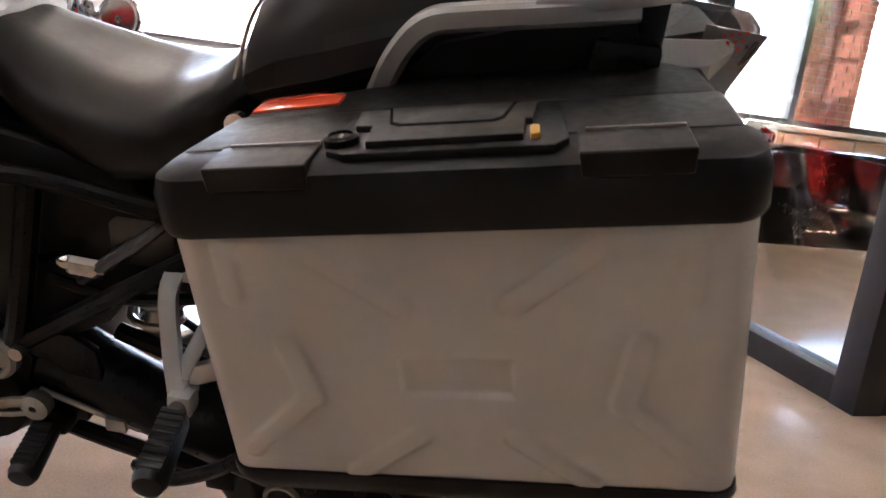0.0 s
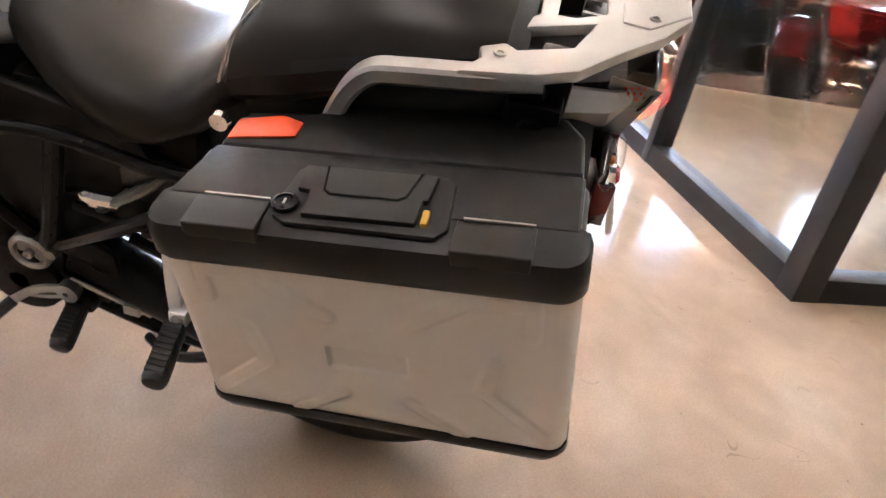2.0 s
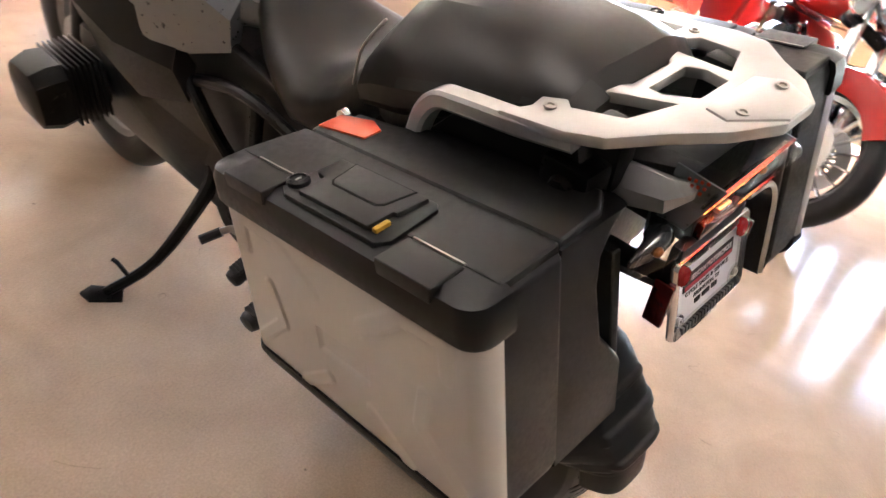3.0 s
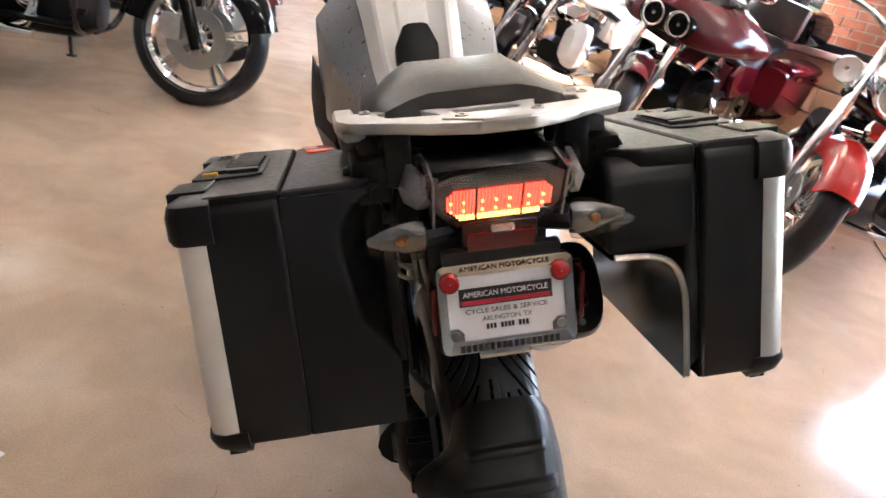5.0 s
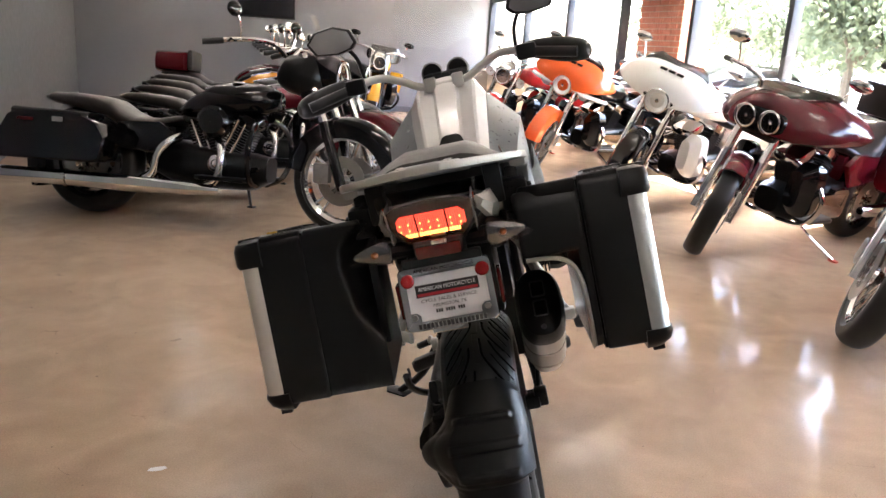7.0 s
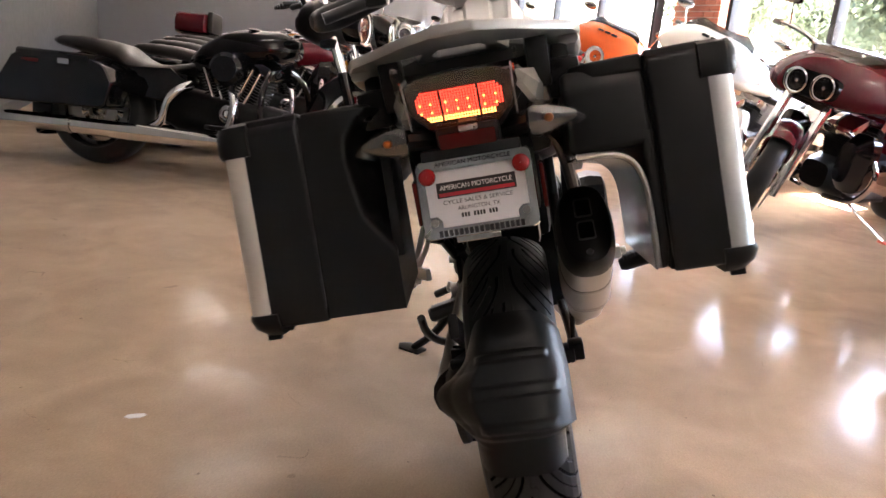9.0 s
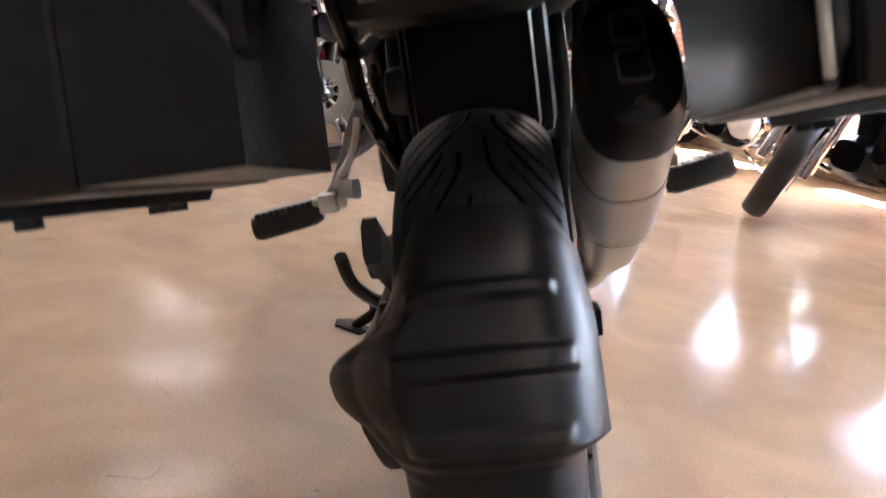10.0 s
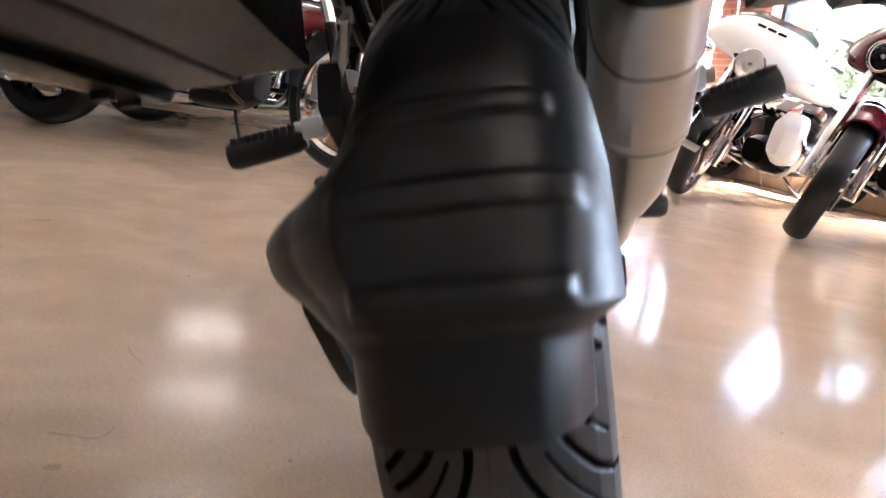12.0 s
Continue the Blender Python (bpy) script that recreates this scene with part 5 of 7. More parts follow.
for x in (-0.079, 0.079):
    bm = B()
    t = B()
    lathe(t, [(0.0145, 0.0), (0.0145, -0.004), (0.011, -0.008), (0.004, -0.0095), (0.0005, -0.0095)], (x, -0.006, 0.040), "y", 20)
    merge(bm, t, PM)
    part("red_button", bm, M_BTN, plate)
    bm = B()
    t = B()
    lathe(t, [(0.0065, 0.0), (0.0065, -0.004), (0.003, -0.004), (0.003, -0.002), (0.0003, -0.002)], (x * 0.98, -0.004, -0.038), "y", 12)
    merge(bm, t, PM)
    part("screw", bm, M_STEEL, plate)
bm = B()
box(bm, (-0.067, -0.0028, 0.002), (0.067, -0.0012, 0.028), 0, PM)
part("dark_band", bm, M_INK, plate)
bm = B()
box(bm, (-0.064, -0.0036, 0.004), (0.064, -0.0029, 0.010), 0, PM)
part("red_stripe", bm, M_INKR, plate)
TM = PM @ Matrix.Rotation(radians(90), 4, "X")
lettering("lettering", "AMERICAN MOTORCYCLE", 0.0115, TM @ Matrix.Translation((0, 0.0185, 0.0032)), M_INKW, plate, 0.122)
lettering("lettering", "CYCLE SALES & SERVICE", 0.0098, TM @ Matrix.Translation((0, -0.0065, 0.0018)), M_INK, plate, 0.118)
lettering("lettering", "ARLINGTON, TX", 0.0098, TM @ Matrix.Translation((0, -0.0185, 0.0018)), M_INK, plate, 0.072)
for k in range(12):
    if k not in (3, 8):
        bm = B()
        box(bm, (-0.031 + k * 0.0052, -0.0028, -0.034), (-0.0275 + k * 0.0052, -0.0012, -0.0265), 0, PM)
        part("number_bar", bm, M_INK, plate)
for k in range(17):
    bm = B()
    box(bm, (-0.072 + k * 0.0086, -0.0098, -0.0625), (-0.066 + k * 0.0086, -0.006, -0.0525), 0, PM)
    part("frame_bar", bm, M_DARKALU, fr)
lettering("lettering", "AMERICAN MOTORCYCLE", 0.0105, TM @ Matrix.Translation((0, 0.0575, 0.0088)), M_SATINB, fr, 0.128)
for s in (-1, 1):
    bm = B()
    box(bm, (s * 0.107 - 0.004, -0.348, 0.842), (s * 0.107 + 0.004, -0.318, 0.918), 0.003)
    part("side_reflector", bm, M_REFLD, carrier, "tall dark red side reflector")
# turn signals
for s, off in ((-1, -0.005), (1, -0.005)):
    bm = B()
    tube(bm, [(s * 0.05, -0.27, 0.975), (s * 0.11 + off, -0.305, 0.985)], [0.016, 0.02], 10)
    sig = part("turn_signal", bm, M_PLASTIC, GS, "clear turn signal on a black stalk")
    bm = B()
    rings = []
    for x, r, dz in ((0.103, 0.027, 0.0), (0.115, 0.031, 0.001), (0.14, 0.028, 0.0), (0.165, 0.0195, -0.004), (0.185, 0.011, -0.008), (0.197, 0.002, -0.010)):
        rings.append([Vector((s * x + off, -0.318 + math.cos(t) * r * 0.75, 0.986 + dz + math.sin(t) * r)) for t in (2 * math.pi * q / 16 for q in range(16))])
    loft(bm, rings)
    part("lens", bm, M_LAMP_CLEAR, sig)
    bm = B()
    ball(bm, (s * 0.137 + off, -0.322, 0.986), 0.008, 0.006, 0.007, 12, 8)
    part("bulb", bm, M_AMBER, sig)
    bm = B()
    loft(bm, [[Vector((s * x + off, -0.310 + math.cos(t) * r * 0.45, 0.984 + math.sin(t) * r * 0.93)) for t in (2 * math.pi * q / 12 for q in range(12))] for x, r in ((0.104, 0.024), (0.115, 0.027), (0.14, 0.023), (0.165, 0.0145), (0.183, 0.006))])
    part("lamp_reflector", bm, M_SIGREFL, sig)

# exhaust on the far side
mu0, mu1 = Vector((0.180, -0.078, 0.734)), Vector((0.172, 0.34, 0.40))
MD = (mu1 - mu0).normalized()
MS = Vector((1, 0, 0))
MU = MD.cross(MS).normalized() * -1


def mring(d, a, b, n=28, e=0.75, skew=0.0):
    out = []
    for q in range(n):
        t = 2 * math.pi * q / n
        c, s = math.cos(t), math.sin(t)
        out.append(mu0 + MD * (d + skew * s) + MS * math.copysign(abs(c) ** e, c) * a + MU * math.copysign(abs(s) ** e, s) * b)
    return out


bm = B()
loft(bm, [mring(0.040, 0.055, 0.086), mring(0.06, 0.057, 0.088), mring(0.29, 0.058, 0.088), mring(0.305, 0.055, 0.085), mring(0.44, 0.046, 0.062), mring(0.54, 0.026, 0.03)])
for d in (0.165, 0.278):
    loft(bm, [mring(d, 0.057, 0.087), mring(d + 0.004, 0.0588, 0.0893), mring(d + 0.014, 0.0588, 0.0893), mring(d + 0.018, 0.057, 0.087)], cap=False)
tube(bm, [mu1, (0.15, 0.55, 0.30), (0.1, 0.85, 0.26)], 0.024, 12, 4)
muf = part("silencer", bm, M_STEEL, GS, "steel silencer with a black end cap")
for d in (0.160, 0.293):
    bm = B()
    loft(bm, [mring(d, 0.057, 0.0875), mring(d + 0.001, 0.0584, 0.0886), mring(d + 0.004, 0.0584, 0.0886), mring(d + 0.005, 0.057, 0.0875)], cap=False)
    part("band", bm, M_DARKALU, muf)
bm = B()
loft(bm, [mring(-0.012, 0.040, 0.075), mring(-0.006, 0.049, 0.085), mring(0.02, 0.058, 0.092), mring(0.050, 0.060, 0.091, skew=-0.012), mring(0.052, 0.054, 0.085, skew=-0.012)])
cap = part("end_cap", bm, M_PLASTIC, muf, "black silencer end cap")
for dz in (0.032, -0.018):
    bm = B()
    loft(bm, [[mu0 + MD * d + MS * (0.018 * k * sx) + MU * (dz + 0.021 * k * sz) for sx, sz in ((-1, -0.8), (-0.8, -1), (0.8, -1), (1, -0.8), (1, 0.8), (0.8, 1), (-0.8, 1), (-1, 0.8))] for d, k in ((-0.012, 0.82), (-0.016, 0.86), (-0.015, 1.0), (-0.008, 1.0))], cap=False)
    part("outlet", bm, M_DARKALU, cap)
    # thin black plate in the outlet's mouth stands in for the shade inside
    bm = B()
    loft(bm, [[mu0 + MD * d + MS * (0.015 * sx) + MU * (dz + 0.017 * sz) for sx, sz in ((-1, -0.8), (-0.8, -1), (0.8, -1), (1, -0.8), (1, 0.8), (0.8, 1), (-0.8, 1), (-1, 0.8))] for d in (-0.0135, -0.0125)])
    part("outlet_pipe", bm, M_GROOVE, cap)
bm = B()
t = mu0 + MU * -0.066 + MD * -0.012
lathe(bm, [(0.0005, -0.005), (0.006, -0.005), (0.008, 0.004)], t, MD, 12)
part("bolt", bm, M_DARKALU, cap)

# ---- side cases ----
E1, E2, A0 = Vector((0, -0.981, 0.194)), Vector((0, 0.194, 0.981)), Vector((0, 0.19, 0.908))


def cp(u, p, q):
    if q < 0:
        q *= 1 + 0.075 * p / 0.49            # the base falls towards the rear
    return Vector((u, 0, 0)) + A0 + E1 * p + E2 * q


def case_prism(bm, pts, u0, u1, r=0.0, seg=3, mi=None):
    """Outline in the case's side plane pushed sideways."""
    t = B()
    a = [t.verts.new(cp(u0, *p)) for p in pts]
    b = [t.verts.new(cp(u1, *p)) for p in pts]
    t.faces.new(a)
    t.faces.new(b)
    for i in range(len(pts)):
        j = (i + 1) % len(pts)
        t.faces.new((a[i], a[j], b[j], b[i]))
    bmesh.ops.recalc_face_normals(t, faces=t.faces[:])
    bevelled(t, 0, r, seg)
    merge(bm, t, None, mi)


def top_prism(bm, pts, q0, q1, r=0.0, seg=2):
    """Outline on the lid's top, (across, along), raised from q0 to q1."""
    t = B()
    a = [t.verts.new(cp(u, p, q0)) for u, p in pts]
    b = [t.verts.new(cp(u, p, q1)) for u, p in pts]
    t.faces.new(a)
    t.faces.new(b)
    for i in range(len(pts)):
        j = (i + 1) % len(pts)
        t.faces.new((a[i], a[j], b[j], b[i]))
    bmesh.ops.recalc_face_normals(t, faces=t.faces[:])
    bevelled(t, 0, r, seg)
    merge(bm, t)


def side_case(s, out, cut):
    """s: -1 near side, 1 far side; out: distance of its outer face."""
    g = out - 0.445                         # shift of the outer half

    def U(u):
        return s * (u + g)
    seam = 0.300 * s
    inn = 0.160 * s
    # inner half: a box with a hollow for the signal or the exhaust
    bm = B()
    L0, L1, QB, QT = 0.028, 0.488, -0.285, 0.050
    if s < 0:
        # the rear inner corner is scooped out for the turn signal
        nq, nu = 64, 44
        qs = np.linspace(QB, QT, nq)
        us = np.linspace(0.300, 0.160, nu)

        def back(u, q):
            ub = np.interp(q, [-0.26, -0.193, -0.126, -0.041, 0.0, 0.03, 0.05], [0.11, 0.161, 0.214, 0.229, 0.226, 0.205, 0.175])
            f = max(0.0, min(1.0, (ub - u) / 0.045))
            return L1 - 0.115 * f * f * (3 - 2 * f)
        grid = [[bm.verts.new(cp(s * u, back(u, q), q)) for u in us] for q in qs]
        front = [[bm.verts.new(cp(s * (0.300 - (0.300 - u) * 0.66), L0, q)) for u in us] for q in qs]
        for i in range(nq - 1):
            for j in range(nu - 1):
                bm.faces.new((grid[i][j], grid[i][j + 1], grid[i + 1][j + 1], grid[i + 1][j]))
                bm.faces.new((front[i][j], front[i + 1][j], front[i + 1][j + 1], front[i][j + 1]))
        for i in range(nq - 1):
            for j in (0, nu - 1):
                bm.faces.new((grid[i][j], grid[i + 1][j], front[i + 1][j], front[i][j]))
        for j in range(nu - 1):
            for i in (0, nq - 1):
                bm.faces.new((grid[i][j], front[i][j], front[i][j + 1], grid[i][j + 1]))
    else:
        # room for the silencer: only the upper part is full depth
        case_prism(bm, [(L0, -0.075), (L0 + 0.02, QT), (L1 - 0.02, QT), (L1, QT - 0.03), (L1, -0.086), (L1 - 0.05, -0.086), (L0 + 0.1, -0.075)], 0.160, 0.2985, 0.012)
        case_prism(bm, [(L0 + 0.02, QB), (L0, -0.06), (L1, -0.06), (L1, QB + 0.03), (L1 - 0.03, QB)], 0.278, 0.2985, 0.008)
    body = part("side_case", bm, M_PLASTIC, GS, "black and pale side case" if s < 0 else "black side case with a cut-out for the silencer", sharp=40)
    # outer half
    bm = B()
    case_prism(bm, [(0.006, -0.288), (0.0, -0.26), (0.004, 0.045), (0.016, 0.058), (0.478, 0.060), (0.493, 0.045), (0.494, -0.262), (0.484, -0.290)], 0.3015 * s, U(0.425), 0.014, 3)
    part("outer_shell", bm, M_PLASTIC, body)
    # dark groove between the halves
    bm = B()
    case_prism(bm, [(0.008, -0.284), (0.012, 0.050), (0.484, 0.054), (0.488, -0.284)], 0.2975 * s, 0.3025 * s)
    part("gasket", bm, M_GROOVE, body)
    # pale outer panel with embossed shapes and wrapped ends
    n, m = 230, 130
    P = np.linspace(-0.004, 0.4955, n)
    Q = np.linspace(-0.263, 0.004, m)

    def seg(p, q, a, b, w, d):
        dx, dy = b[0] - a[0], b[1] - a[1]
        k = max(0.0, min(1.0, ((p - a[0]) * dx + (q - a[1]) * dy) / (dx * dx + dy * dy)))
        e = math.hypot(p - a[0] - k * dx, q - a[1] - k * dy)
        k = max(0.0, min(1.0, (w + 0.002 - e) / 0.004))
        return d * 0.55 * k

    def emboss(p, q):
        h = 0.0
        mx = 0.2455
        pm = abs(p - mx)                       # the pattern mirrors about the middle
        for a, b, w, d in (((0.118, -0.022), (0.050, -0.070), 0.012, 0.006), ((0.160, -0.110), (0.145, -0.170), 0.012, 0.006),
                           ((0.145, -0.170), (0.218, -0.236), 0.010, 0.006), ((0.115, -0.262), (0.046, -0.212), 0.010, 0.006),
                           ((0.20, -0.012), (0.20, -0.06), 0.010, 0.005), ((0.125, -0.016), (0.20, -0.014), 0.010, 0.005)):
            h = max(h, seg(pm, q, a, b, w, d))
        if abs(p - 0.240) < 0.054 and abs(q + 0.147) < 0.021:
            e = min(0.054 - abs(p - 0.240), 0.021 - abs(q + 0.147))
            h = -0.006 * min(1, e / 0.003)
        return h
    bm = B()
    wrap = [(0.041, 0.018), (0.041, 0.009), (0.034, 0.0025), (0.022, 0.0)]
    rows = []
    for q in Q:
        row = []
        taper = 0.0
        for back, inset in wrap:
            row.append(cp(U(0.445 - back), -0.004 + inset * 0.35, q))
        for p in P[2:-2]:
            e = min(p + 0.004, 0.4955 - p)
            rnd = 0.022 * (1 - math.sqrt(max(0.0, 1 - (1 - min(1, e / 0.024)) ** 2)))
            row.append(cp(U(0.446 - rnd + emboss(p, q)), p, q))
        for back, inset in reversed(wrap):
            row.append(cp(U(0.445 - back), 0.4955 - inset * 0.35 + 0.002, q))
        rows.append(row)
    V = [[bm.verts.new(v) for v in r] for r in rows]
    for i in range(len(V) - 1):
        for j in range(len(V[0]) - 1):
            bm.faces.new((V[i][j], V[i][j + 1], V[i + 1][j + 1], V[i + 1][j]))
    pan = part("outer_panel", bm, M_PEARL if s < 0 else M_STRIP, body, "pale embossed panel wrapped round the corner" if s < 0 else "bright metal panel", sharp=60)
    # lid: a thick rounded cap with two hinge blocks
    bm = B()
    rings = []
    for q, du, dp in ((0.0, 0.006, 0.004), (0.008, 0.010, 0.007), (0.040, 0.010, 0.007), (0.054, 0.006, 0.003), (0.0615, -0.010, -0.012)):
        u0, u1 = 0.392, 0.446 + du
        p0, p1 = -0.004 - dp, 0.4955 + dp
        ring = []
        r = 0.030
        pts = [(u0, p0)]
        for k in range(7):
            a = radians(-90 + 90 * k / 6)
            pts.append((u1 - r + r * math.cos(a), p0 + r + r * math.sin(a)))
        for k in range(7):
            a = radians(90 * k / 6)
            pts.append((u1 - r + r * math.cos(a), p1 - r + r * math.sin(a)))
        pts.append((u0, p1))
        rings.append([cp(U(u), p, q) for u, p in pts])
    loft(bm, rings)
    lid = part("lid", bm, M_PLASTIC, body, "rounded black lid edge", sharp=45)
    # base strip with small feet
    bm = B()
    rings = []
    for q, du, dp in ((-0.2635, 0.004, 0.003), (-0.272, 0.005, 0.004), (-0.288, 0.0, -0.004), (-0.302, -0.014, -0.020)):
        u0, u1 = 0.392, 0.446 + du
        p0, p1 = -0.004 - dp, 0.4955 + dp
        r = 0.028
        pts = [(u0, p0)]
        for k in range(6):
            a = radians(-90 + 90 * k / 5)
            pts.append((u1 - r + r * math.cos(a), p0 + r + r * math.sin(a)))
        for k in range(6):
            a = radians(90 * k / 5)
            pts.append((u1 - r + r * math.cos(a), p1 - r + r * math.sin(a)))
        pts.append((u0, p1))
        rings.append([cp(U(u), p, q) for u, p in pts])
    loft(bm, rings)
    for p in (0.06, 0.115, 0.38, 0.45):
        case_prism(bm, [(p, -0.30), (p, -0.312), (p + 0.012, -0.312), (p + 0.012, -0.30)], U(0.405), U(0.43), 0.002)
    part("base_strip", bm, M_PLASTIC, body, sharp=45)
    # top skin with the two levels that a fine seam divides
    bm = B()
    top_prism(bm, [(U(0.404), 0.004), (U(0.404), 0.488), (seam, 0.487), (seam, 0.022)], 0.030, 0.0630, 0.008, 3)
    part("lid_top", bm, M_LIDTOP, body, "grained black lid top")
    bm = B()
    top_prism(bm, [(seam - s * 0.003, 0.024), (seam - s * 0.003, 0.484), (s * 0.215, 0.480), (s * 0.175, 0.455), (s * 0.172, 0.20), (s * 0.215, 0.115), (s * 0.230, 0.026)], 0.030, 0.0605, 0.008, 3)
    part("inner_top", bm, M_LIDTOP, body)
    for p0, p1 in ((0.050, 0.136), (0.356, 0.440)):
        bm = B()
        case_prism(bm, [(p0, 0.044), (p0 - 0.002, 0.0655), (p1 + 0.002, 0.0655), (p1, 0.044)], U(0.404), U(0.457), 0.003)
        part("hinge_block", bm, M_LIDTOP, body)
        bm = B()
        case_prism(bm, [(p0 + 0.005, 0.0640), (p0 + 0.005, 0.0668), (p1, 0.0668), (p1, 0.0640)], U(0.401), U(0.4035))
        part("bright_edge", bm, M_STEEL, body)
    # carrying handle with lock and yellow tab
    bm = B()
    top_prism(bm, [(U(0.338), 0.156), (U(0.334), 0.330), (U(0.345), 0.342), (U(0.425), 0.348), (U(0.440), 0.336), (U(0.440), 0.165), (U(0.43), 0.148), (U(0.40), 0.146), (U(0.345), 0.150)], 0.058, 0.0672, 0.003)
    part("handle_recess", bm, M_PLASTIC, body)
    bm = B()
    top_prism(bm, [(U(0.342), 0.160), (U(0.340), 0.322), (U(0.388), 0.318), (U(0.388), 0.312), (U(0.428), 0.312), (U(0.430), 0.182), (U(0.388), 0.180), (U(0.386), 0.164)], 0.060, 0.0735, 0.004)
    hd = part("handle", bm, M_LIDTOP, body, "flat black carrying handle")
    bm = B()
    top_prism(bm, [(U(0.342), 0.190), (U(0.342), 0.300), (U(0.385), 0.292), (U(0.392), 0.284), (U(0.392), 0.206), (U(0.385), 0.198)], 0.0725, 0.0748, 0.001)
    bm2 = B()
    top_prism(bm2, [(U(0.3405), 0.187), (U(0.3405), 0.303), (U(0.387), 0.2945), (U(0.3945), 0.2855), (U(0.3945), 0.2045), (U(0.387), 0.1955)], 0.0715, 0.0738, 0)
    part("handle_inlay", bm, M_LIDTOP, body)
    part("inlay_gap", bm2, M_GROOVE, body)
    if s < 0:
        bm = B()
        top_prism(bm, [(U(0.402), 0.316), (U(0.402), 0.324), (U(0.426), 0.325), (U(0.426), 0.317)], 0.062, 0.0725, 0.002)
        part("yellow_tab", bm, M_YELLOW, body, "yellow latch tab")
    bm = B()
    lathe(bm, [(0.0155, 0), (0.0155, 0.007), (0.011, 0.009), (0.010, 0.0065), (0.0005, 0.0065)], cp(U(0.412), 0.158, 0.066), E2, 24)
    part("lock", bm, M_SATINB, body, "round key lock")
    bm = B()
    c = cp(U(0.412), 0.158, 0.0728)
    box(bm, (c.x - 0.0045, c.y - 0.0012, c.z - 0.0006), (c.x + 0.0045, c.y + 0.0012, c.z + 0.001))
    part("key_slot", bm, M_STEEL, body)
    # reflector on the lid
    bm = B()
    top_prism(bm, [(s * 0.286, 0.030), (s * 0.242, 0.030), (s * 0.226, 0.086), (s * 0.240, 0.118), (s * 0.272, 0.118)], 0.0600, 0.0635, 0.0015)
    part("reflector", bm, M_REFL, body, "orange red reflector")
    if s > 0:
        # polished heat shield round the silencer
        bm = B()
        sec = spline([(0.168, -0.088, 0), (0.225, -0.092, 0), (0.258, -0.108, 0), (0.274, -0.145, 0), (0.277, -0.20, 0), (0.277, -0.278, 0)], 6)
        loft(bm, [[cp(u, p, q) for u, q, _ in sec] + [cp(u - 0.004, p, q - 0.004) for u, q, _ in reversed(sec)] for p in (0.06, 0.25, 0.489)])
        part("heat_shield", bm, M_HEAT, body, "polished metal heat shield")
        bm = B()
        tube(bm, [cp(u, 0.490, q) for u, q, _ in sec], 0.005, 8)
        part("heat_shield_edge", bm, M_STEEL, body)
    else:
        bm = B()
        case_prism(bm, [(0.44, -0.20), (0.40, -0.02), (0.47, -0.03), (0.478, -0.20)], -0.150, -0.168, 0.004)
        part("mounting_plate", bm, M_PLASTIC, body)


side_case(-1, 0.445, "signal")
side_case(1, 0.437, "silencer")
# brackets that carry the cases
for s in (-1, 1):
    bm = B()
    tube(bm, [(s * 0.15, 0.20, 0.90), (s * 0.165, 0.05, 0.93), (s * 0.16, -0.12, 0.985)], 0.010, 8, 3)
    part("case_tube", bm, M_SATINB, GS)
    bm = B()
    box(bm, (s * 0.17 - 0.03, -0.235, 1.005), (s * 0.17 + 0.03, -0.16, 1.075), 0.012)
    brk = part("case_bracket", bm, M_SATINB, GS)
    bm = B()
    lathe(bm, [(0.001, -0.012), (0.016, -0.01), (0.02, 0.0), (0.016, 0.01), (0.001, 0.012)], (s * 0.200, -0.20, 1.04), "x", 16)
    part("knob", bm, M_SATINB, brk)


# ---- the other motorcycles ----
def bent(x, pts):
    return [(x * a, b, c) for a, b, c in pts]


def rim_wheel(name, parent, c, R, w, rim, spokes, paint, disc=True):
    bm = B()
    c = Vector(c)
    lathe(bm, [(0.045, -0.05), (0.02, -0.075), (0.02, 0.075), (0.045, 0.05)], c, "x", 16)
    lathe(bm, [(rim, -w * 0.36), (rim + 0.006, -w * 0.4), (rim - 0.02, -w * 0.25), (rim - 0.022, w * 0.25), (rim + 0.006, w * 0.4), (rim, w * 0.36), (rim - 0.012, 0), (rim, -w * 0.36)], c, "x", 40)
    wh = part(name, bm, paint, parent)
    for s in ((-0.13, 0.13) if spokes < 9 else (0.0,)):
        bm = B()
        bar(bm, [Vector((0, 0.04, 0)), Vector((0, math.cos(s) * (rim - 0.015), math.sin(s) * (rim - 0.015)))], 0.022, 0.022 if spokes < 9 else 0.010, side=(1, 0, 0))
        first = part("spoke", bm, paint, wh)
        for k in range(spokes):
            one = first if k == 0 else new("spoke", first.data)
            one.parent = wh
            one.matrix_basis = Matrix.Translation(c) @ Matrix.Rotation(k * 2 * math.pi / spokes + 0.2, 4, "X")
    bm = B()
    lathe(bm, tyre_profile(R, w, rim - 0.002), c, "x", 44)
    part("tyre", bm, M_RUBBER, wh)
    if disc:
        for x in (-0.085, 0.085):
            bm = B()
            lathe(bm, [(0.085, x), (0.148, x), (0.148, x + 0.005), (0.085, x + 0.005), (0.085, x)], c, "x", 30)
            for k in range(10):
                a = k * 2 * math.pi / 10
                tube(bm, [c + Vector((x, math.cos(a) * 0.05, math.sin(a) * 0.05)), c + Vector((x, math.cos(a) * 0.09, math.sin(a) * 0.09))], 0.006, 6)
            part("brake_disc", bm, M_STEEL, wh)
    return wh


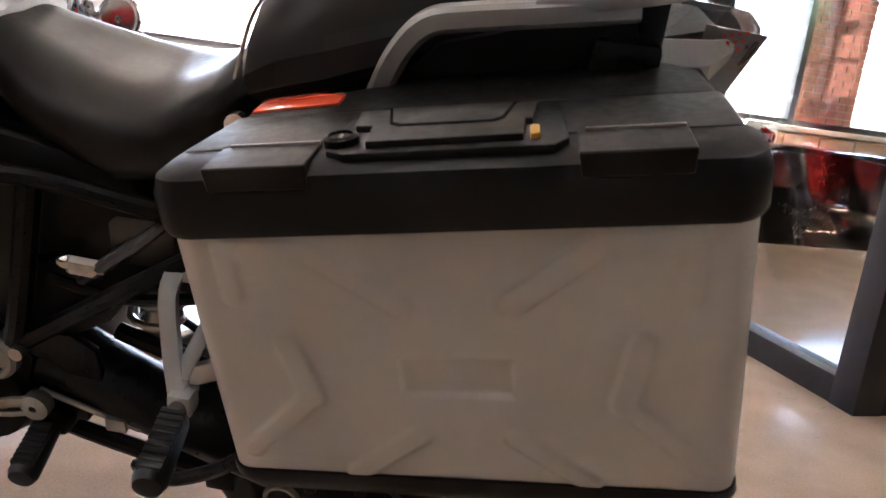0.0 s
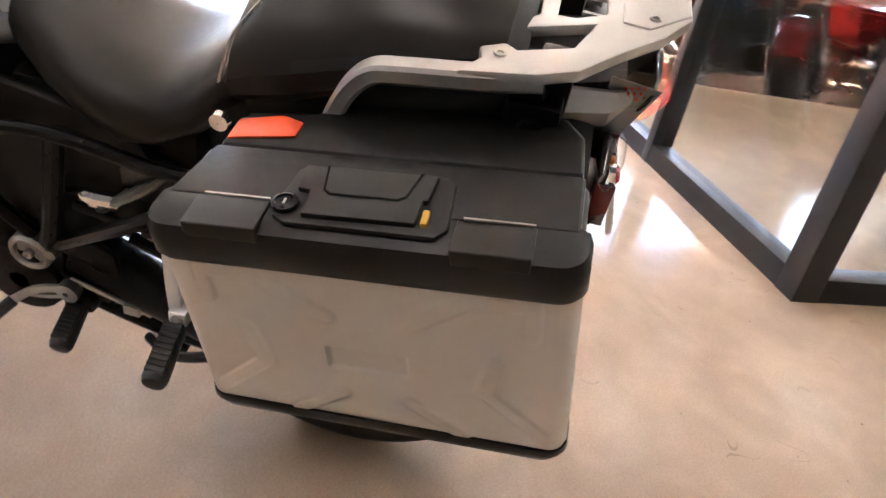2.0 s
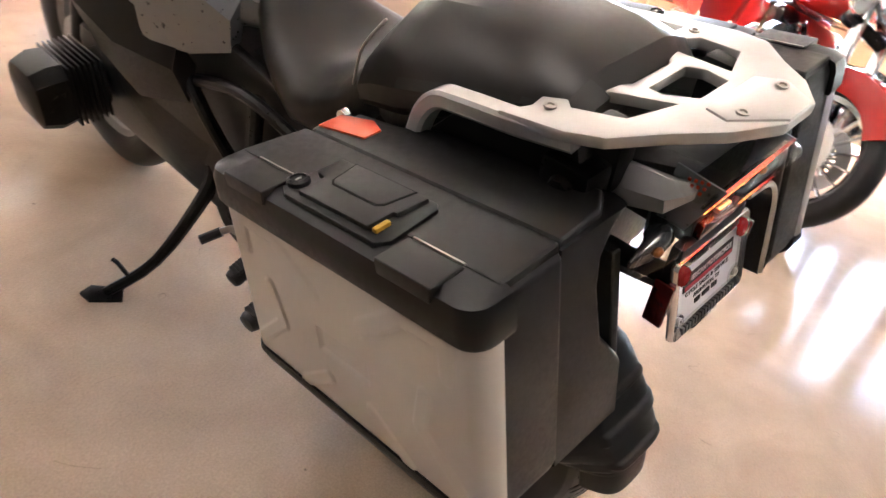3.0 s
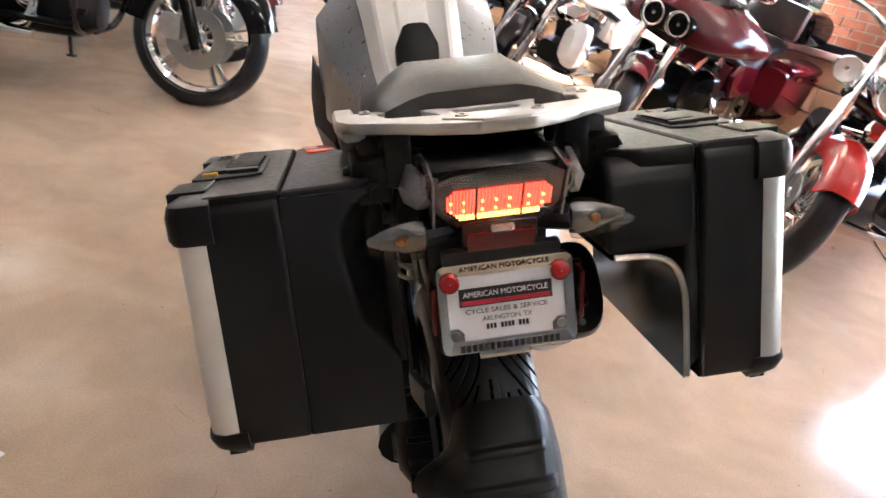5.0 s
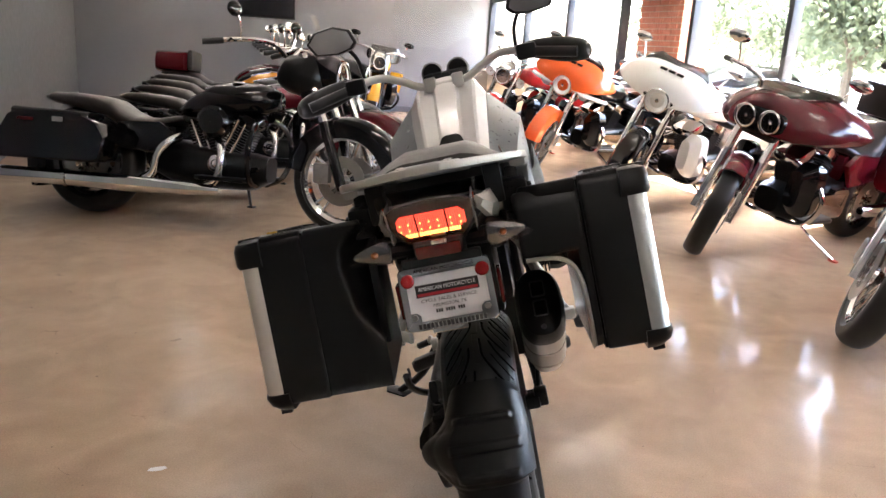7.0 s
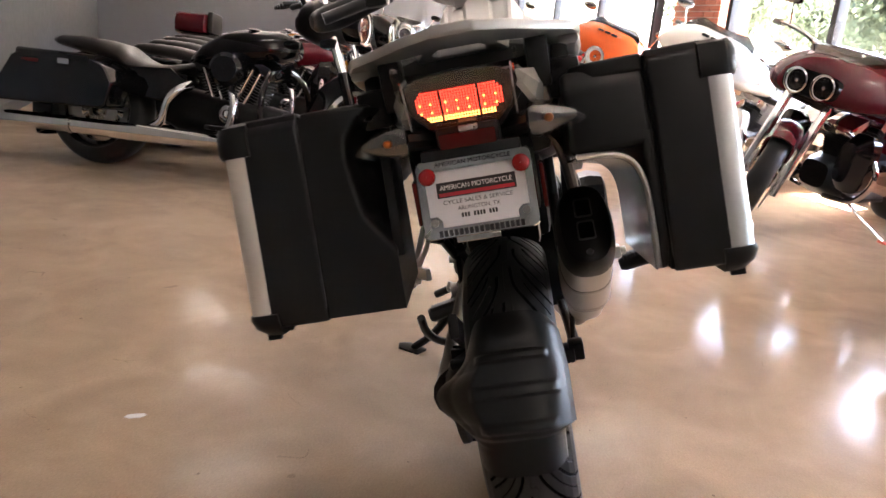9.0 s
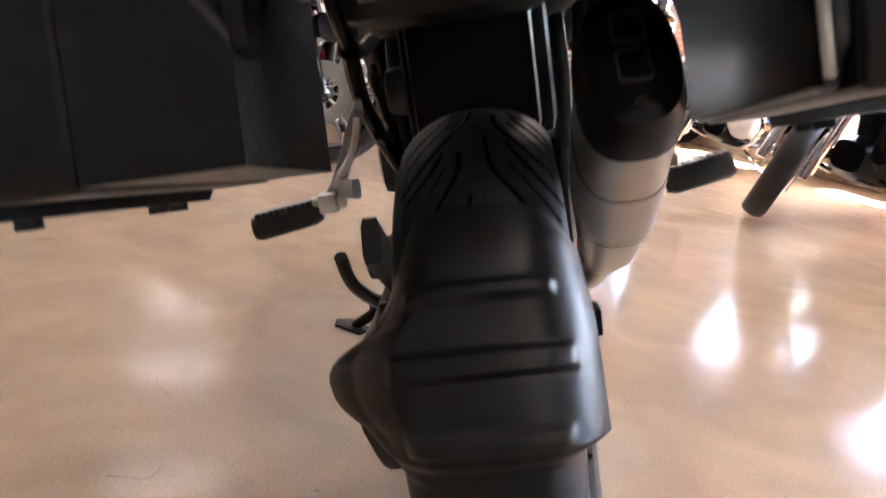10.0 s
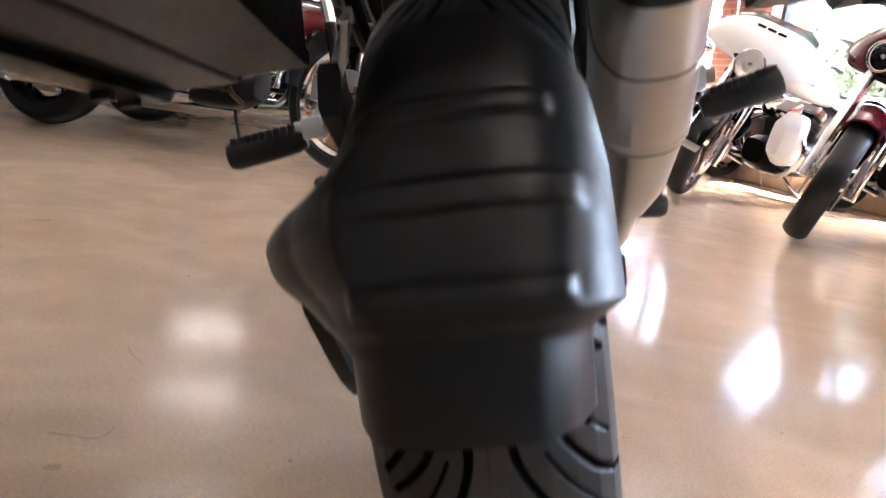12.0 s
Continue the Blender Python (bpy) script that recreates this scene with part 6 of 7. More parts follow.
def arc_fender(c, R, half, a0, a1, n=14, th=0.004, skirt=0.07):
    bm = B()
    c = Vector(c)
    rings = []
    for k in range(n + 1):
        a = radians(a0 + (a1 - a0) * k / n)
        rad = Vector((0, math.cos(a), math.sin(a)))
        o = []
        for x, d in ((-1, skirt), (-0.97, skirt * 0.4), (-0.75, 0.012), (-0.35, -0.004), (0, -0.008), (0.35, -0.004), (0.75, 0.012), (0.97, skirt * 0.4), (1, skirt)):
            o.append(c + Vector((x * half, 0, 0)) + rad * (R - d))
        o += [c + Vector((x * half * 0.97, 0, 0)) + rad * (R - d - th) for x, d in ((1, skirt - th), (0.75, 0.016), (0, -0.004), (-0.75, 0.016), (-1, skirt - th))]
        rings.append(o)
    loft(bm, rings)
    return bm


def lamp(parent, c, r, name="headlight", tilt=0.0):
    """A chrome ringed headlamp that looks forwards."""
    c = Vector(c)
    bm = B()
    lathe(bm, [(0.001, -r * 0.9), (r * 0.7, -r * 0.7), (r * 1.06, 0.0), (r * 1.08, 0.014), (r * 0.97, 0.018), (r * 0.95, 0.004)], c, "y", 28)
    hl = part(name, bm, M_CHROME, parent, "round chrome ringed headlight")
    bm = B()
    lathe(bm, [(0.001, -r * 0.35), (r * 0.5, -r * 0.25), (r * 0.95, 0.004)], c, "y", 24)
    part("reflector", bm, M_REFLECTOR, hl)
    bm = B()
    lathe(bm, [(r * 0.95, 0.005), (r * 0.7, 0.014), (r * 0.3, 0.019), (0.001, 0.02)], c, "y", 24)
    part("lens", bm, M_HLGLASS, hl)
    bm = B()
    lathe(bm, [(0.001, 0.004), (r * 0.16, 0.002), (r * 0.2, -0.01), (r * 0.2, -r * 0.3)], c, "y", 14)
    part("bulb_shield", bm, M_CHROME, hl)
    return hl


def cruiser(m, label, paint, accent, fairing="batwing", detail=2, steer=0, lean=9, spokes=5, tour=False, wheel=M_CHROME, bags=True, passing=False, flames=False, pipes=M_CHROME, lowers=True, seatm=M_LEATHER, low=False, boxm=None, body=None, arc=15, tankm=None, bare=False, group="parked touring motorcycles"):
    """A big V-twin on its side stand; y forwards from the rear axle, z up, leaning to its left."""
    root = thing("touring_motorcycle", m @ pose(0, 0, 0, 0, -lean, 0), label, "motorcycle", group)
    ZR, YF, ZF = 0.325, 1.63, 0.335
    body = body or paint
    rim_wheel("rear_wheel", root, (0, 0, ZR), 0.325, 0.17, 0.215, spokes, wheel)
    # front end, turned by the steering
    head = Matrix.Translation((0, YF - 0.22, ZF + 0.72))
    S = head @ Matrix.Rotation(radians(steer), 4, Vector((0, -0.36, 0.93))) @ head.inverted()
    n0 = set(bpy.data.objects)
    rim_wheel("front_wheel", root, (0, YF, ZF), 0.335, 0.125, 0.262 if low else 0.25, spokes, wheel)
    ff = part("front_fender", arc_fender((0, YF, ZF), 0.375, 0.085, arc, 172, 16, 0.004, 0.12), M_GLOSSB if flames else paint, root)
    if flames:
        bm = B()
        prism(bm, [(-0.05, 0.03), (-0.075, 0.16), (0.075, 0.16), (0.05, 0.03)], 1, -0.004, 0.006, 0.002, Matrix.Translation((0, YF + 0.36, ZF + 0.02)) @ Matrix.Rotation(radians(28), 4, "X"))
        part("fender_badge", bm, M_WHITEP, ff)
    for s in (-1, 1):
        bm = B()
        tube(bm, [(s * 0.115, YF + 0.02, ZF - 0.05), (s * 0.115, YF - 0.12, ZF + 0.34)], [0.032, 0.03], 12)
        fl = part("fork_leg", bm, M_CHROME if pipes is M_CHROME else M_GLOSSB, root)
        bm = B()
        tube(bm, [(s * 0.115, YF - 0.12, ZF + 0.34), (s * 0.115, YF - 0.27, ZF + 0.72)], 0.028, 12)
        part("fork_tube", bm, M_CHROME, fl)
        bm = B()
        box(bm, (s * 0.115 - 0.03, YF - 0.16, ZF - 0.02), (s * 0.115 + 0.03, YF - 0.06, ZF + 0.10), 0.014)
        part("brake_caliper", bm, M_ALU, fl)
    bm = B()
    box(bm, (-0.15, YF - 0.26, ZF + 0.46), (0.15, YF - 0.16, ZF + 0.52), 0.02)
    part("fork_bridge", bm, M_GLOSSB, root)
    if fairing != "shark":
        lamp(root, (0, YF - 0.06, 0.935), 0.092)
        if passing:
            for s in (-1, 1):
                lamp(root, (s * 0.21, YF - 0.18, 0.90), 0.055, "passing_lamp")
            bm = B()
            tube(bm, [(-0.21, YF - 0.2, 0.86), (0, YF - 0.2, 0.82), (0.21, YF - 0.2, 0.86)], 0.012, 8, 4)
            part("lamp_bar", bm, M_CHROME, root)
    if fairing == "none":
        bm = B()
        loft(bm, [sring(YF - d, 0, z, w, h, 18, 0.8) for d, z, w, h in ((0.06, 0.94, 0.10, 0.10), (0.14, 0.96, 0.125, 0.12), (0.24, 1.0, 0.11, 0.09), (0.30, 1.04, 0.06, 0.04))])
        nac = part("headlight_nacelle", bm, M_GLOSSB if bare else M_CHROME, root)
        bm = B()
        loft(bm, [[Vector((w * f, y - 0.12 * f * f + o, z)) for f, o in ((-1, 0), (-0.5, 0), (0, 0), (0.5, 0), (1, 0), (1, -0.006), (0.5, -0.006), (0, -0.006), (-0.5, -0.006), (-1, -0.006))] for z, y, w in ((0.98, YF - 0.12, 0.22), (1.12, YF - 0.17, 0.27), (1.30, YF - 0.24, 0.25), (1.44, YF - 0.30, 0.15))])
        if bare:
            bm.free()
            bm = B()
            loft(bm, [sring(YF - d, 0, z, w, h, 22, 0.7, 0.8) for d, z, w, h in ((0.14, 0.93, 0.11, 0.09), (0.20, 0.94, 0.18, 0.12), (0.28, 0.94, 0.21, 0.13), (0.36, 0.94, 0.21, 0.11), (0.39, 0.93, 0.19, 0.08))])
            inner_f = part("inner_fairing", bm, M_SATINB, nac, "black inner fairing with gauges", sharp=50)
            for x, rad in ((-0.08, 0.040), (0.08, 0.040)):
                bm = B()
                lathe(bm, [(rad, 0.0), (rad, -0.012), (rad * 0.85, -0.012), (rad * 0.82, -0.004), (0.001, -0.004)], (x, YF - 0.392, 0.955), "y", 18)
                part("gauge", bm, M_CHROME, inner_f)
        else:
            part("windscreen", bm, M_SCREEN_GLASS, nac).visible_shadow = False
    if fairing == "batwing":
        bm = B()
        rings = []
        wing = [(0.0, 0.175), (0.12, 0.172), (0.22, 0.150), (0.31, 0.105), (0.385, 0.045), (0.435, -0.025), (0.43, -0.060), (0.36, -0.068), (0.26, -0.058), (0.18, -0.082), (0.12, -0.135), (0.08, -0.175), (0.0, -0.185)]
        wing = [(p.x, p.y) for p in spline([(a, b, 0) for a, b in wing], 2)]
        for y, k, dz in ((-0.075, 0.30, -0.07), (-0.10, 0.55, -0.05), (-0.15, 0.78, -0.02), (-0.24, 0.93, 0.0), (-0.36, 1.0, 0.0), (-0.46, 0.98, -0.01)):
            r = [Vector((x * k, YF + y - 0.07 * (x * k) ** 2, 1.03 + dz + z * (0.35 + 0.65 * k))) for x, z in wing]
            rings.append(r + [Vector((-v.x, v.y, v.z)) for v in reversed(r[1:-1])])
        loft(bm, rings)
        fa = part("fairing", bm, paint, root, sharp=50)
        bm = B()
        for s in (-1, 0, 1):
            box(bm, (s * 0.07 - 0.028, YF - 0.175, 1.155), (s * 0.07 + 0.028, YF - 0.135, 1.172), 0.004)
        part("vent", bm, M_TV, fa)
        bm = B()
        loft(bm, [[Vector((w * f, y - 0.10 * f * f + o, z)) for f, o in ((-1, 0), (-0.5, 0), (0, 0), (0.5, 0), (1, 0), (1, -0.006), (0.5, -0.006), (0, -0.006), (-0.5, -0.006), (-1, -0.006))] for z, y, w in ((1.14, YF - 0.2, 0.28), (1.19, YF - 0.25, 0.26), (1.235, YF - 0.30, 0.18))])
        part("windscreen", bm, M_SMOKE, fa).visible_shadow = False
        if flames:
            bm = B()
            for s in (-1, 1):
                for k, (z0, L) in enumerate(((0.965, 0.26), (0.995, 0.30), (1.03, 0.22))):
                    tube(bm, [(s * 0.10, YF - 0.085 - 0.02 * k, z0 - 0.02), (s * (0.12 + L * 0.4), YF - 0.150 - 0.012 * k, z0 + 0.004), (s * (0.12 + L), YF - 0.27 - 0.012 * k, z0 - 0.005)], [0.022, 0.018, 0.003], 8, 3)
            part("flame_stripe", bm, M_GLOSSB, fa)
        if accent is not None:
            bm = B()
            for s in (-1, 1):
                tube(bm, [(s * 0.10, YF - 0.085, 0.93), (s * 0.26, YF - 0.15, 0.905), (s * 0.42, YF - 0.32, 0.875)], [0.012, 0.022, 0.018], 8, 4)
            part("accent_stripe", bm, accent, fa)
    turned = [o for o in set(bpy.data.objects) - n0 if o.parent == root]
    for o in turned:
        o.matrix_basis = S
    if fairing == "shark":
        YS = YF - 0.20
        bm = B()
        rings = []
        for y, w, zc, h in ((YS + 0.10, 0.19, 0.945, 0.075), (YS + 0.07, 0.28, 0.955, 0.115), (YS - 0.02, 0.37, 0.97, 0.14), (YS - 0.16, 0.43, 0.985, 0.15), (YS - 0.34, 0.46, 0.985, 0.145), (YS - 0.46, 0.44, 0.98, 0.11)):
            r = []
            for q in range(28):
                t = 2 * math.pi * q / 28
                c, s = math.cos(t), math.sin(t)
                x = math.copysign(abs(c) ** 0.75, c) * w
                z = zc + math.copysign(abs(s) ** 0.8, s) * h
                if s > 0:
                    x *= 1 - 0.28 * s
                r.append(Vector((x, y, z - 0.05 * (abs(x) / w) ** 2)))
            rings.append(r)
        loft(bm, rings)
        fa = part("fairing", bm, paint, root, "wide frame mounted fairing", sharp=50)
        bm = B()
        loft(bm, [sring(YS + d, 0, 0.925, w, h, 20, 0.6) for d, w, h in ((0.02, 0.22, 0.085), (0.112, 0.18, 0.07))])
        part("lamp_panel", bm, M_GLOSSB, fa)
        for s in (-1, 1):
            lamp(root, (s * 0.088, YS + 0.110, 0.925), 0.070)
        bm = B()
        loft(bm, [[Vector((w * f, y - 0.09 * f * f + o, z)) for f, o in ((-1, 0), (-0.5, 0), (0, 0), (0.5, 0), (1, 0), (1, -0.006), (0.5, -0.006), (0, -0.006), (-0.5, -0.006), (-1, -0.006))] for z, y, w in ((1.06, YS - 0.04, 0.30), (1.16, YS - 0.16, 0.29), (1.30, YS - 0.26, 0.22))])
        part("windscreen", bm, M_SCREEN_GLASS, fa).visible_shadow = False
        bm = B()
        loft(bm, [sring(YS - d, 0, z, w, 0.03, 14, 0.8) for d, z, w in ((-0.02, 1.065, 0.12), (0.1, 1.105, 0.22), (0.3, 1.11, 0.26))])
        part("cowl", bm, M_GLOSSB, fa)
    # tank, seat, rear fender, bags
    bm = B()
    loft(bm, [sring(y, 0, z, w, h, 22, 0.75, 0.75) for y, z, w, h in ((0.58, 0.80, 0.07, 0.05), (0.66, 0.84, 0.13, 0.09), (0.80, 0.89, 0.165, 0.125), (0.98, 0.92, 0.165, 0.13), (1.12, 0.935, 0.13, 0.105), (1.20, 0.935, 0.07, 0.06))])
    tk = part("fuel_tank", bm, tankm or body, root, sharp=60)
    bm = B()
    lathe(bm, [(0.001, 0.012), (0.035, 0.010), (0.042, 0.0)], (0.06, 0.95, 1.036), "z", 16)
    bar(bm, [(0, 0.72, 0.985), (0, 0.9, 1.035), (0, 1.08, 1.035)], 0.05, 0.02, 3)
    part("tank_console", bm, M_CHROME, tk)
    bm = B()
    rings = []
    for y, w, zt, zb in ((0.66, 0.06, 0.80, 0.76), (0.58, 0.12, 0.775, 0.71), (0.46, 0.175, 0.745, 0.65), (0.34, 0.185, 0.745, 0.63), (0.24, 0.175, 0.79, 0.65), (0.16, 0.15, 0.855, 0.70), (0.06, 0.145, 0.875, 0.74), (-0.10, 0.14, 0.885, 0.77), (-0.24, 0.11, 0.88, 0.80), (-0.30, 0.06, 0.86, 0.82)):
        rings.append(sring(y, 0, (zt + zb) / 2, w, (zt - zb) / 2, 20, 0.7, 0.85))
    loft(bm, rings)
    part("saddle", bm, seatm, root, "black leather saddle", sharp=60)
    part("rear_fender", arc_fender((0, 0, ZR), 0.42, 0.115, 40, 205, 18, 0.004, 0.16), body, root)
    if bags:
        for s in (-1, 1):
            bm = B()
            rings = []
            for y, z0, z1 in ((0.20, 0.47, 0.74), (0.16, 0.44, 0.765), (-0.10, 0.41, 0.77), (-0.36, 0.39, 0.765), (-0.46, 0.385, 0.745), (-0.52, 0.385, 0.70)):
                rings.append(sring(y, s * 0.27, (z0 + z1) / 2, 0.10, (z1 - z0) / 2, 20, 0.45))
            if low:
                prism(bm, [(-0.47, 0.315), (-0.475, 0.345), (-0.335, 0.572), (-0.29, 0.592), (-0.10, 0.605), (0.13, 0.600), (0.235, 0.555), (0.285, 0.47), (0.25, 0.345), (0.21, 0.325)], 0, s * 0.17, s * 0.372, 0.03, seg=3)
            else:
                loft(bm, rings)
            bg = part("saddlebag", bm, body, root, "hard saddlebag", sharp=50)
            bm = B()
            loft(bm, [sring(y, s * 0.272, (0.580 if low else 0.757) + 0.002 * k, w, 0.035, 20, 0.6) for k, (y, w) in enumerate(((0.17, 0.08), (0.14, 0.104), (-0.26, 0.104), (-0.32, 0.08)) if low else ((0.17, 0.08), (0.14, 0.104), (-0.40, 0.104), (-0.46, 0.08)))])
            part("saddlebag_lid", bm, body, bg)
            bm = B()
            zb = 0.155 if low else 0.0
            box(bm, (s * 0.374 - 0.004, -0.27 if low else -0.42, 0.695 - zb), (s * 0.374 + 0.004, -0.16 if low else -0.31, 0.715 - zb), 0.003)
            part("red_reflector", bm, M_REFLD, bg)
            bm = B()
            box(bm, (s * 0.374 - 0.003, -0.04, 0.70 - zb), (s * 0.374 + 0.006, 0.03, 0.73 - zb), 0.003)
            part("latch", bm, M_CHROME, bg)
    bm = B()
    box(bm, (-0.15, -0.48, 0.62), (0.15, -0.42, 0.68), 0.02)
    part("rear_light", bm, M_REFLD, root)
    if tour:
        bm = B()
        loft(bm, [sring(y, 0, 1.02, w, 0.12, 24, 0.45, 0.9) for y, w in ((-0.02, 0.20), (-0.06, 0.27), (-0.40, 0.29), (-0.48, 0.24))])
        tp = part("top_box", bm, boxm or paint, root, "hard top box with backrest pads")
        bm = B()
        box(bm, (-0.22, -0.02, 0.92), (0.22, 0.06, 1.16), 0.035)
        part("backrest", bm, seatm, tp)
    # engine
    bm = B()
    loft(bm, [sring(y, 0, z, w, h, 18, 0.6) for y, z, w, h in ((0.42, 0.42, 0.12, 0.10), (0.56, 0.40, 0.16, 0.14), (0.85, 0.36, 0.17, 0.13), (1.05, 0.36, 0.15, 0.12), (1.16, 0.38, 0.09, 0.08))])
    en = part("engine", bm, M_SATINB, root, "black V-twin engine")
    for ang, y0 in ((-22, 0.80), (24, 0.90)):
        bm = B()
        M = Matrix.Translation((0, y0, 0.44)) @ Matrix.Rotation(radians(-ang), 4, "X")
        box(bm, (-0.075, -0.055, 0.0), (0.075, 0.055, 0.24), 0.01, M)
        cy = part("cylinder", bm, M_SATINB, root, "finned black cylinder")
        fin = None
        for k in range(11):
            if fin is None:
                bm = B()
                box(bm, (-0.095, -0.075, -0.004), (0.095, 0.075, 0.004), 0.003, seg=1)
                fin = part("fin", bm, M_SATINB, cy)
                one = fin
            else:
                one = new("fin", fin.data)
                one.parent = cy
            one.matrix_basis = M @ Matrix.Translation((0, 0, 0.034 + k * 0.018))
        bm = B()
        box(bm, (-0.10, -0.085, 0.235), (0.10, 0.085, 0.31), 0.025, M)
        part("rocker_cover", bm, M_GLOSSB if pipes is not M_CHROME else M_CHROME, cy)
        bm = B()
        tube(bm, [M @ Vector((0.10, 0.02, 0.0)), M @ Vector((0.10, 0.02, 0.25))], 0.011, 8)
        tube(bm, [M @ Vector((0.10, -0.03, 0.0)), M @ Vector((0.10, -0.03, 0.25))], 0.011, 8)
        part("pushrod_tube", bm, M_CHROME, cy)
    bm = B()
    lathe(bm, [(0.001, 0.235), (0.075, 0.23), (0.098, 0.21), (0.105, 0.15), (0.09, 0.11)], (0, 0.86, 0.66), "x", 28)
    part("air_cleaner", bm, M_GLOSSB, en, "round black air cleaner")
    bm = B()
    lathe(bm, [(0.001, 0.19), (0.04, 0.187), (0.055, 0.175), (0.062, 0.14)], (0, 0.88, 0.40), "x", 24)
    lathe(bm, [(0.026, 0.194), (0.034, 0.194), (0.034, 0.186), (0.026, 0.186)], (0, 0.88, 0.40), "x", 24)
    part("cam_cover", bm, M_CHROME, en)
    bm = B()
    loft(bm, [[Vector((-x, y0 + a, z0 + b)) for a, b in ((-0.1, -0.07), (-0.07, -0.1), (0.07, -0.1), (0.1, -0.07), (0.1, 0.07), (0.07, 0.1), (-0.07, 0.1), (-0.1, 0.07))] for x, y0, z0 in ((0.13, 0.62, 0.38), (0.2, 0.62, 0.38))])
    box(bm, (-0.21, 0.55, 0.28), (-0.14, 1.02, 0.46), 0.05)
    part("primary_cover", bm, M_CHROME if pipes is M_CHROME else M_GLOSSB, en)
    bm = B()
    box(bm, (-0.13, 0.28, 0.50), (0.13, 0.60, 0.70), 0.04)
    for s in (-1, 1):
        prism(bm, [(0.22, 0.52), (0.25, 0.70), (0.52, 0.72), (0.62, 0.64), (0.52, 0.48)], 0, s * 0.14, s * 0.185, 0.015)
    part("side_cover", bm, body, root)
    # exhausts with heat shields
    for s in (1, -1):
        bm = B()
        if s > 0:
            tube(bm, [(0.14, 1.02, 0.62), (0.20, 1.08, 0.55), (0.215, 1.06, 0.40), (0.215, 0.92, 0.335), (0.215, 0.55, 0.325), (0.235, 0.30, 0.325)], 0.027, 12, 5)
            tube(bm, [(0.13, 0.74, 0.62), (0.20, 0.70, 0.585), (0.222, 0.64, 0.52), (0.226, 0.60, 0.40), (0.226, 0.50, 0.345)], 0.027, 12, 5)
        tube(bm, [(s * 0.235, 0.36, 0.325), (s * 0.25, 0.30, 0.325), (s * 0.262, 0.0, 0.325), (s * 0.268, -0.52, 0.322), (s * 0.268, -0.58, 0.322)], [0.03, 0.046, 0.047, 0.047, 0.047, 0.044], 14)
        if low:
            tube(bm, [(s * 0.262, 0.10, 0.325), (s * 0.258, 0.45, 0.325), (s * 0.25, 0.85, 0.325), (s * 0.24, 1.10, 0.33)], [0.047, 0.050, 0.044, 0.024], 14)
        mf = part("exhaust", bm, M_CHROME, root, "long chrome exhaust")
        bm = B()
        tube(bm, [(s * 0.268, -0.575, 0.322), (s * 0.268, -0.62, 0.322)], [0.05, 0.047], 14)
        part("exhaust_tip", bm, M_GLOSSB if pipes is not M_CHROME else M_CHROME, mf)
        bm = B()
        lathe(bm, [(0.048, -0.012), (0.055, -0.01), (0.055, 0.01), (0.048, 0.012)], (s * 0.262, 0.0, 0.325), "y", 16)
        box(bm, (s * 0.262 + s * 0.045 - 0.012, -0.016, 0.315), (s * 0.262 + s * 0.045 + 0.012, 0.016, 0.345), 0.005)
        part("clamp", bm, M_CHROME, mf)
    # floorboards, crash bar, lower fairings, bars and mirrors
    for s in (-1, 1):
        bm = B()
        prism(bm, [(s * 0.18, 0.80), (s * 0.18, 1.10), (s * 0.24, 1.13), (s * 0.30, 1.10), (s * 0.31, 0.84), (s * 0.27, 0.79)], 2, 0.30, 0.325, 0.006)
        part("floorboard", bm, M_SATINB, root)
        bm = B()
        tube(bm, [(s * 0.08, 1.12, 0.66), (s * 0.24, 1.14, 0.62), (s * 0.35, 1.15, 0.52), (s * 0.36, 1.15, 0.42), (s * 0.27, 1.13, 0.30), (s * 0.08, 1.10, 0.26)], 0.017, 10, 4)
        part("crash_bar", bm, M_CHROME if pipes is M_CHROME else M_GLOSSB, root)
        if lowers:
            bm = B()
            loft(bm, [sring(y, s * xc, 0.53, w, h, 16, 0.6) for y, xc, w, h in ((1.06, 0.22, 0.05, 0.10), (1.12, 0.245, 0.085, 0.17), (1.20, 0.24, 0.085, 0.18), (1.26, 0.21, 0.05, 0.12))])
            part("lower_fairing", bm, paint if flames and s < 0 else M_GLOSSB, root)
        bm = B()
        tube(bm, [(s * 0.05, 1.22, 1.04), (s * 0.18, 1.20, 1.10), (s * 0.33, 1.08, 1.10), (s * 0.42, 0.92, 1.07)], 0.0135, 10, 5)
        hb = part("handlebar", bm, M_CHROME, root)
        bm = B()
        tube(bm, [(s * 0.375, 1.0, 1.085), (s * 0.43, 0.90, 1.068)], 0.019, 10)
        part("grip", bm, M_RUBBER, hb)
        bm = B()
        tube(bm, [(s * 0.33, 1.08, 1.11), (s * 0.36, 1.09, 1.19), (s * 0.38, 1.08, 1.24)], 0.006, 8, 3)
        part("mirror_arm", bm, M_CHROME, hb)
        bm = B()
        ball(bm, (s * 0.40, 1.075, 1.255), 0.075, 0.022, 0.042, 14, 8)
        part("mirror", bm, M_CHROME if pipes is M_CHROME else M_GLOSSB, hb)
    bm = B()
    tube(bm, [(-0.14, 0.96, 0.27), (-0.22, 0.93, 0.20), (-0.42, 0.87, 0.086)], [0.014, 0.011, 0.009], 8, 3)
    st = part("side_stand", bm, M_SATINB if pipes is not M_CHROME else M_CHROME, root)
    bm = B()
    box(bm, (-0.46, 0.85, 0.076), (-0.40, 0.89, 0.090), 0.005)
    part("stand_pad", bm, M_RUBBER if low else M_ORANGEGUM, st)
    bm = B()
    tube(bm, [(0.17, 1.06, 0.33), (0.17, 1.15, 0.36)], 0.008, 6)
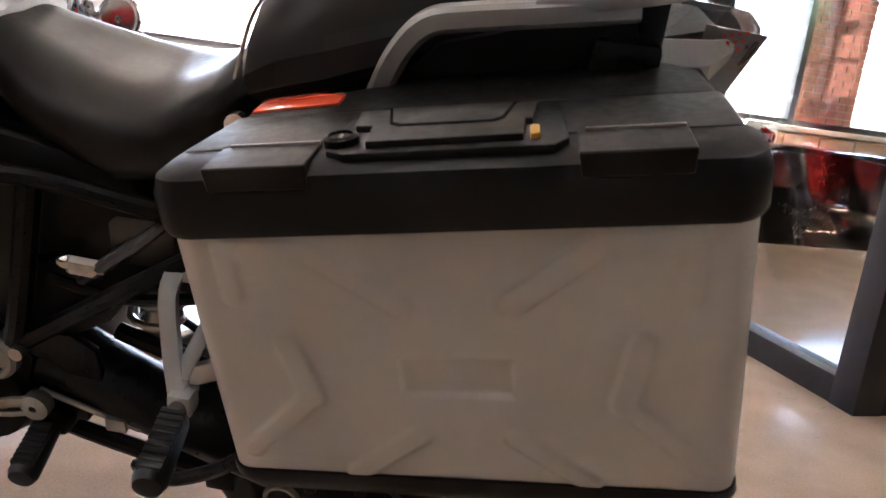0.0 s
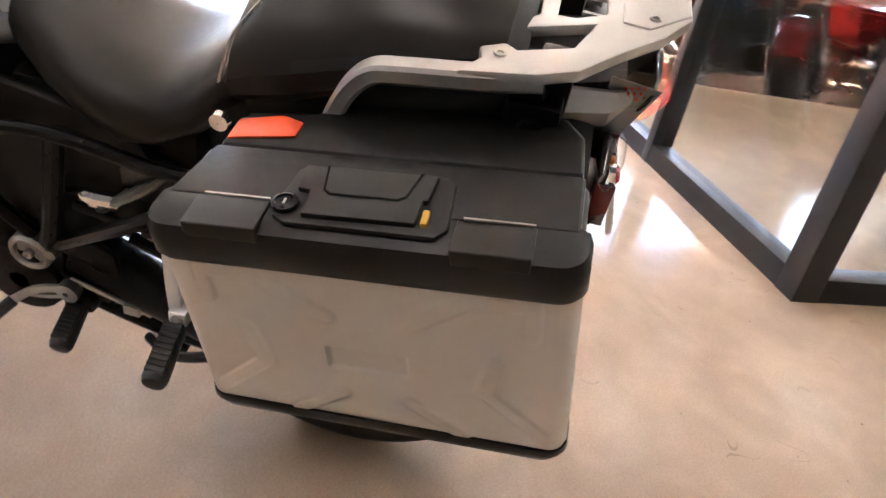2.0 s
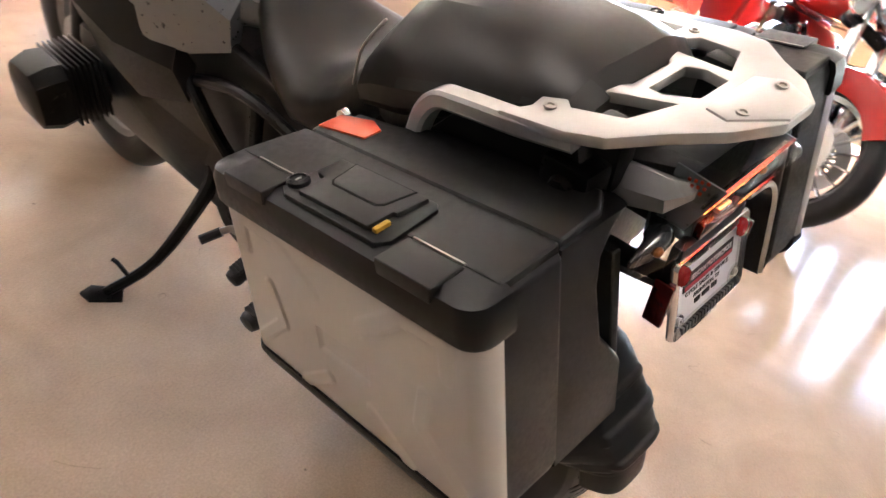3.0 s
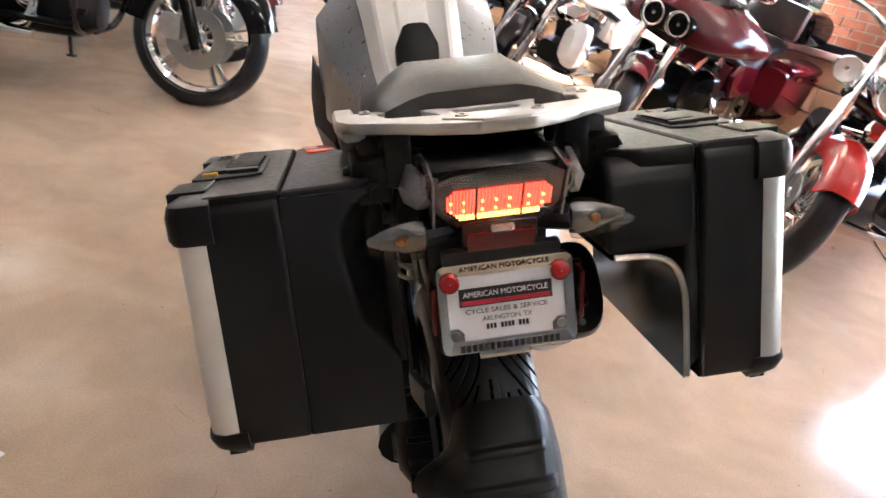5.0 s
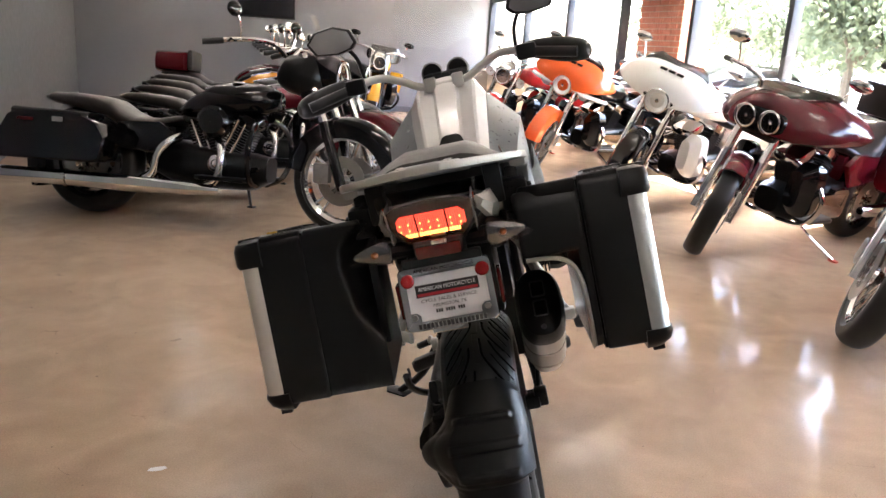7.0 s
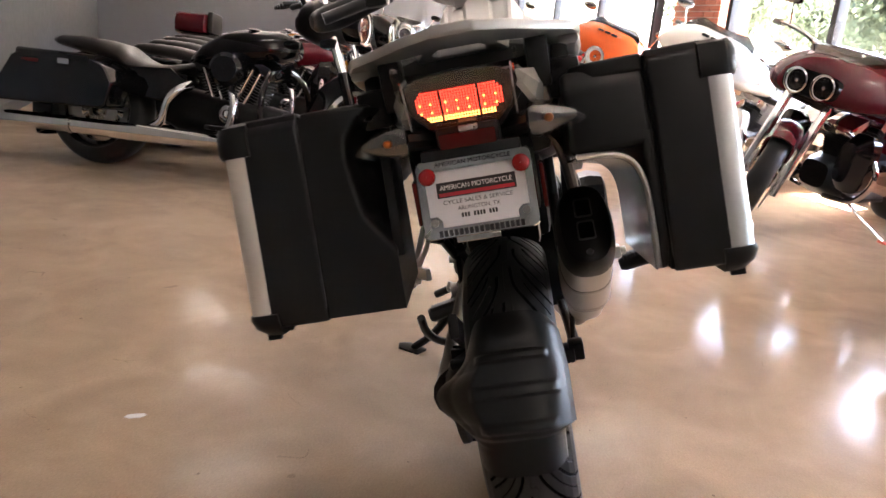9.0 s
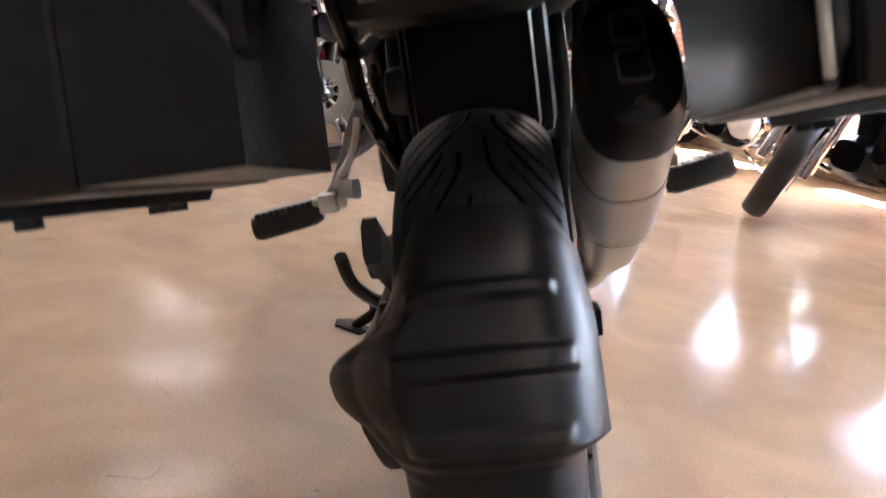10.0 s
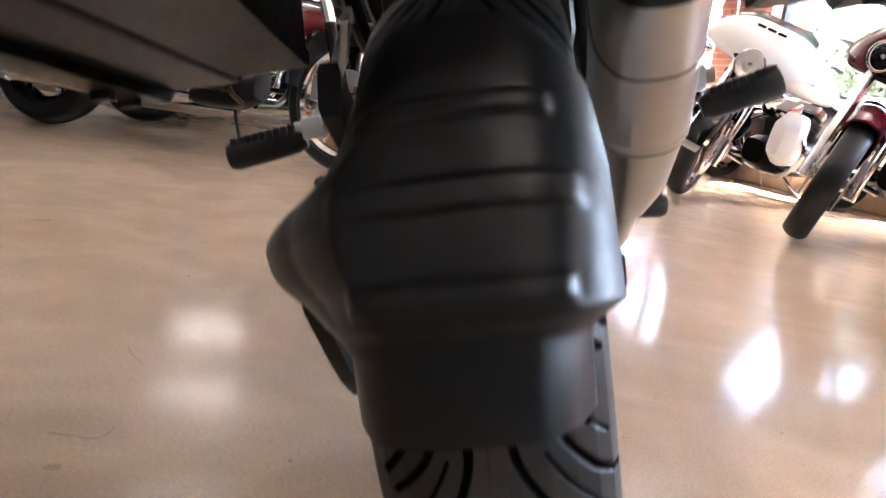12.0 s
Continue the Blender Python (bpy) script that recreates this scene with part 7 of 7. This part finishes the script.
    box(bm, (0.165, 1.12, 0.35), (0.235, 1.15, 0.375), 0.006)
    box(bm, (-0.05, 0.45, 0.24), (0.05, 1.05, 0.28), 0.01)
    part("frame", bm, M_GLOSSB, root)
    for ob in root.children:
        if ob.name.split(".")[0] == "handlebar":
            ob.matrix_basis = S
    if low:
        # lowered rear
        for ob in root.children:
            stem = ob.name.split(".")[0]
            if stem in ("fuel_tank", "saddle", "side_cover"):
                ob.matrix_basis = Matrix.Diagonal((1, 1, 0.83, 1))
            elif stem == "rear_fender":
                ob.matrix_basis = Matrix.Diagonal((1, 1, 0.89, 1))
            elif stem == "top_box":
                ob.matrix_basis = Matrix.Translation((0, 0.06, -0.19)) @ Matrix.Diagonal((0.85, 0.8, 1.0, 1))
            elif stem == "rear_light":
                ob.matrix_basis = Matrix.Translation((0, 0.06, -0.14))
            elif stem == "exhaust":
                ob.matrix_basis = Matrix.Translation((0.02, 0, -0.105)) @ Matrix.Diagonal((1, 0.86, 1, 1))
            elif stem in ("engine", "cylinder", "floorboard"):
                ob.matrix_basis = Matrix.Diagonal((1, 1, 0.94, 1))
    return root


def facing(p, d):
    """Pose of a motorcycle whose rear wheel stands at p, looking along d."""
    return pose(p[0], p[1], 0, 0, 0, math.degrees(math.atan2(-d[0], d[1]))) @ Matrix.Scale(1.095, 4)


HD = Vector((-0.80, -0.60, 0))


def row(front, back=1.785):
    return Vector(front) - HD * back


# the black one across the aisle, and its neighbours along the grey wall
cruiser(facing((-2.84, 3.25, 0), (1, -0.10, 0)) @ Matrix.Scale(1.06, 4), "gloss black touring motorcycle with hard bags and chrome exhaust", M_GLOSSB, None, "none", steer=-6, pipes=M_GLOSSB, lean=8, low=True, bare=True, lowers=False)
for k, (paint, acc, tour, lab) in enumerate(((M_DRED, None, False, "dark red touring motorcycle in a row"), (M_GLOSSB, None, False, "black touring motorcycle in a row"),
                                            (M_AMBERP, None, False, "amber touring motorcycle in a row"), (M_GLOSSB, None, False, "black touring motorcycle with black saddle in a row"), (M_DRED, None, True, "dark red touring motorcycle with a top box"))):
    p = Vector((-2.73, 4.18, 0)) + Vector((-0.30, 0.93, 0)) * k
    cruiser(facing(p, (1, 0.05, 0)), lab, paint, acc, "none", steer=-8, tour=tour, pipes=M_GLOSSB if k % 2 else M_CHROME, bags=k != 1, lean=8, low=True, body=M_GLOSSB, tankm=paint, boxm=paint, bare=k != 2)
# the row in front of the windows
cruiser(facing(row((1.62, 3.23, 0)), HD), "dark red touring motorcycle with a wide twin lamp fairing", M_DRED, None, "shark", steer=32, lean=10, spokes=18, tour=True, boxm=M_GLOSSB, arc=58)
cruiser(facing(row((1.24, 4.75, 0)), HD), "white touring motorcycle with black flame stripes", M_WHITEP, None, "batwing", steer=30, lean=10, flames=True)
cruiser(facing(row((0.62, 6.55, 0)), HD), "orange and black touring motorcycle with white stripe", M_ORANGE, M_WHITEP, "batwing", steer=30, lean=9, passing=True, lowers=True, body=M_GLOSSB)
cruiser(facing(row((0.0, 8.15, 0)), HD), "bright red touring motorcycle with passing lamps", M_RED, None, "none", steer=30, lean=9, passing=True)
cruiser(facing(row((1.97, 1.58, 0)), HD), "bright red touring motorcycle with passing lamps", M_RED, None, "none", steer=32, lean=10, passing=True, tour=True, spokes=18, arc=40)
cruiser(facing(row((2.65, -0.05, 0)), HD), "bright red touring motorcycle beside the partition", M_RED, None, "none", steer=30, lean=9, passing=True, spokes=18, arc=40)
cruiser(facing((-2.0, 11.6, 0), (0.1, -1, 0)), "yellow and black touring motorcycle with a top box", M_YELP, None, "none", steer=6, tour=True, boxm=M_PLASTIC, pipes=M_GLOSSB)


# blocks of the low wall under the windows
bm = B()
box(bm, (-0.05, -0.209, -0.099), (0.05, 0.209, 0.099), 0.006, seg=1)
first = part("block", bm, M_BLOCK, knee)
for r in range(4):
    for k in range(37):
        y = SOUTH + 0.21 + 0.43 * k - (0.215 if r % 2 else 0.0)
        if SOUTH - 0.02 < y < NORTH - 0.2:
            ob = first if r == 0 and k == 0 else new("block", first.data)
            ob.parent = knee
            ob.matrix_basis = pose(EAST + 0.05, y, 0.109 + 0.215 * r)
# a flake of white paint on the floor
bm = B()
prism(bm, [(-0.028, -0.008), (-0.012, -0.014), (0.016, -0.010), (0.030, 0.002), (0.022, 0.013), (-0.004, 0.010), (-0.020, 0.006)], 2, 0.0002, 0.0016)
flake = solid("paint_flake", bm, M_PLATE, "small white flake of paint on the floor", "debris")
flake.matrix_world = pose(-0.987, -0.019, 0, 0, 0, 15)
# bring the drawing units to metres
for ob in list(bpy.data.objects):
    if ob.parent is None and ob not in (cam, sun):
        ob.matrix_world = Matrix.Scale(UNIT, 4) @ ob.matrix_world
